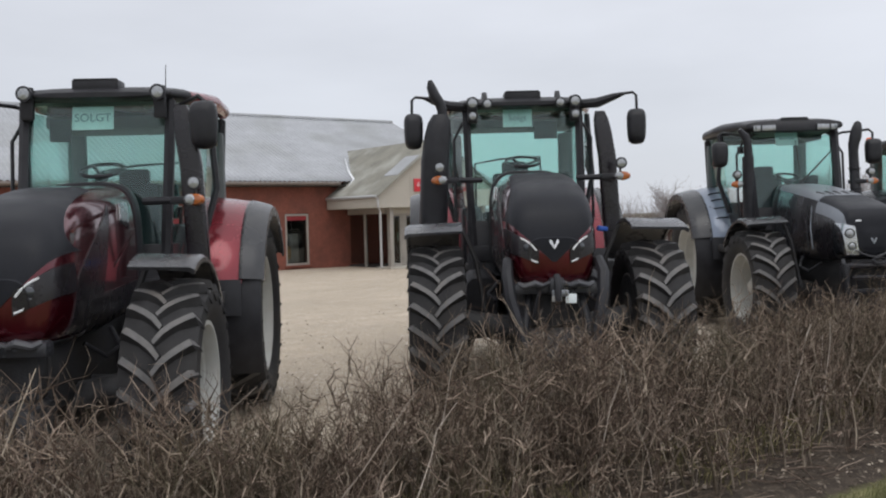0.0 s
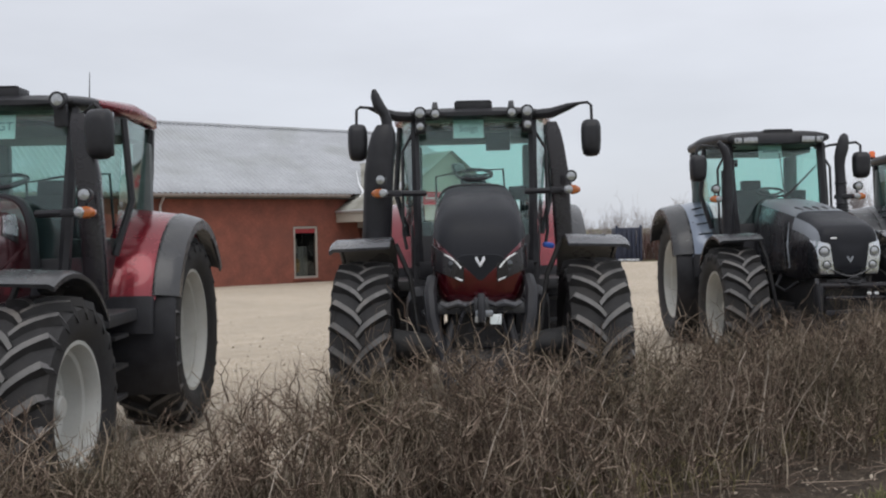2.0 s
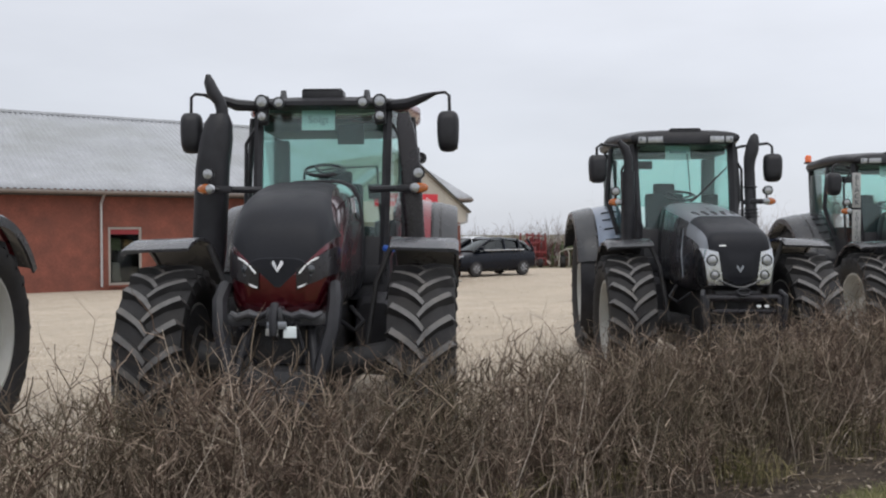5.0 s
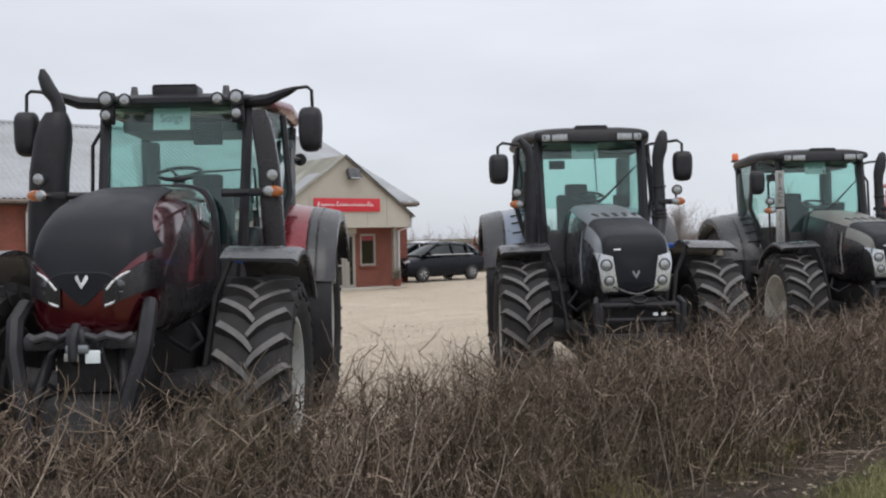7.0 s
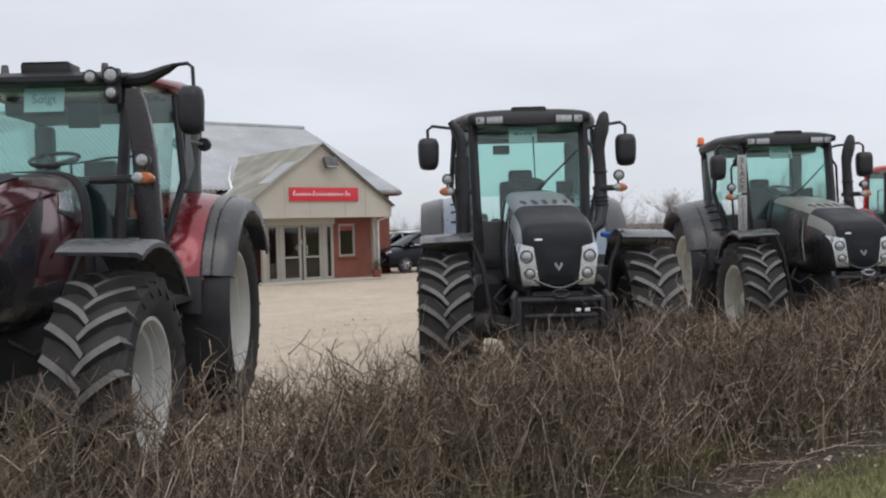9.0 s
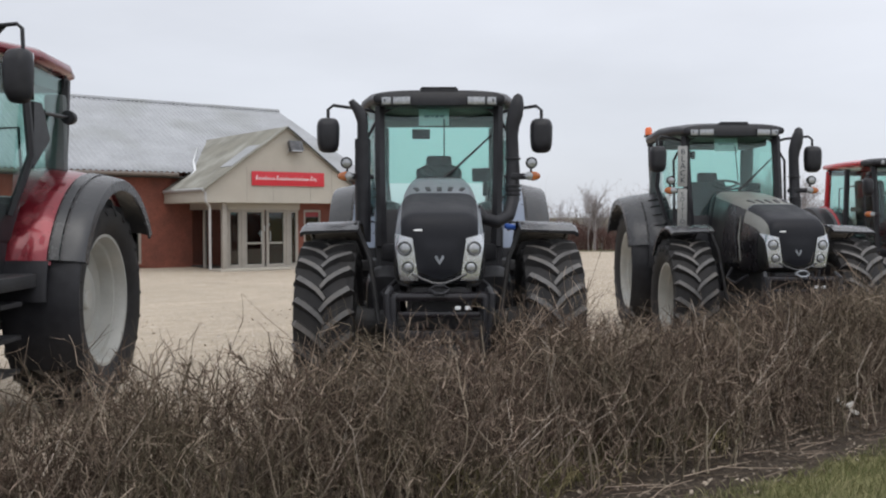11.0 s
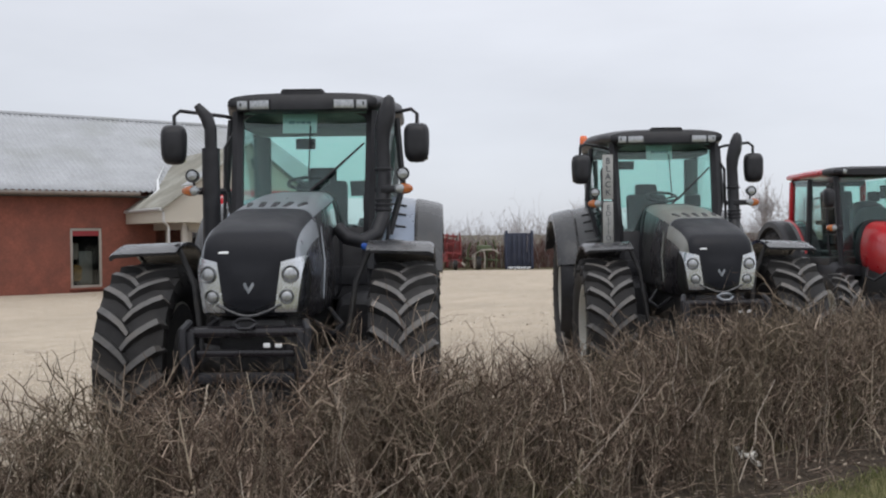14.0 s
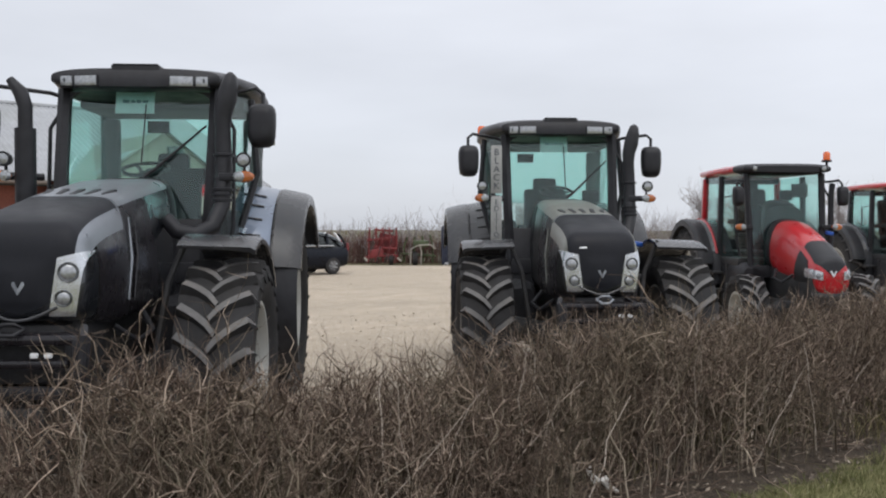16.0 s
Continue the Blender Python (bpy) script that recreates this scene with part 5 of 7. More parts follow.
            part("vent_trim", patch(bonnet(rows, e, lean, 50, 0.011), [(s, 0, 0, 0.1), (0, 1, -0.5, -0.42), (0, -1, 0.1, -0.54), (0, 0.1, 1, 1.845), (0, 0.1, -1, -1.86)]), M["silver"], root)
            part("flank_crease", patch(bonnet(rows, e, lean, 50, 0.012), [(s, 0, 0, 0.1), (0, 1, -0.35, -0.21), (0, -1, 0.0, -0.86), (0, -0.42, 1, 1.335), (0, 0.42, -1, -1.36)]), paint, root)
        part("chin", patch(bonnet(rows, e, lean, 40, 0.012), [(0, -1, 0, 0.45), (0, 0, -1, -1.075)]), M["black"], root)
        for s in (-1, 1):
            hl = patch(bonnet(rows, e, lean, 60, 0.016), [(s, 0, 0, 0.125), (0, -1, 0, 0.52), (-0.42 * s, 0, 1, 1.20), (0.60 * s, 0, -1, -1.315)])
            hp = part("headlight", hl, M["gloss"], root, "black headlight with white light strips")
            bm = atube([(s * 0.145, -0.888, 1.362), (s * 0.185, -0.882, 1.41), (s * 0.225, -0.866, 1.442), (s * 0.262, -0.848, 1.462)], 0.008, 6)
            part("light_strip", bm, M["white"], hp)
            bm = atube([(s * 0.135, -0.888, 1.268), (s * 0.165, -0.885, 1.278), (s * 0.188, -0.880, 1.29), (s * 0.196, -0.876, 1.315)], 0.008, 6)
            part("light_strip", bm, M["white"], hp)
            bm = bmesh.new()
            lathe_y(bm, [(0.04, 0.046), (-0.004, 0.046), (-0.008, 0.040), (-0.004, 0.034), (-0.010, 0.022), (-0.012, 0.001)], 20)
            part("lamp_lens", bm, M["darklens"], hp, at=pose(s * 0.222, -0.862, 1.385, 0, 0, s * 26))
            part("light_strip", atube([(s * 0.262, -0.848, 1.462), (s * 0.305, -0.80, 1.488), (s * 0.338, -0.70, 1.512), (s * 0.352, -0.60, 1.526)], [0.009, 0.008, 0.007, 0.003], 6), M["white"], hp)
        nose_y = -0.885
        badge_z = 1.41
    elif style == "mid":
        rows = [(-0.852, 0.10, 1.20, 1.35), (-0.848, 0.18, 1.15, 1.42), (-0.838, 0.255, 1.12, 1.49), (-0.815, 0.312, 1.10, 1.555), (-0.76, 0.330, 1.08, 1.615), (-0.55, 0.345, 1.05, 1.685), (-0.2, 0.350, 1.0, 1.76), (0.25, 0.350, 1.0, 1.84), (0.8, 0.338, 1.02, 1.92), (1.25, 0.325, 1.05, 1.955)]
        e, lean = 6.5, 0.15
        part("bonnet", bonnet(rows, e, lean), paint, root, "metallic bonnet shell")
        top = patch(bonnet(rows, e, lean, 44, 0.008), [(1, 0, 0.05, -0.215), (-1, 0, 0.05, -0.215), (0, -1, 0, 0.13), (0.4, 0, 1, 1.12), (-0.4, 0, 1, 1.12)])
        part("front_grille", top, M["hoodblack"], root, "black mesh bonnet front")
        for s in (-1, 1):
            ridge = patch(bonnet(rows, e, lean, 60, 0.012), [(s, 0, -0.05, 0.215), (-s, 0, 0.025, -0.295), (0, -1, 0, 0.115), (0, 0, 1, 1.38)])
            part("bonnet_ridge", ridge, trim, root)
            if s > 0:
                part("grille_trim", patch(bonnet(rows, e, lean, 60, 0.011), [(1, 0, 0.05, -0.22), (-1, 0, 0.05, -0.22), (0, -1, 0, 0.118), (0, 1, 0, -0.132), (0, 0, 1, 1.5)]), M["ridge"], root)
                # Slotted panel; its pale colour over dark flanks carries the sky sheen.
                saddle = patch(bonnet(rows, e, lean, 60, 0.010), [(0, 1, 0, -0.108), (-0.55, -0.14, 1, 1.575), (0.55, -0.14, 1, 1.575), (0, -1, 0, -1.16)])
                part("bonnet_saddle", saddle, trim, root, "slotted bonnet top panel in a skylit pale tone")
            side = patch(bonnet(rows, e, lean, 40, 0.006), [(s, 0, 0, 0.2), (0, 1, 0, -0.60), (0, -1, -0.3, -1.0), (0, 0, 1, 1.05), (0, 0.22, -1, -1.77)])
            part("side_grille", side, M["gloss"], root)
            for q, (ya, za, yb2, zb2) in enumerate(((-0.10, 1.15, -0.02, 1.66), (0.02, 1.15, 0.10, 1.68))):
                edge = lerp_rows(rows, ya)[1]
                part("flank_crease", atube([(s * (edge + 0.010), ya, za), (s * (edge + 0.012), (ya + yb2) / 2 + 0.02, (za + zb2) / 2), (s * (edge - 0.015), yb2, zb2)], [0.006, 0.011, 0.005], 6), trim if q == 0 else M["gloss"], root)
            hl = patch(bonnet(rows, e, lean, 60, 0.020), [(s, 0, -0.14, 0.0), (0, -1, 0, 0.62), (0, 0, 1, 1.115), (0.26 * s, 0, -1, -1.378), (-s, 0, 0.145, -0.130)])
            skin = BVHTree.FromBMesh(hl)
            hp = part("headlight", hl, M["reflector"], root, "tall silver headlight with two round lamps")
            for zz, xx, rr in ((1.352, 0.258, 0.056), (1.212, 0.234, 0.047)):
                # each lamp sits flush on the housing
                hit, nrm, _, _ = skin.ray_cast(Vector((s * xx, -3, zz)), Vector((0, 1, 0)))
                at = pose(*hit, math.degrees(-math.asin(nrm.z)), 0, math.degrees(math.atan2(nrm.x, -nrm.y)))
                bm = bmesh.new()
                lathe_y(bm, [(0.05, rr), (-0.004, rr), (-0.008, rr - 0.004), (-0.002, rr - 0.010)], 22)
                part("bezel", bm, M["headlens"], hp, at=at)
                bm = bmesh.new()
                lathe_y(bm, [(0.004, rr - 0.008), (-0.003, rr * 0.68), (-0.006, rr * 0.30), (-0.0065, 0.001)], 20)
                part("lamp_lens", bm, M["lens"], hp, at=at)
        for k in range(5):
            x = -0.184 + 0.092 * k
            part("air_slot", abox((x, 0.05, lerp_rows(rows, 0.05)[3] + 0.001 - 4 * x ** 4), (0.044, 0.20, 0.03), (12.5, 0, -math.degrees(math.atan(x * 0.9))), bevel=0.008), M["black"], root)
        lip = atube([(-0.20, -0.845, 1.165), (-0.12, -0.862, 1.125), (-0.05, -0.872, 1.10), (0, -0.875, 1.095), (0.05, -0.872, 1.10), (0.12, -0.862, 1.125), (0.20, -0.845, 1.165)], 0.010, 6)
        part("grille_lip", lip, M["mudguard"], root)
        nose_y = -0.865
        badge_z = 1.27
    else:
        rows = [(-0.60, 0.165, 0.85, 1.07), (-0.58, 0.222, 0.80, 1.17), (-0.48, 0.245, 0.78, 1.25), (-0.25, 0.258, 0.78, 1.37), (0.1, 0.268, 0.82, 1.52), (0.55, 0.285, 0.92, 1.65), (0.8, 0.29, 1.0, 1.67)]
        e, lean = 3.0, 0.14
        part("bonnet", bonnet(rows, e, lean), paint, root, "bright red bonnet shell")
        top = patch(bonnet(rows, e, lean, 44, 0.008), [(1, 0, -0.06, -0.275), (-1, 0, -0.06, -0.275), (0, -1, 0, 0.17), (0.75, 0, 1, 1.00), (-0.75, 0, 1, 1.00), (0, 0, 1, 0.96), (0.5, -1, 0, 0.09), (-0.5, -1, 0, 0.09)])
        part("front_grille", top, M["black"], root, "black mesh bonnet front")
        for s in (-1, 1):
            side = patch(bonnet(rows, e, lean, 40, 0.006), [(s, 0, 0, 0.2), (0, 1, -0.35, -0.79), (0, -1, -0.35, -0.32), (0, 0, 1, 0.88), (0, 0.5, -1, -1.37)])
            part("side_grille", side, M["black"], root)
            hl = patch(bonnet(rows, e, lean, 60, 0.018), [(s, 0, 0.0, 0.135), (0, -1, 0, 0.36), (-0.2 * s, 0, 1, 0.925), (0.3 * s, 0, -1, -1.01)])
            hp = part("headlight", hl, M["silver"], root, "clear oval headlight")
            bm = bmesh.new()
            lathe_y(bm, [(0.04, 0.034), (-0.010, 0.034), (-0.016, 0.001)], 18)
            part("lamp_lens", bm, M["lens"], hp, at=pose(s * 0.19, -0.600, 1.005, 0, 0, s * 25))
        part("front_bumper", abox((0, -0.46, 0.775), (0.50, 0.22, 0.08), bevel=0.035), M["fender"], root, "grey front bumper bar")
        nose_y = -0.622
        badge_z = 1.03
    _, cw, cb, ct = lerp_rows(rows, rows[-1][0] - 0.02)
    y1 = rows[-1][0]
    bm = bmesh.new()
    k = 0.3 if style == "mid" else 0.45
    rings(bm, [ring_of(cw + d, cb - d, ct + d, y, e, 44, lean) for y, d in ((y1 - 0.10, 0.004), (y1 - 0.085, 0.030 * k), (y1 - 0.03, 0.045 * k), (y1 + 0.03, 0.040 * k), (y1 + 0.07, 0.012 * k))])
    bmesh.ops.recalc_face_normals(bm, faces=bm.faces)
    part("bonnet_seal", bm, M["black"], root, "black rubber seal behind the bonnet")
    # plain V-shaped badge and the small model lettering
    bm = bmesh.new()
    for s in (-1, 1):
        k = 0.74 if style == "mid" else 0.85
        quad_slab(bm, [(0, nose_y, badge_z - 0.05 * k), (s * 0.054 * k, nose_y + 0.012, badge_z + 0.035 * k), (s * 0.026 * k, nose_y + 0.008, badge_z + 0.045 * k), (0, nose_y, badge_z - 0.012 * k)], 0.010)
    part("badge", bm, M["chrome"] if style != "mid" else M["ridge"], root, "plain V-shaped metal badge")
    if style == "mid":
        part("model_mark", abox((-0.16, -0.838, 1.49), (0.065, 0.006, 0.016), (-25, 0, -6), bevel=0.002), M["white"], root)

    # the shell sits this much behind the linkage frame
    set_back = {"new": 0.09, "mid": 0.10}.get(style, 0.0)
    for ob in root.children:
        if ob.name.split(".")[0] in SHELL:
            ob.location.y += set_back

    if style == "new":
        front_linkage(root, -0.80, 0.98, exhaust)
        if exhaust:
            part("tag", abox((0.105, -0.93, 0.985), (0.085, 0.01, 0.075), bevel=0.01), M["paper"], root, "white plastic cover tag")
        # Dark hitch mass, set low to stand for shade under the nose.
        bm = abox((0, -0.66, 0.49), (0.52, 0.42, 0.48), bevel=0.07)
        box(bm, (0, -0.90, 0.50), (0.30, 0.12, 0.18), bevel=0.03)
        part("hitch_shade_block", bm, M["chassis"], root)
        part("plate", abox((-0.01, -0.95, 0.985), (0.08, 0.01, 0.045), (0, 4, 0), bevel=0.006), M["board_grey"], root)
    elif style == "mid":
        part("carrier_beam", abox((0, -0.78, 1.00), (0.74, 0.16, 0.06), bevel=0.025), M["gloss"], root)
        part("carrier_bar", abox((0, -0.86, 0.875), (0.60, 0.05, 0.045), bevel=0.015), M["gloss"], root)
        part("carrier_bar", abox((0, -0.84, 0.72), (0.60, 0.06, 0.07), bevel=0.02), M["black"], root)
        for s in (-1, 1):
            bm = abox((s * 0.345, -0.80, 0.76), (0.06, 0.14, 0.50), bevel=0.02)
            tube(bm, [(s * 0.36, -0.80, 1.06), (s * 0.385, -0.88, 1.02), (s * 0.38, -0.895, 0.88), (s * 0.33, -0.88, 0.62), (s * 0.30, -0.86, 0.45)], 0.024, 8)
            part("carrier_upright", bm, M["black"], root)
        part("hitch_hook", atube([(-0.07, -0.86, 1.06), (-0.03, -0.90, 1.03), (0.03, -0.90, 1.03), (0.07, -0.86, 1.06), (0.03, -0.88, 1.085), (-0.03, -0.88, 1.085), (-0.07, -0.86, 1.06)], 0.012, 8), M["ridge"] if stacked else M["black"], root)
        for x in (-0.045, 0.045):
            part("tow_pin", abox((x * 0.8 + 0.17, -0.89, 0.925), (0.042, 0.02, 0.028), bevel=0.008), M["white"], root)
        # Added dark block; it covers bright ground where underbody shade belongs.
        bm = abox((0, -0.58, 0.48), (0.56, 0.40, 0.44), bevel=0.07)
        box(bm, (0, -0.80, 0.56), (0.34, 0.10, 0.16), bevel=0.03)
        part("hitch_shade_block", bm, M["chassis"], root)
    # front mudguards
    if style != "small":
        for s in (-1, 1):
            part("front_mudguard", arc_band(bmesh.new(), fy, 0.755, 0.755 + (0.030 if style == "mid" else 0.075 if exhaust else 0.045), s * (fx - (0.26 if style == "mid" else 0.225)), s * (fx + (0.215 if style == "mid" else 0.265 if exhaust else 0.19)), 66, 146, 0.022, 14, 0.02, 0.015), M["mudguard"] if style == "mid" or not exhaust else M["fender"], root, "black plastic front mudguard" if style == "mid" or not exhaust else "grey-black plastic front mudguard")
            if style == "new" and exhaust:
                part("mudguard_ridge", abox((s * fx, fy + 0.02, 1.586), (0.22, 0.20, 0.012), bevel=0.005), M["fender"], root)
            part("mudguard_stay", atube([(s * 0.5, 0.02, fd["R"]), (s * 0.58, 0.1, fd["R"] + 0.55), (s * 0.7, 0.1, 1.54)], 0.022, 7), M["chassis"], root)

    # cab
    if style == "new":
        f_hw, b_hw, c_hw, zt, zb, yb, yf = 0.58, 0.90, 0.74, 2.74, 1.32, 1.15, 1.41
    elif style == "mid":
        f_hw, b_hw, c_hw, zt, zb, yb, yf = 0.585, 0.87, 0.73, 2.67, 1.30, 1.34, 1.59
    else:
        f_hw, b_hw, c_hw, zt, zb, yb, yf = 0.55, 0.65, 0.60, 2.28, 1.05, 0.80, 0.92
    yB, yC = yf + (0.60 if style == "new" else 0.50 if style == "mid" else 0.78), {"small": wb + 0.12, "mid": 3.0}.get(style, 2.97)
    corners = {"A": [(f_hw * 0.94, yb, zb), (f_hw, yf, zt)], "B": [(b_hw, yB, zb - 0.2), (b_hw * 0.96, yB, zt)], "C": [(c_hw, yC, zb + 0.35), (c_hw * 0.97, yC - 0.05, zt)]}
    if style != "small":
        # the glass narrows towards the mudguards
        corners["B"] = [(0.70, yB - 0.10, 1.60), (0.77, yB, zt)]
        corners["C"] = [(0.66, yC, 1.97), (c_hw * 0.97, yC - 0.05, zt)]
    for s in (-1, 1):
        for key, r in (("A", 0.055 if style == "mid" else 0.045), ("B", 0.032 if style != "small" else 0.045), ("C", 0.05)):
            lo, hi = corners[key]
            mid = (0.82, yB, 2.05) if key == "B" and style != "small" else ((lo[0] + hi[0]) / 2 * 1.01, (lo[1] + hi[1]) / 2 - 0.01, (lo[2] + hi[2]) / 2)
            part("pillar", atube([(s * lo[0], lo[1], lo[2]), (s * mid[0], mid[1], mid[2]), (s * hi[0], hi[1], hi[2])], r, 6), paint if style == "small" and key == "C" else M["black"], root)
        a, b, c = corners["A"], corners["B"], corners["C"]

        def sx(p):
            return (s * p[0], p[1], p[2])
        part("door_glass", quad_slab(bmesh.new(), [sx(a[0]), sx(b[0]), sx(b[1]), sx(a[1])], 0.006), M["doorglass"], root, "faintly tinted cab door glass")
        part("side_glass", quad_slab(bmesh.new(), [sx(b[0]), sx(c[0]), sx(c[1]), sx(b[1])], 0.006), M["cabglass"], root, "green-tinted rear side glass")
        # cab side below the glass, and handrails by the door
        bm = bmesh.new()
        prism(bm, [(yb + 0.02, 1.0), (yB + 0.1, 1.0), (yB + 0.1, zb - 0.15), (yb + 0.02, zb + 0.02)], "x", s * (f_hw * 0.94) - 0.03, s * (f_hw * 0.94) + 0.03)
        part("cab_sill", bm, M["black"], root)
        part("handrail", atube([(s * (f_hw + 0.10), yf - 0.05, zb + 0.15), (s * (f_hw + 0.13), yf - 0.03, zb + 0.3), (s * (f_hw + 0.13), yf + 0.03, zt - 0.3), (s * (f_hw + 0.03), yf + 0.06, zt - 0.12)], 0.016, 7), M["black"], root)
    A = corners["A"]
    ws = part("windscreen", quad_slab(bmesh.new(), [(-A[0][0], A[0][1], A[0][2]), (A[0][0], A[0][1], A[0][2]), (A[1][0], A[1][1], A[1][2]), (-A[1][0], A[1][1], A[1][2])], 0.006), M["cabglass"], root, "green-tinted windscreen")
    C = corners["C"]
    part("rear_window", quad_slab(bmesh.new(), [(-C[0][0], C[0][1], C[0][2]), (C[0][0], C[0][1], C[0][2]), (C[1][0], C[1][1], C[1][2]), (-C[1][0], C[1][1], C[1][2])], 0.006), M["cabglass"], root, "green-tinted rear window")
    part("rear_wall", abox((0, yC, zb + 0.1), (c_hw * 2, 0.06, 0.52), bevel=0.015), M["black"], root)
    if style != "small":
        # inner lining: deep roof lip and wide posts about the rear window
        part("headliner", abox((0, yC - 0.42, zt - 0.05 if exhaust and style == "new" else zt - 0.07 if style == "new" else zt - 0.01), (c_hw * 1.9, 0.75, 0.12), bevel=0.03), M["lining"], root, "dark grey cab headliner")
        for s in (-1, 1):
            # Made-up black box that gives the lower cab its interior shade.
            part("cab_shade_box", abox((s * 0.54, yf + 0.75, 1.42), (0.22, 1.3, 0.66), bevel=0.06), M["black"], root, "black box added to darken the lower cab")
            part("rear_post_lining", abox((s * (c_hw - 0.08), yC - 0.09, zb + 0.72), (0.17, 0.10, 1.15), bevel=0.03), M["lining"], root)
    part("header_rail", abox((0, yf + 0.03, zt + 0.025), (f_hw * 2 + 0.04, 0.10, 0.05), bevel=0.02), M["black"], root)
    part("rear_rail", abox((0, yC - 0.05, zt - 0.02 if style != "mid" else zt), (c_hw * 2, 0.10, 0.10), bevel=0.02), M["black"], root)
    part("windscreen_sill", abox((0, yb, zb - 0.05), (f_hw * 1.9, 0.10, 0.16), bevel=0.02), M["black"], root)
    if style != "small":
        zl = 1.66 if style == "mid" else 1.60
        yl = yb + (yf - yb) * (zl - zb) / (zt - zb)
        part("cab_front", prism(bmesh.new(), [(yb - 0.035, 1.05), (yb + 0.03, 1.05), (yl + 0.03, zl), (yl - 0.025, zl), (yl - 0.035, zl - 0.02)], "x", -f_hw * 0.97, f_hw * 0.97), M["black"], root, "black cab front below the windscreen")
        for s in (-1, 1):
            door = prism(bmesh.new(), [(yb - 0.02, 1.10), (yB - 0.12, 1.10), (yB - 0.08, 1.60), (yl, zl)], "x", s * f_hw * 0.98, s * (f_hw * 0.98 + 0.035))
            part("door_panel", door, M["black"], root, "black lower door panel")
    if style == "mid":
        part("wiper", atube([(0.05, yf - 0.05, zt - 0.12), (0.05, yb + 0.06, zb + 0.80)], 0.006, 5), M["black"], root)
        part("wiper_blade", atube([(0.06, yb + 0.08, zb + 0.68), (0.14, yb + 0.09, zb + 0.74), (f_hw * 0.88, yf - 0.06, zt - 0.28)], [0.016, 0.013, 0.008], 5), M["black"], root)
    part("inner_mirror", abox((-0.20 if style == "mid" else 0.24 if exhaust else -0.32, yC - 0.14 if style == "mid" else yf + 0.02, zt - (0.15 if style == "mid" else 0.22)), (0.2 if style == "mid" else 0.24 if exhaust else 0.17, 0.02, 0.11 if style == "mid" else 0.18), bevel=0.03), M["black"], root)
    if style != "mid":
        part("rear_frame", atube([(-0.42, yC - 0.12, zb + 0.2), (-0.42, yC - 0.12, zb + 0.95), (-0.1, yC - 0.1, zb + 1.0), (0.35, yC - 0.1, zb + 1.02), (0.40, yC - 0.12, zb + 0.2)], 0.014, 6), M["black"], root)
    seat_and_controls(root, yb + (0.70 if style != "small" else 0.85), yb + (0.29 if style == "new" else 0.36 if style == "mid" else 0.52), b_hw, {"new": 2.20, "mid": 2.06}.get(style, 1.86))

    # roof
    if style == "new":
        secs = [(yf - 0.14, 0.46, zt + 0.03, zt + 0.055), (yf - 0.10, 0.60, zt + 0.015, zt + 0.09), (yf + 0.2, 0.70, zt - 0.0, zt + 0.14), (yf + 0.8, 0.84, zt - 0.03, zt + 0.19), (yC - 0.15, 0.82, zt - 0.03, zt + 0.17), (yC + 0.08, 0.76, zt - 0.01, zt + 0.11), (yC + 0.15, 0.66, zt + 0.01, zt + 0.06)]
    elif style == "mid":
        secs = [(yf - 0.20, 0.53, zt + 0.0, zt + 0.09), (yf - 0.16, 0.64, zt - 0.015, zt + 0.145), (yf + 0.1, 0.71, zt - 0.01, zt + 0.185), (yf + 0.6, 0.82, zt - 0.03, zt + 0.21), (yC - 0.1, 0.80, zt - 0.03, zt + 0.18), (yC + 0.12, 0.74, zt - 0.01, zt + 0.12), (yC + 0.18, 0.62, zt + 0.02, zt + 0.05)]
    else:
        secs = [(yf - 0.16, 0.54, zt + 0.02, zt + 0.09), (yf - 0.12, 0.63, zt, zt + 0.12), (yf + 0.2, 0.67, zt - 0.01, zt + 0.14), (yf + 0.8, 0.69, zt - 0.01, zt + 0.15), (yC, 0.67, zt, zt + 0.14), (yC + 0.12, 0.62, zt + 0.02, zt + 0.10)]
    bm = bmesh.new()
    rings(bm, [ring_of(w, z0, z1, y, 3.0, 36) for y, w, z0, z1 in secs])
    bmesh.ops.recalc_face_normals(bm, faces=bm.faces)
    roof = part("roof", bm, roofmat, root, "rounded cab roof")
    if roofmat is not M["black"]:
        bm = bmesh.new()
        front = [(y, w + 0.008, z0 - 0.008, z1 + 0.006) for y, w, z0, z1 in secs[:3]]
        front[0] = (front[0][0] - 0.008, *front[0][1:])
        rings(bm, [ring_of(w, z0, z1, y, 3.0, 36) for y, w, z0, z1 in front])
        bmesh.ops.recalc_face_normals(bm, faces=bm.faces)
        part("roof_front", bm, M["black"], root, "black roof front edge")
    # flat bracket box on the roof front
    if style != "small":
        by = yf + (0.02 if style == "new" else -0.07)
        bm = abox((0, by, zt + 0.125), (0.37, 0.20, 0.09), bevel=0.012)
        box(bm, (0, by - 0.08, zt + 0.172), (0.34, 0.05, 0.012), bevel=0.004)
        part("roof_box", bm, M["black"], root)
    if style == "new":
        for s in (-1, 1):
            round_lamp(root, (s * 0.52, yf - 0.17, zt + 0.05), 0.062)
            if exhaust:
                round_lamp(root, (s * 0.52, yf - 0.17, zt - 0.08), 0.05)
                round_lamp(root, (s * 0.37, yf - 0.17, zt + 0.04), 0.052)
            part("lamp_bracket", abox((s * 0.52, yf - 0.12, zt - 0.02), (0.10, 0.06, 0.26), bevel=0.02), M["black"], root)
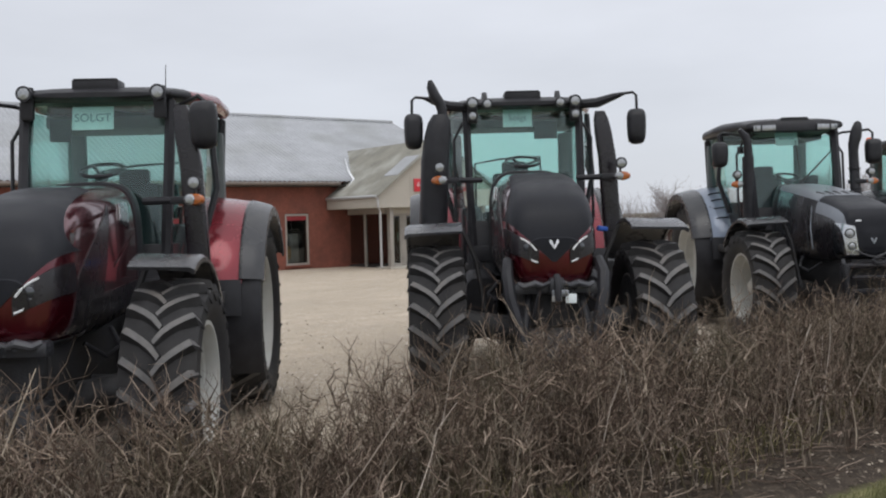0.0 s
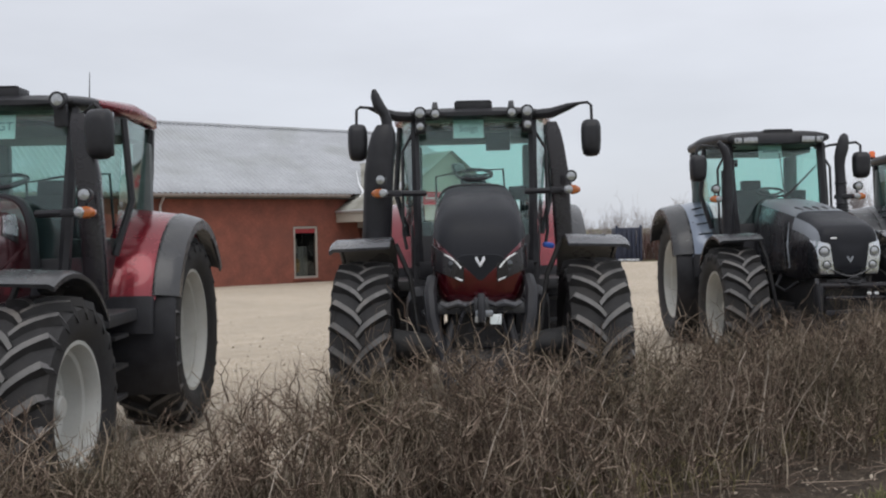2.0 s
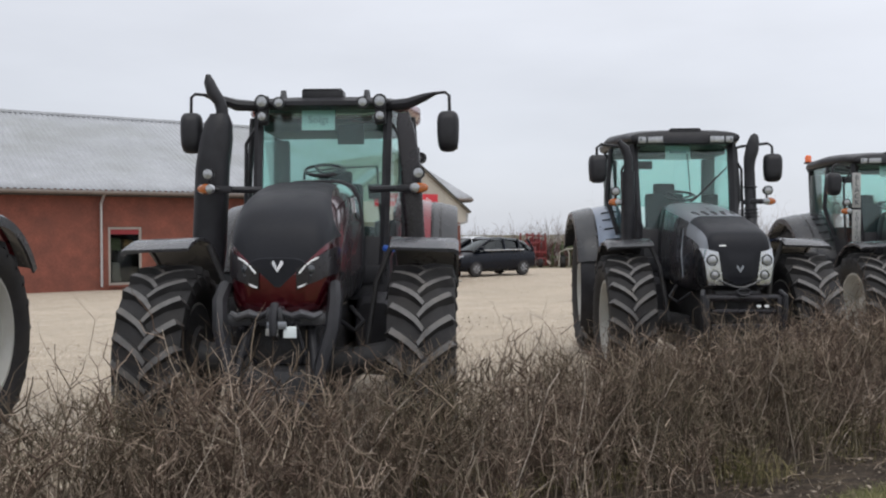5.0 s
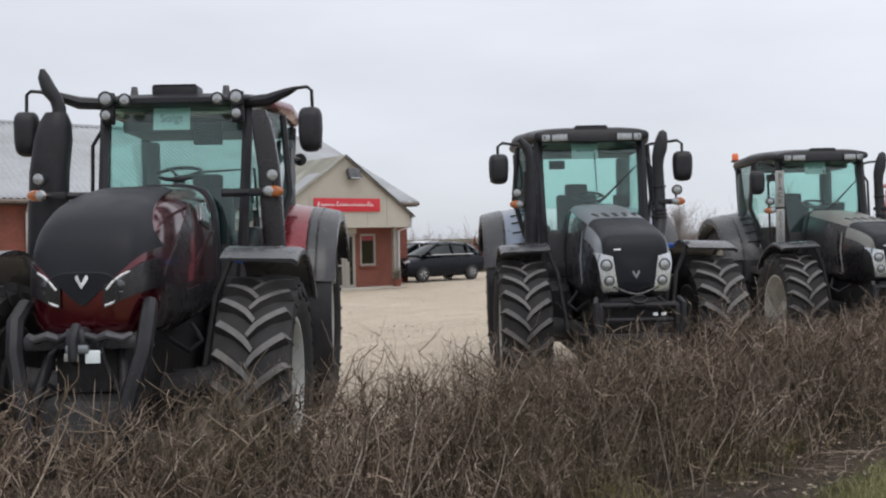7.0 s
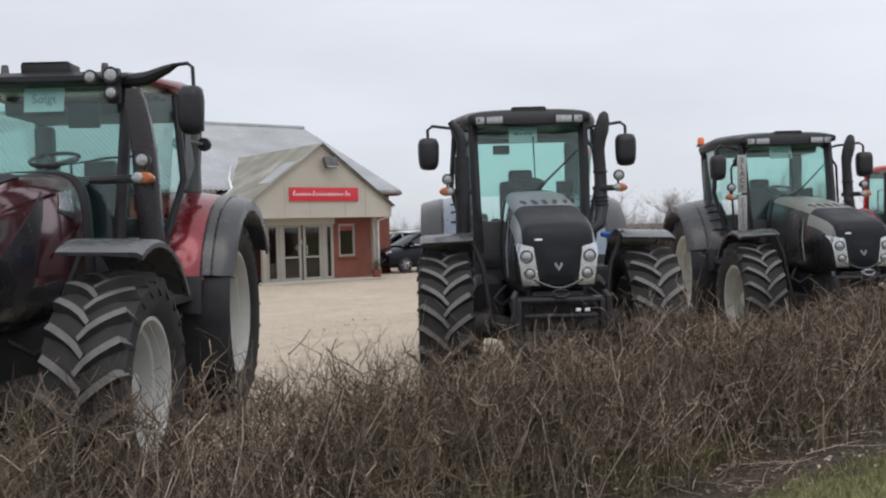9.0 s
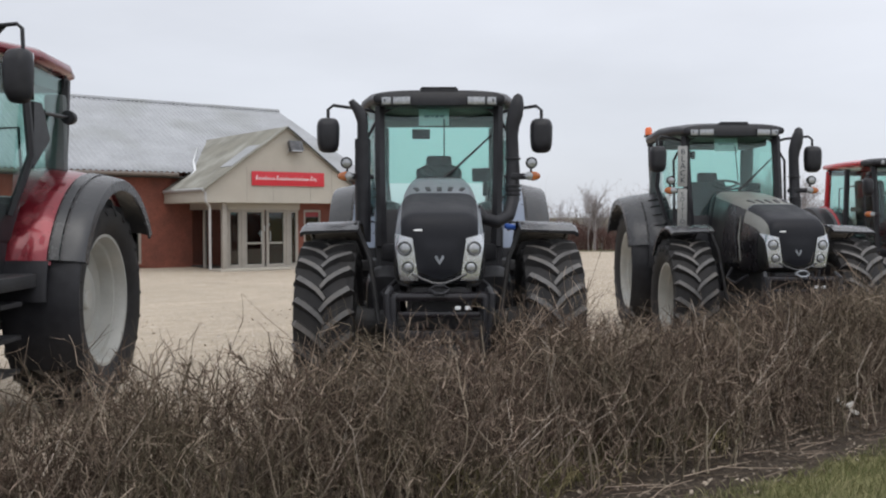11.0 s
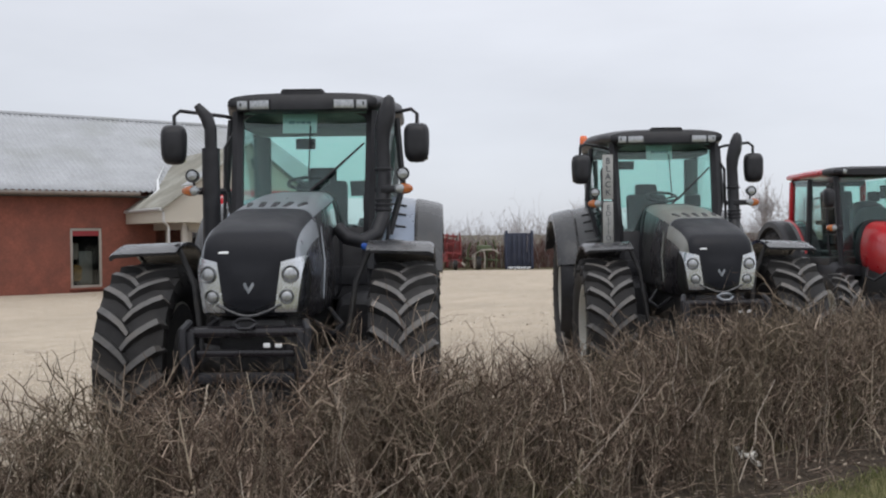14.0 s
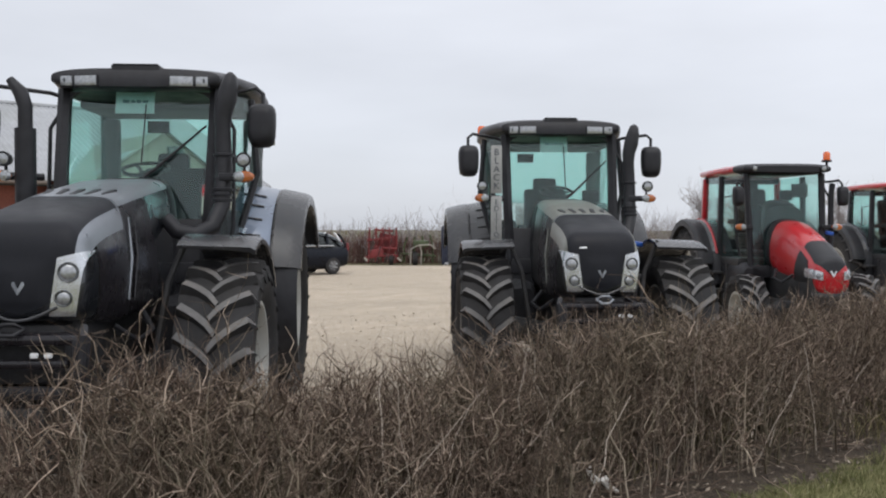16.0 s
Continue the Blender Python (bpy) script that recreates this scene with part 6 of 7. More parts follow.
            if exhaust:
                part("roof_knob", atube([(s * 0.38, yf + 0.1, zt + 0.12), (s * 0.38, yf + 0.1, zt + 0.19)], [0.035, 0.025], 8), M["fender"], root)
    elif style == "mid":
        for s in (-1, 1):
            for x, w in ((0.36, 0.17), (0.51, 0.09)):
                lamp = part("roof_lamp", abox((s * x, yf - (0.185 if x < 0.4 else 0.165), zt + 0.04), (w + 0.02, 0.05, 0.10), (0, 0, s * 8), bevel=0.015), M["black"], root)
                part("lens", abox((s * x, yf - (0.215 if x < 0.4 else 0.195), zt + 0.04), (w, 0.012, 0.075), (0, 0, s * 8), bevel=0.012), M["lens"], lamp)
    else:
        for s in (-1, 1):
            round_lamp(root, (s * 0.50, yf - 0.17, zt + 0.06), 0.045)

    # mirrors, signals, stacks
    if style == "new":
        for s in (-1, 1):
            if exhaust:
                mirror(root, s * mirror_x, 1.18, 2.51, s * 0.52, yf - 0.02, zt, 0.19, 0.36, 0.30, True)
            else:
                mirror(root, s * (mirror_x + 0.03), 1.0, 2.50, s * 0.56, yf, zt - 0.06, 0.215, 0.37, 0.05)
            indicator(root, s * 0.885, 0.75, ind_z, 0.42)
            if s < 0 and not exhaust:
                continue
            # tall dark shrouds on both cab corners: silencer on one side, intake on the other
            w = 0.14 if s < 0 else 0.085
            cx = 0.915 if s < 0 else 0.80
            bm = bmesh.new()
            prof = [(1.30, 0.9), (1.5, 1.0), (2.2, 1.0), (2.45, 0.96), (2.58, 0.82), (2.66, 0.55)]
            loops = []
            for z, k in prof:
                shift = 0.14 * max(0, z - 2.2) - 0.05 * max(0, 2.2 - z)
                sq = 0.7 if s < 0 else 0.35
                loops.append([(s * (cx - shift) + w * k * math.copysign(abs(math.cos(t)) ** sq, math.cos(t)), 1.06 + (0.13 if s < 0 else 0.055) * k * math.copysign(abs(math.sin(t)) ** sq, math.sin(t)), z) for t in (2 * math.pi * i / 20 for i in range(20))])
            rings(bm, loops)
            part("silencer" if s < 0 else "intake_duct", bm, M["black"] if s < 0 else M["gloss"], root, "tall black shroud beside the cab")
        if exhaust:
            lampb = part("corner_bracket", prism(bmesh.new(), [(2.02, 1.95), (2.30, 2.16), (2.34, 2.20), (2.20, 2.46), (2.06, 2.46)], "x", 0.80, 0.83), M["black"], root, "black bracket on the cab corner")
            part("bracket_arm", atube([(0.80, 2.30, 2.40), (0.82, 2.55, 2.40), (0.82, 2.70, 2.41)], 0.016, 6), M["black"], lampb)
            part("corner_lamp", lathe_y(bmesh.new(), [(0.07, 0.03), (0.05, 0.055), (-0.01, 0.062), (-0.03, 0.055), (-0.035, 0.001)], 16, (0.82, 2.74, 2.41)), M["black"], lampb)
            part("exhaust_tip", atube([(-0.83, 1.06, 2.56), (-0.83, 1.06, 2.70), (-0.85, 1.06, 2.77), (-0.90, 1.05, 2.84), (-0.935, 1.04, 2.94), (-0.945, 1.04, 3.0)], [0.055, 0.052, 0.052, 0.058, 0.045, 0.02], 14), M["black"], root)
    elif style == "mid":
        for s in (-1, 1):
            mirror(root, mirrors[0] if s < 0 else mirrors[1], 1.28 if s < 0 else 1.33, 2.365, s * 0.60, yf, 2.61, 0.215, 0.335, 0.2)
            indicator(root, s * 0.88, 1.12, 1.97, 0.24)
        part("exhaust_pipe", atube([(0.34, 0.98, 1.66), (0.42, 0.96, 1.57), (0.54, 1.00, 1.54), (0.65, 1.08, 1.60), (0.70, 1.18, 1.76), (0.705, 1.24, 2.05), (0.695, 1.25, 2.36), (0.70, 1.25, 2.46), (0.725, 1.25, 2.56), (0.745, 1.25, 2.66), (0.755, 1.25, 2.735), (0.757, 1.25, 2.76)], [0.055, 0.058, 0.06, 0.062, 0.064, 0.064, 0.060, 0.068, 0.075, 0.066, 0.045, 0.012], 14), M["black"], root, "black exhaust stack beside the cab")
        for zz, xx, yy in ((1.80, 0.701, 1.188), (1.84, 0.702, 1.196), (1.88, 0.703, 1.204), (2.14, 0.703, 1.242)):
            part("exhaust_clamp", atube([(xx, yy, zz - 0.012), (xx, yy, zz - 0.008), (xx, yy, zz + 0.008), (xx, yy, zz + 0.012)], [0.066, 0.076, 0.076, 0.066], 14), M["black"], root)
        for s in (-1, 1):
            # rounded upper corners of the windscreen surround
            bm = bmesh.new()
            arc = [(s * (f_hw - 0.02), zt - 0.02)] + [(s * (f_hw - 0.02 - 0.15 * (1 - math.sin(a))), zt - 0.02 - 0.13 * (1 - math.cos(a))) for a in (math.pi / 2 * i / 6 for i in range(7))]
            prism(bm, arc if s > 0 else arc[::-1], "y", yf - 0.035, yf + 0.02)
            bmesh.ops.recalc_face_normals(bm, faces=bm.faces)
            part("corner_fillet", bm, M["black"], ws)
        if not stacked:
            bm = atube([(-0.72, 1.15, 1.35), (-0.72, 1.15, 2.32)], 0.075, 12)
            tube(bm, [(-0.72, 1.15, 2.30), (-0.72, 1.15, 2.48), (-0.75, 1.15, 2.58), (-0.83, 1.15, 2.68)], [0.052, 0.052, 0.055, 0.03], 12)
            part("intake_pipe", bm, M["black"], root, "black intake pipe beside the cab")
    else:
        for s in (-1, 1):
            mirror(root, s * 0.76, 0.72, 1.98, s * 0.56, yf, 2.18, 0.16, 0.26, 0.12)
            indicator(root, s * 0.70, 0.74, 1.58, 0.15, False)
        part("exhaust_pipe", atube([(0.66, 0.84, 1.2), (0.66, 0.84, 2.0), (0.68, 0.84, 2.15)], 0.04, 10), M["black"], root)

    # rear mudguards: painted inside, plastic outside
    zr = rd["R"] if style == "small" else 0.96
    for s in (-1, 1):
        inner, split, outer = (0.46, 0.78, 1.0) if style == "small" else (0.58, rx + 0.16, rx + (0.40 if exhaust else 0.35))
        fen = part("rear_mudguard", arc_band(bmesh.new(), wb, zr, zr + (0.09 if style == "small" else 0.035), s * inner, s * split, 30 if style == "small" else 16, 150, 0.03, 24, 0.0, 0.0 if style == "small" else 0.06), {"new": M["redskylit"], "mid": fender_paint or paint}.get(style, M["fender"]), root, "painted rear mudguard" if style != "small" else "dark rear mudguard")
        part("mudguard_apron", arc_band(bmesh.new(), wb, zr, zr + 0.085, s * inner, s * split, 0, 31 if style == "small" else 17, 0.03, 6, 0.0, 0.0), M["black"], fen, "black lower mudguard")
        if style == "small":
            part("mudguard_trim", arc_band(bmesh.new(), wb, zr, zr + 0.115, s * 0.69, s * 0.72, 28, 140, 0.03, 20, 0.0, 0.0), paint, fen, "red mudguard edge")
        part("mudguard_extension", arc_band(bmesh.new(), wb, zr, zr + (0.10 if style == "small" else -0.005), s * split, s * outer, 18, 150, 0.03, 22, 0.07, -0.004 if style == "small" else 0.045), M["black"] if style == "small" else M["mudguard"], fen, "charcoal plastic extension")
        if style != "small":
            part("mudguard_seam", arc_band(bmesh.new(), wb, zr, zr + 0.036, s * (split - 0.012), s * (split + 0.004), 18, 140, 0.012, 22, 0.0, 0.004), M["gloss"], fen)
        if style != "small":
            part("mud_flap", arc_band(bmesh.new(), wb, 0.93, 0.955, s * (rx - 0.20), s * (outer - 0.03), -32, 21, 0.02, 10, 0.0, 0.01), M["black"], fen, "black rubber flap before the wheel")
        if style == "new" and exhaust:
            part("mudguard_seam", arc_band(bmesh.new(), wb, zr, zr + 0.030, s * (split + 0.075), s * (split + 0.09), 18, 140, 0.012, 22, 0.0, 0.004), M["gloss"], fen)
        if style == "mid":
            for a in (34, 44, 54, 64):
                cg, ng = math.cos(radians(a)), math.sin(radians(a))
                part("mudguard_groove", atube([(s * xg, wb - rg * cg, zr + rg * ng) for xg, rg in ((0.64, zr + 0.086), (0.74, zr + 0.072), (0.83, zr + 0.055))], 0.009, 5), M["gloss"], fen)
        bm = bmesh.new()
        prism(bm, [(wb - 0.9, 1.0), (wb + 0.6, 1.0), (wb + 0.5, zr + zr * 0.8), (wb, zr * 2 + 0.06), (wb - 0.5, zr * 2 - 0.08)], "x", s * inner - 0.03, s * inner + 0.0)
        part("mudguard_panel", bm, M["black"], fen)
    part("coupling_cap", abox((fx - 0.30, 0.55, 1.50), (0.10, 0.09, 0.05), (0, 10, 0), bevel=0.02), M["blue"], root, "blue plastic coupling cap")
    if not exhaust:
        part("antenna", atube([(0.25, yC - 0.3, zt + 0.2), (0.25, yC - 0.3, zt + 0.24), (0.26, yC - 0.3, zt + 0.50)], [0.02, 0.006, 0.003], 6), M["black"], root)
    if beacon:
        bm = bmesh.new()
        lathe_z(bm, [(0.0, 0.05), (0.03, 0.055), (0.03, 0.05), (0.10, 0.052), (0.13, 0.035), (0.135, 0.001)], 18)
        bx = part("beacon", bm, M["beacon"], root, "orange flashing beacon", at=pose(*beacon))
        part("beacon_stem", atube([(0, 0.0, -0.14), (0, 0, 0.01)], 0.018, 8), M["black"], bx)
        part("beacon_base", abox((0, 0.0, 0.005), (0.11, 0.11, 0.03), bevel=0.01), M["black"], bx)
    # sheet in the windscreen
    if sign:
        w = 0.30 if exhaust else 0.33
        lean = math.degrees(math.atan2(yf - yb, zt - zb))
        sheet_z = zt - (0.09 if exhaust else 0.125)
        sy = yf - (yf - yb) * 0.09 / (zt - zb) + 0.02
        sheet = part("paper_sheet", abox((0, 0, 0), (w, 0.003, 0.19), bevel=0.0), M["paper"], root, "white printed sheet inside the windscreen", at=pose(-0.05, sy, sheet_z, -lean, 0, 0))
        if sign == "bars":
            for k, (dx, ww, hh) in enumerate(((-0.07, 0.05, 0.05), (-0.015, 0.03, 0.04), (0.03, 0.035, 0.05), (0.08, 0.04, 0.045))):
                part("print_bar", abox((dx, -0.004, 0), (ww, 0.002, hh * 0.5), bevel=0.0), M["greyink"], sheet)
        else:
            lettering(sign, 0.095, M["greyink"], sheet, pose(0, -0.004, 0, 90, 0, 0))
    for word, zz0, zz1 in stacked:
        board = part("pillar_board", abox((0, 0, 0), (0.115, 0.03, zz1 - zz0), bevel=0.008), M["board_grey"], root, "grey board with dark upright lettering", at=pose(-0.72, 1.15, (zz0 + zz1) / 2))
        step = (zz1 - zz0 - 0.06) / len(word)
        for k, ch in enumerate(word):
            lettering(ch, step * 1.12, M["ink"], board, pose(0, -0.018, (zz1 - zz0) / 2 - 0.03 - (k + 0.5) * step, 90, 0, 0), "letter")
    return root


HEAD = -36.87
tractor(pose(1.40, 6.00, 0, 0, 0, HEAD + 3.5) @ Matrix.Diagonal((0.92, 0.92, 0.94, 1)), "new", M["red"], M["redskylit"], "dark red tractor with black bonnet behind the hedge", sign="SOLGT", exhaust=False, mirror_x=0.90, ind_z=1.93, rear_track=0.865, front_track=0.905)
tractor(pose(5.57, 5.98, 0, 0, 0, HEAD + 1.0), "new", M["red"], M["redskylit"], "dark red tractor with black bonnet and tall silencer", sign="Solgt")
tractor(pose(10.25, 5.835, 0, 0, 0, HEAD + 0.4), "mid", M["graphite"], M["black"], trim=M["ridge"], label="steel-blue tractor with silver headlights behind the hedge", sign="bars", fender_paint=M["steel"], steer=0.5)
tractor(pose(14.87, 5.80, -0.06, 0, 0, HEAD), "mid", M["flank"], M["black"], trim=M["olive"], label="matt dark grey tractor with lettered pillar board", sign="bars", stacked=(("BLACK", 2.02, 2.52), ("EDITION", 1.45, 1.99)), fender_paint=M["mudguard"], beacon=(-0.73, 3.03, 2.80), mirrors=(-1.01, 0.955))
tractor(pose(19.62, 6.22, -0.04, 0, 0, HEAD + 1) @ Matrix.Diagonal((0.96, 0.96, 1.05, 1)), "small", M["brightred"], M["brightred"], "small bright red tractor with black grille", beacon=(0.74, 1.15, 2.46))
tractor(pose(24.3, 6.2, -0.04, 0, 0, HEAD + 1) @ Matrix.Diagonal((1.02, 1.02, 1.02, 1)), "small", M["graphite"], M["brightred"], "small dark tractor with red cab roof at the row's end")


# ---------------------------------------------------------------- yard things and distance
M["carpaint"] = material("dark_blue_car_paint", (0.004, 0.006, 0.012), 0.30, metal=0.0, var=0.08, scale=3, coat=0.0, spec=0.25)
M["carwhite"] = material("white_car_paint", (0.7, 0.72, 0.74), 0.25, var=0.04, scale=3, coat=0.8)
M["carglass"] = glass("car_glass", (0.06, 0.07, 0.08), low=0.06)
M["container"] = material("dark_blue_container", (0.014, 0.022, 0.050), 0.5, var=0.2, scale=2, stain=(0.04, 0.043, 0.06), stain_scale=2, stain_amount=0.5)
M["machred"] = material("red_machine_paint", (0.20, 0.028, 0.03), 0.5, var=0.3, scale=3)
M["machgreen"] = material("green_machine_paint", (0.065, 0.085, 0.035), 0.5, var=0.2, scale=3)


def car(place, paint, label, L=4.2, W=1.72, H=1.58):
    """A tall hatchback, nose towards -x."""
    root = thing("car", place, label, "car")
    h = L / 2
    body = [(-h, 0.42, 0.70), (-h + 0.05, 0.30, 0.84), (-h + 0.25, 0.24, 0.90), (-h + 0.85, 0.17, 1.02), (-0.2, 0.17, 1.10), (h - 0.9, 0.17, 1.12), (h - 0.12, 0.26, 1.10), (h, 0.40, 0.98)]
    bm = bmesh.new()
    loops = []
    for x, z0, z1 in body:
        w = W / 2 * (0.86 if abs(x) > h - 0.02 else 0.95 if abs(x) > h - 0.1 else 1.0)
        loop = []
        for k in range(20):
            t = 2 * math.pi * k / 20
            c, s = math.cos(t), math.sin(t)
            loop.append((x, w * math.copysign(abs(c) ** 0.45, c), (z0 + z1) / 2 + (z1 - z0) / 2 * math.copysign(abs(s) ** 0.5, s)))
        loops.append(loop)
    rings(bm, loops)
    bmesh.ops.recalc_face_normals(bm, faces=bm.faces)
    part("body", bm, paint, root)

    def house_ring(x, zt, w, zb=1.0):
        return [(x, -w, zb), (x, -w * 0.82, zt - 0.05), (x, -w * 0.72, zt), (x, w * 0.72, zt), (x, w * 0.82, zt - 0.05), (x, w, zb)]
    w = W / 2 - 0.05
    bm = bmesh.new()
    rings(bm, [house_ring(-h + 0.80, 1.06, w), house_ring(-h + 1.72, H - 0.07, w), house_ring(0.25, H, w), house_ring(h - 0.95, H - 0.07, w), house_ring(h - 0.40, H - 0.24, w * 0.95), house_ring(h - 0.06, 1.10, w * 0.90)])
    bmesh.ops.recalc_face_normals(bm, faces=bm.faces)
    part("cabin_glass", bm, M["carglass"], root, "dark tinted windows")
    bm = bmesh.new()
    rings(bm, [house_ring(-h + 1.70, H - 0.055, w * 0.87, H - 0.11), house_ring(0.25, H + 0.015, w * 0.87, H - 0.09), house_ring(h - 0.95, H - 0.05, w * 0.87, H - 0.15), house_ring(h - 0.38, H - 0.22, w * 0.84, H - 0.38)])
    bmesh.ops.recalc_face_normals(bm, faces=bm.faces)
    part("roof_panel", bm, paint, root)
    for s in (-1, 1):
        for x0, x1 in ((-h + 0.84, -h + 1.72), (0.30, 0.28), (h - 1.0, h - 0.98), (h - 0.18, h - 0.44)):
            part("window_pillar", atube([(x0, s * (w + 0.004), 1.05), ((x0 + x1) / 2, s * w * 0.93, 1.3), (x1, s * w * 0.83, H - 0.07)], 0.05, 6), paint, root)
        part("door_trim", abox((0.25, s * (W / 2 + 0.002), 1.07), (2.2, 0.02, 0.03), bevel=0.006), M["chrome"], root)
        part("wing_mirror", abox((-h + 1.05, s * (W / 2 + 0.08), 1.14), (0.12, 0.20, 0.14), bevel=0.04), paint, root)
        part("headlight", abox((-h + 0.16, s * (W / 2 - 0.28), 0.78), (0.26, 0.36, 0.17), (0, -22, s * 16), bevel=0.05), M["lens"], root)
        part("tail_light", abox((h - 0.07, s * (W / 2 - 0.16), 1.0), (0.12, 0.2, 0.34), bevel=0.04), M["machred"], root)
        for x in (-h + 0.82, h - 0.78):
            wl = bmesh.new()
            lathe_x(wl, [(-0.1, 0.2), (-0.1, 0.28), (-0.08, 0.325), (0.08, 0.325), (0.1, 0.28), (0.1, 0.2)], 28)
            wheel = part("wheel", wl, M["rubber"], root, at=pose(x, s * (W / 2 - 0.10), 0.325, 0, 0, 90))
            rm = bmesh.new()
            lathe_x(rm, [(-0.105, 0.205), (0.105, 0.205), (0.09, 0.19), (0.03, 0.18), (0.03, 0.001)], 28)
            rim = part("rim", rm, M["chassis"], wheel)
            for k in range(7):
                a = 2 * math.pi * k / 7
                for sd in (-1, 1):
                    part("spoke", atube([(sd * 0.09, 0.03 * math.cos(a), 0.03 * math.sin(a)), (sd * 0.1, 0.19 * math.cos(a), 0.19 * math.sin(a))], 0.02, 5), M["silver"], wheel)
    part("bumper_grille", abox((-h - 0.01, 0, 0.55), (0.06, 0.9, 0.16), bevel=0.02), M["black"], root)
    return root


car(pose(24.4, 28.0, 0.0, 0, 0, 2) @ Matrix.Diagonal((0.91, 0.91, 0.93, 1)), M["carpaint"], "dark blue five-door car parked on the gravel")
car(pose(28.0, 34.0, 0.0, 0, 0, 8) @ Matrix.Diagonal((0.94, 0.94, 0.94, 1)), M["carwhite"], "white car parked behind the dark one")

# machines and container at the far edge of the yard
con = thing("container", pose(38.5, 36.5, -0.25, 0, 0, -37) @ Matrix.Diagonal((1.17, 1.17, 1.06, 1)), "dark blue steel container at the yard edge", "container")
bm = abox((0.2, 0, 0.95), (1.2, 1.4, 1.6), bevel=0.03)
part("shell", bm, M["container"], con)
for k in range(5):
    part("rib", abox((-0.25 + k * 0.215, -0.76, 0.95), (0.09, 0.05, 1.5), bevel=0.015), M["container"], con)
for x in (-0.36, 0.76):
    part("corner_post", abox((x, -0.74, 0.95), (0.12, 0.12, 1.84), bevel=0.02), M["container"], con)
part("skid", abox((0.2, -0.68, 0.06), (1.1, 0.14, 0.14), bevel=0.02), M["silver"], con)
red = thing("harrow", pose(35.3, 38.0, -0.25, 0, 0, -37) @ Matrix.Diagonal((1.04, 1.17, 1.08, 1)), "red folded harrow with upright tine frames", "farm implement")
for x in (-0.7, -0.35, 0.0, 0.35, 0.7):
    part("tine_bar", atube([(x, 0, 0.15), (x * 0.96, 0.1, 1.0), (x * 0.9, 0, 1.75)], 0.045, 6), M["machred"], red)
for z, x, w in ((0.42, -0.1, 1.5), (0.80, 0.15, 1.2), (1.22, -0.12, 1.3), (1.62, 0.05, 0.9)):
    part("cross_beam", abox((x, 0, z), (w, 0.12, 0.09), (0, 5 * math.sin(z * 9), 0), bevel=0.02), M["machred"], red)
for k in range(14):
    x, z = -0.7 + 0.108 * k, (0.42, 0.80, 1.22, 1.62)[k % 4]
    part("spring_tine", atube([(x, -0.05, z), (x + 0.05, -0.20, z + 0.05), (x + 0.02, -0.30, z - 0.12), (x - 0.04, -0.22, z - 0.30)], 0.02, 5), M["chassis"] if k % 3 else M["machred"], red)
part("wing_panel", abox((0.2, 0.25, 1.0), (0.9, 0.06, 0.9), (0, 12, 0), bevel=0.02), M["machred"], red)
part("wing_panel", abox((-0.35, -0.15, 0.55), (0.7, 0.05, 0.4), (0, -10, 0), bevel=0.02), M["machred"], red)
for x in (-0.8, 0.8):
    part("warning_board", abox((x, -0.25, 0.28), (0.24, 0.02, 0.10), (0, 40, 0), bevel=0.0), M["frame"], red)
part("support_wheel", lathe_x(bmesh.new(), [(-0.1, 0.1), (-0.1, 0.26), (0.1, 0.26), (0.1, 0.1)], 18, (0.4, 0.1, 0.26)), M["rubber"], red)
grn = thing("seed_drill", pose(36.8, 37.0, -0.25, 0, 0, -37) @ Matrix.Diagonal((1.17, 1.17, 1.17, 1)), "green and white folded field machine", "farm implement")
for x in (-0.6, -0.2, 0.2, 0.6):
    part("frame_bar", atube([(x, 0, 0.1), (x * 1.05, 0.05, 0.8), (x * 0.8, 0, 1.25 + 0.1 * x)], 0.04, 6), M["machgreen"], grn)
part("tank", abox((0.1, 0.1, 0.92), (0.7, 0.5, 0.3), bevel=0.08), M["machgreen"], grn)
for k in range(6):
    part("coulter_disc", lathe_x(bmesh.new(), [(-0.012, 0.02), (-0.012, 0.2), (0.012, 0.2), (0.012, 0.02)], 16, (-0.7 + 0.27 * k, -0.2 + 0.06 * (k % 2), 0.2 + 0.28 * (k % 3))), M["frame"] if k % 2 else M["machgreen"], grn)
part("frame_beam", abox((0, -0.05, 0.45), (1.5, 0.08, 0.08), (0, 4, 0), bevel=0.02), M["machgreen"], grn)
part("hoop", atube([(-0.35, -0.3, 0.05), (-0.33, -0.3, 0.7), (0.0, -0.3, 0.86), (0.5, -0.3, 0.88), (0.75, -0.3, 0.7)], 0.03, 8), M["frame"], grn)
part("hoop", atube([(0.1, -0.3, 0.05), (0.12, -0.3, 0.6), (0.05, -0.3, 0.85)], 0.03, 8), M["frame"], grn)
part("support_wheel", lathe_x(bmesh.new(), [(-0.1, 0.1), (-0.1, 0.3), (0.1, 0.3), (0.1, 0.1)], 18, (-0.15, 0.0, 0.3)), M["rubber"], grn)

# low brown hedge at the far side of the yard, bare trees behind it
frng = np.random.default_rng(21)


def along(n, a, b, wide):
    t = frng.uniform(0, 1, n)
    return np.stack([a[0] + (b[0] - a[0]) * t + frng.normal(0, wide, n), a[1] + (b[1] - a[1]) * t + frng.normal(0, wide, n), np.full(n, -0.28)], -1), t


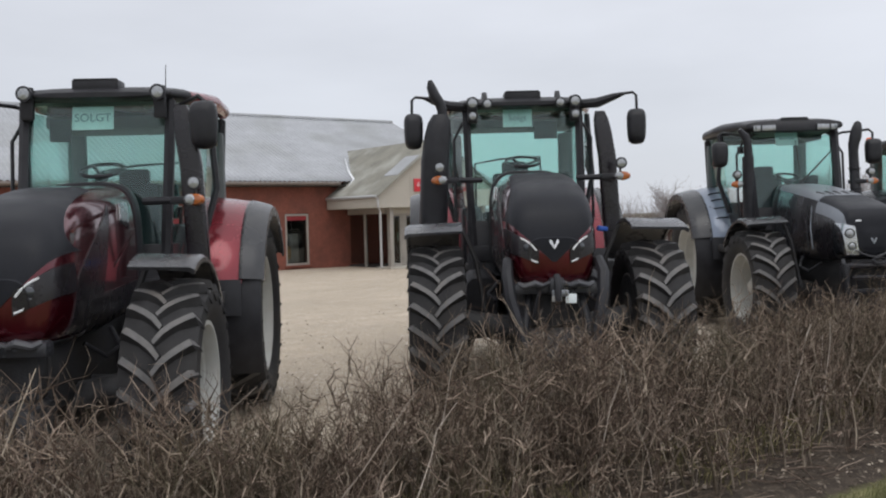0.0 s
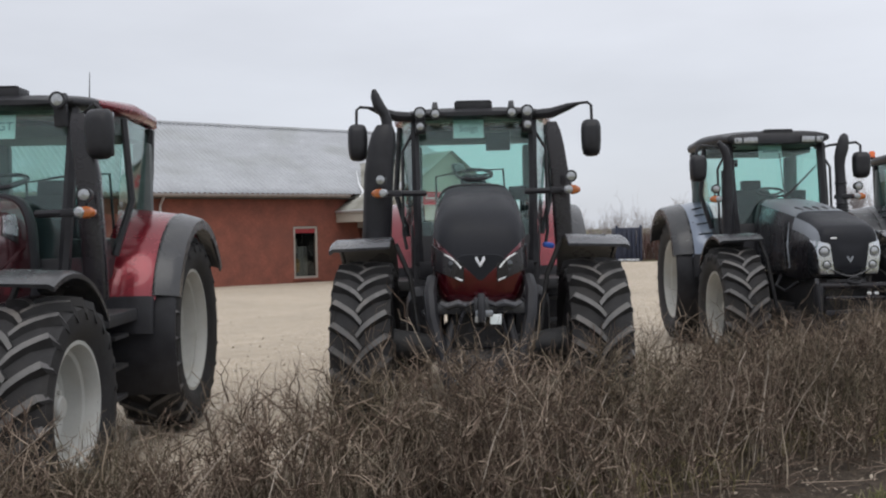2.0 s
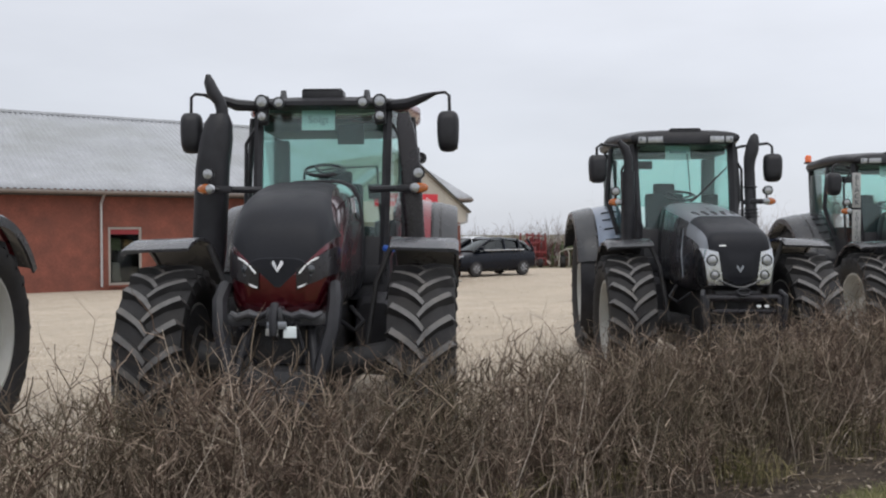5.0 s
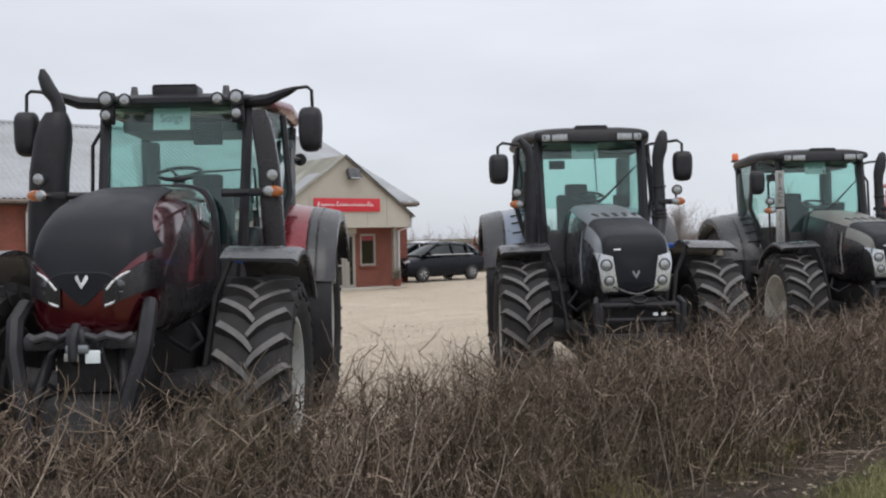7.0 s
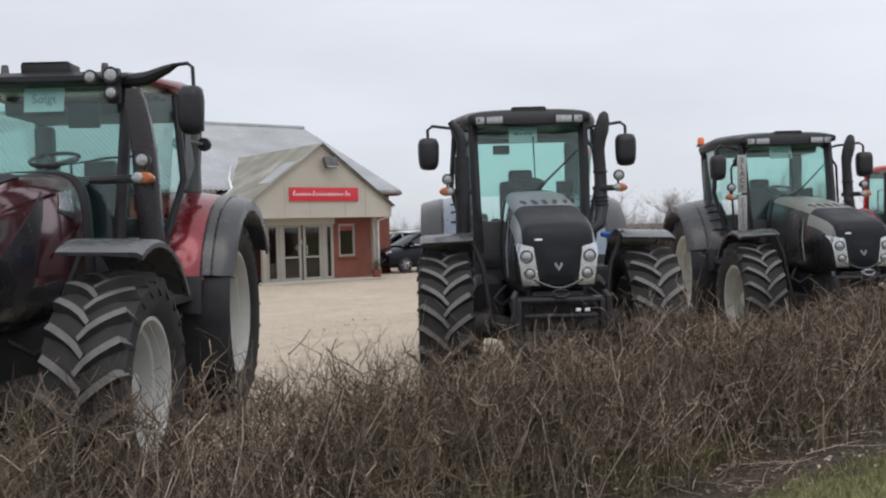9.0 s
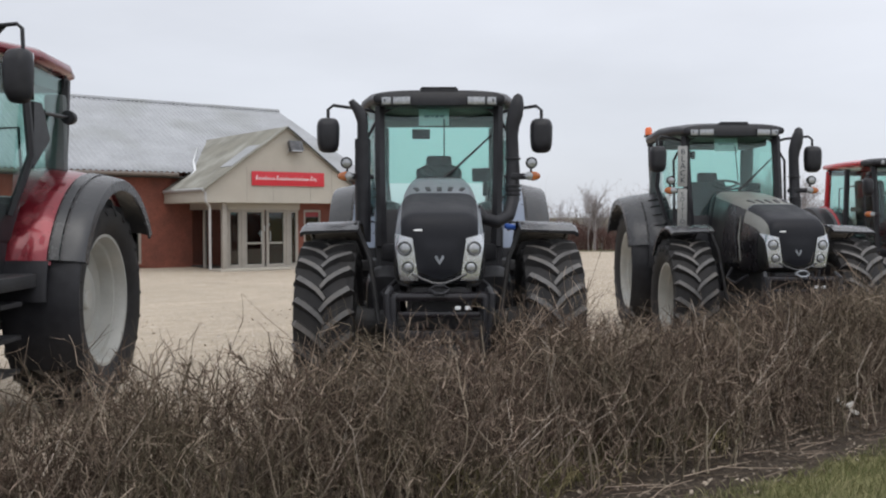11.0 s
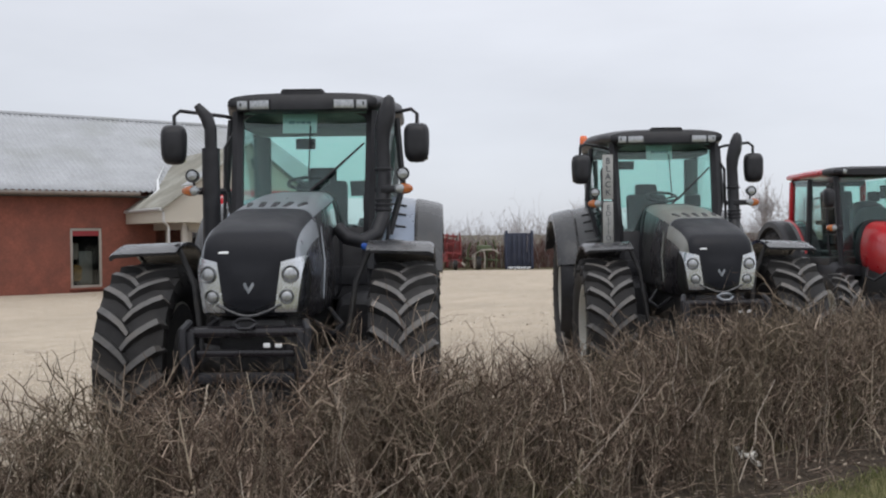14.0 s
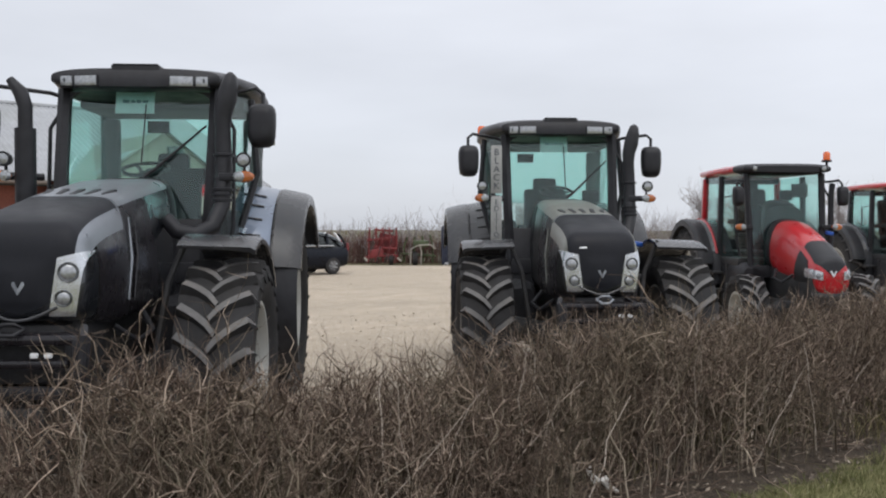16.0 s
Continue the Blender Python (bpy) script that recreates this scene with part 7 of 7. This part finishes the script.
base, t = along(3400, (22.0, 52.0), (66.0, 19.0), 0.9)
hts = 1.15 + 0.12 * np.sin(t * 60) + frng.normal(0, 0.14, len(t))
gr = bush_strands(frng, base, hts, np.full(len(t), 0.023), 6, 0.55, 0.2, 0.05, 0.9)
tagged(quads_object("far_hedge", [(*strands(P, R), 0) for P, R in gr], [M["farwood"]]), "reddish-brown leafless hedge along the field", "hedge", kind="stuff")
base, t = along(1500, (24.0, 53.5), (74.0, 14.0), 1.6)
hts = 1.2 + 0.8 * np.clip(t * 2.2, 0, 1) + 0.22 * np.sin(t * 37 + 1) + 0.2 * np.sin(t * 91) + frng.normal(0, 0.25, len(t))
hts = np.clip(hts, 0.6, 3.6)
gr = bush_strands(frng, base, hts, np.full(len(t), 0.020), 6, 0.95, 0.16, 0.05, 1.0)
tagged(quads_object("far_scrub", [(*strands(P, R), 0) for P, R in gr], [M["hazetwig"]]), "bare scrub and saplings behind the hedge, coloured haze-pale", "scrub", kind="stuff")


def bare_tree(x, y, height, seed):
    r = np.random.default_rng(seed)
    root = thing("bare_tree", pose(x, y, -0.26, 0, 0, r.uniform(0, 360)), "leafless tree on the far field edge, coloured haze-pale", "tree", "far trees")
    trunk = [(0, 0, -0.1), (0.05, 0.02, height * 0.25), (0.12, -0.05, height * 0.5), (0.1, 0.0, height * 0.78)]
    part("trunk", atube(trunk, [0.11, 0.09, 0.06, 0.02], 7), M["hazetwig"], root)
    n = 26
    lb = np.zeros((n, 3))
    fz = r.uniform(0.22, 0.7, n)
    lb[:, 2] = fz * height
    lb[:, 0] = 0.1 * fz
    groups = bush_strands(r, lb, height * r.uniform(0.22, 0.40, n), np.full(n, 0.022), 16, 0.75, 0.65, 0.05, 0.85)
    cr = quads_object("crown", [(*strands(P, R), 0) for P, R in groups], [M["hazetwig"]])
    cr.parent = root
    return root


for i, (x, y, h) in enumerate(((42.5, 35.1, 3.3), (45.0, 33.0, 3.1), (50.0, 29.5, 3.9), (51.6, 28.2, 3.5), (56.0, 25.0, 3.8), (62.0, 20.5, 4.0))):
    bare_tree(x, y, h, 40 + i)
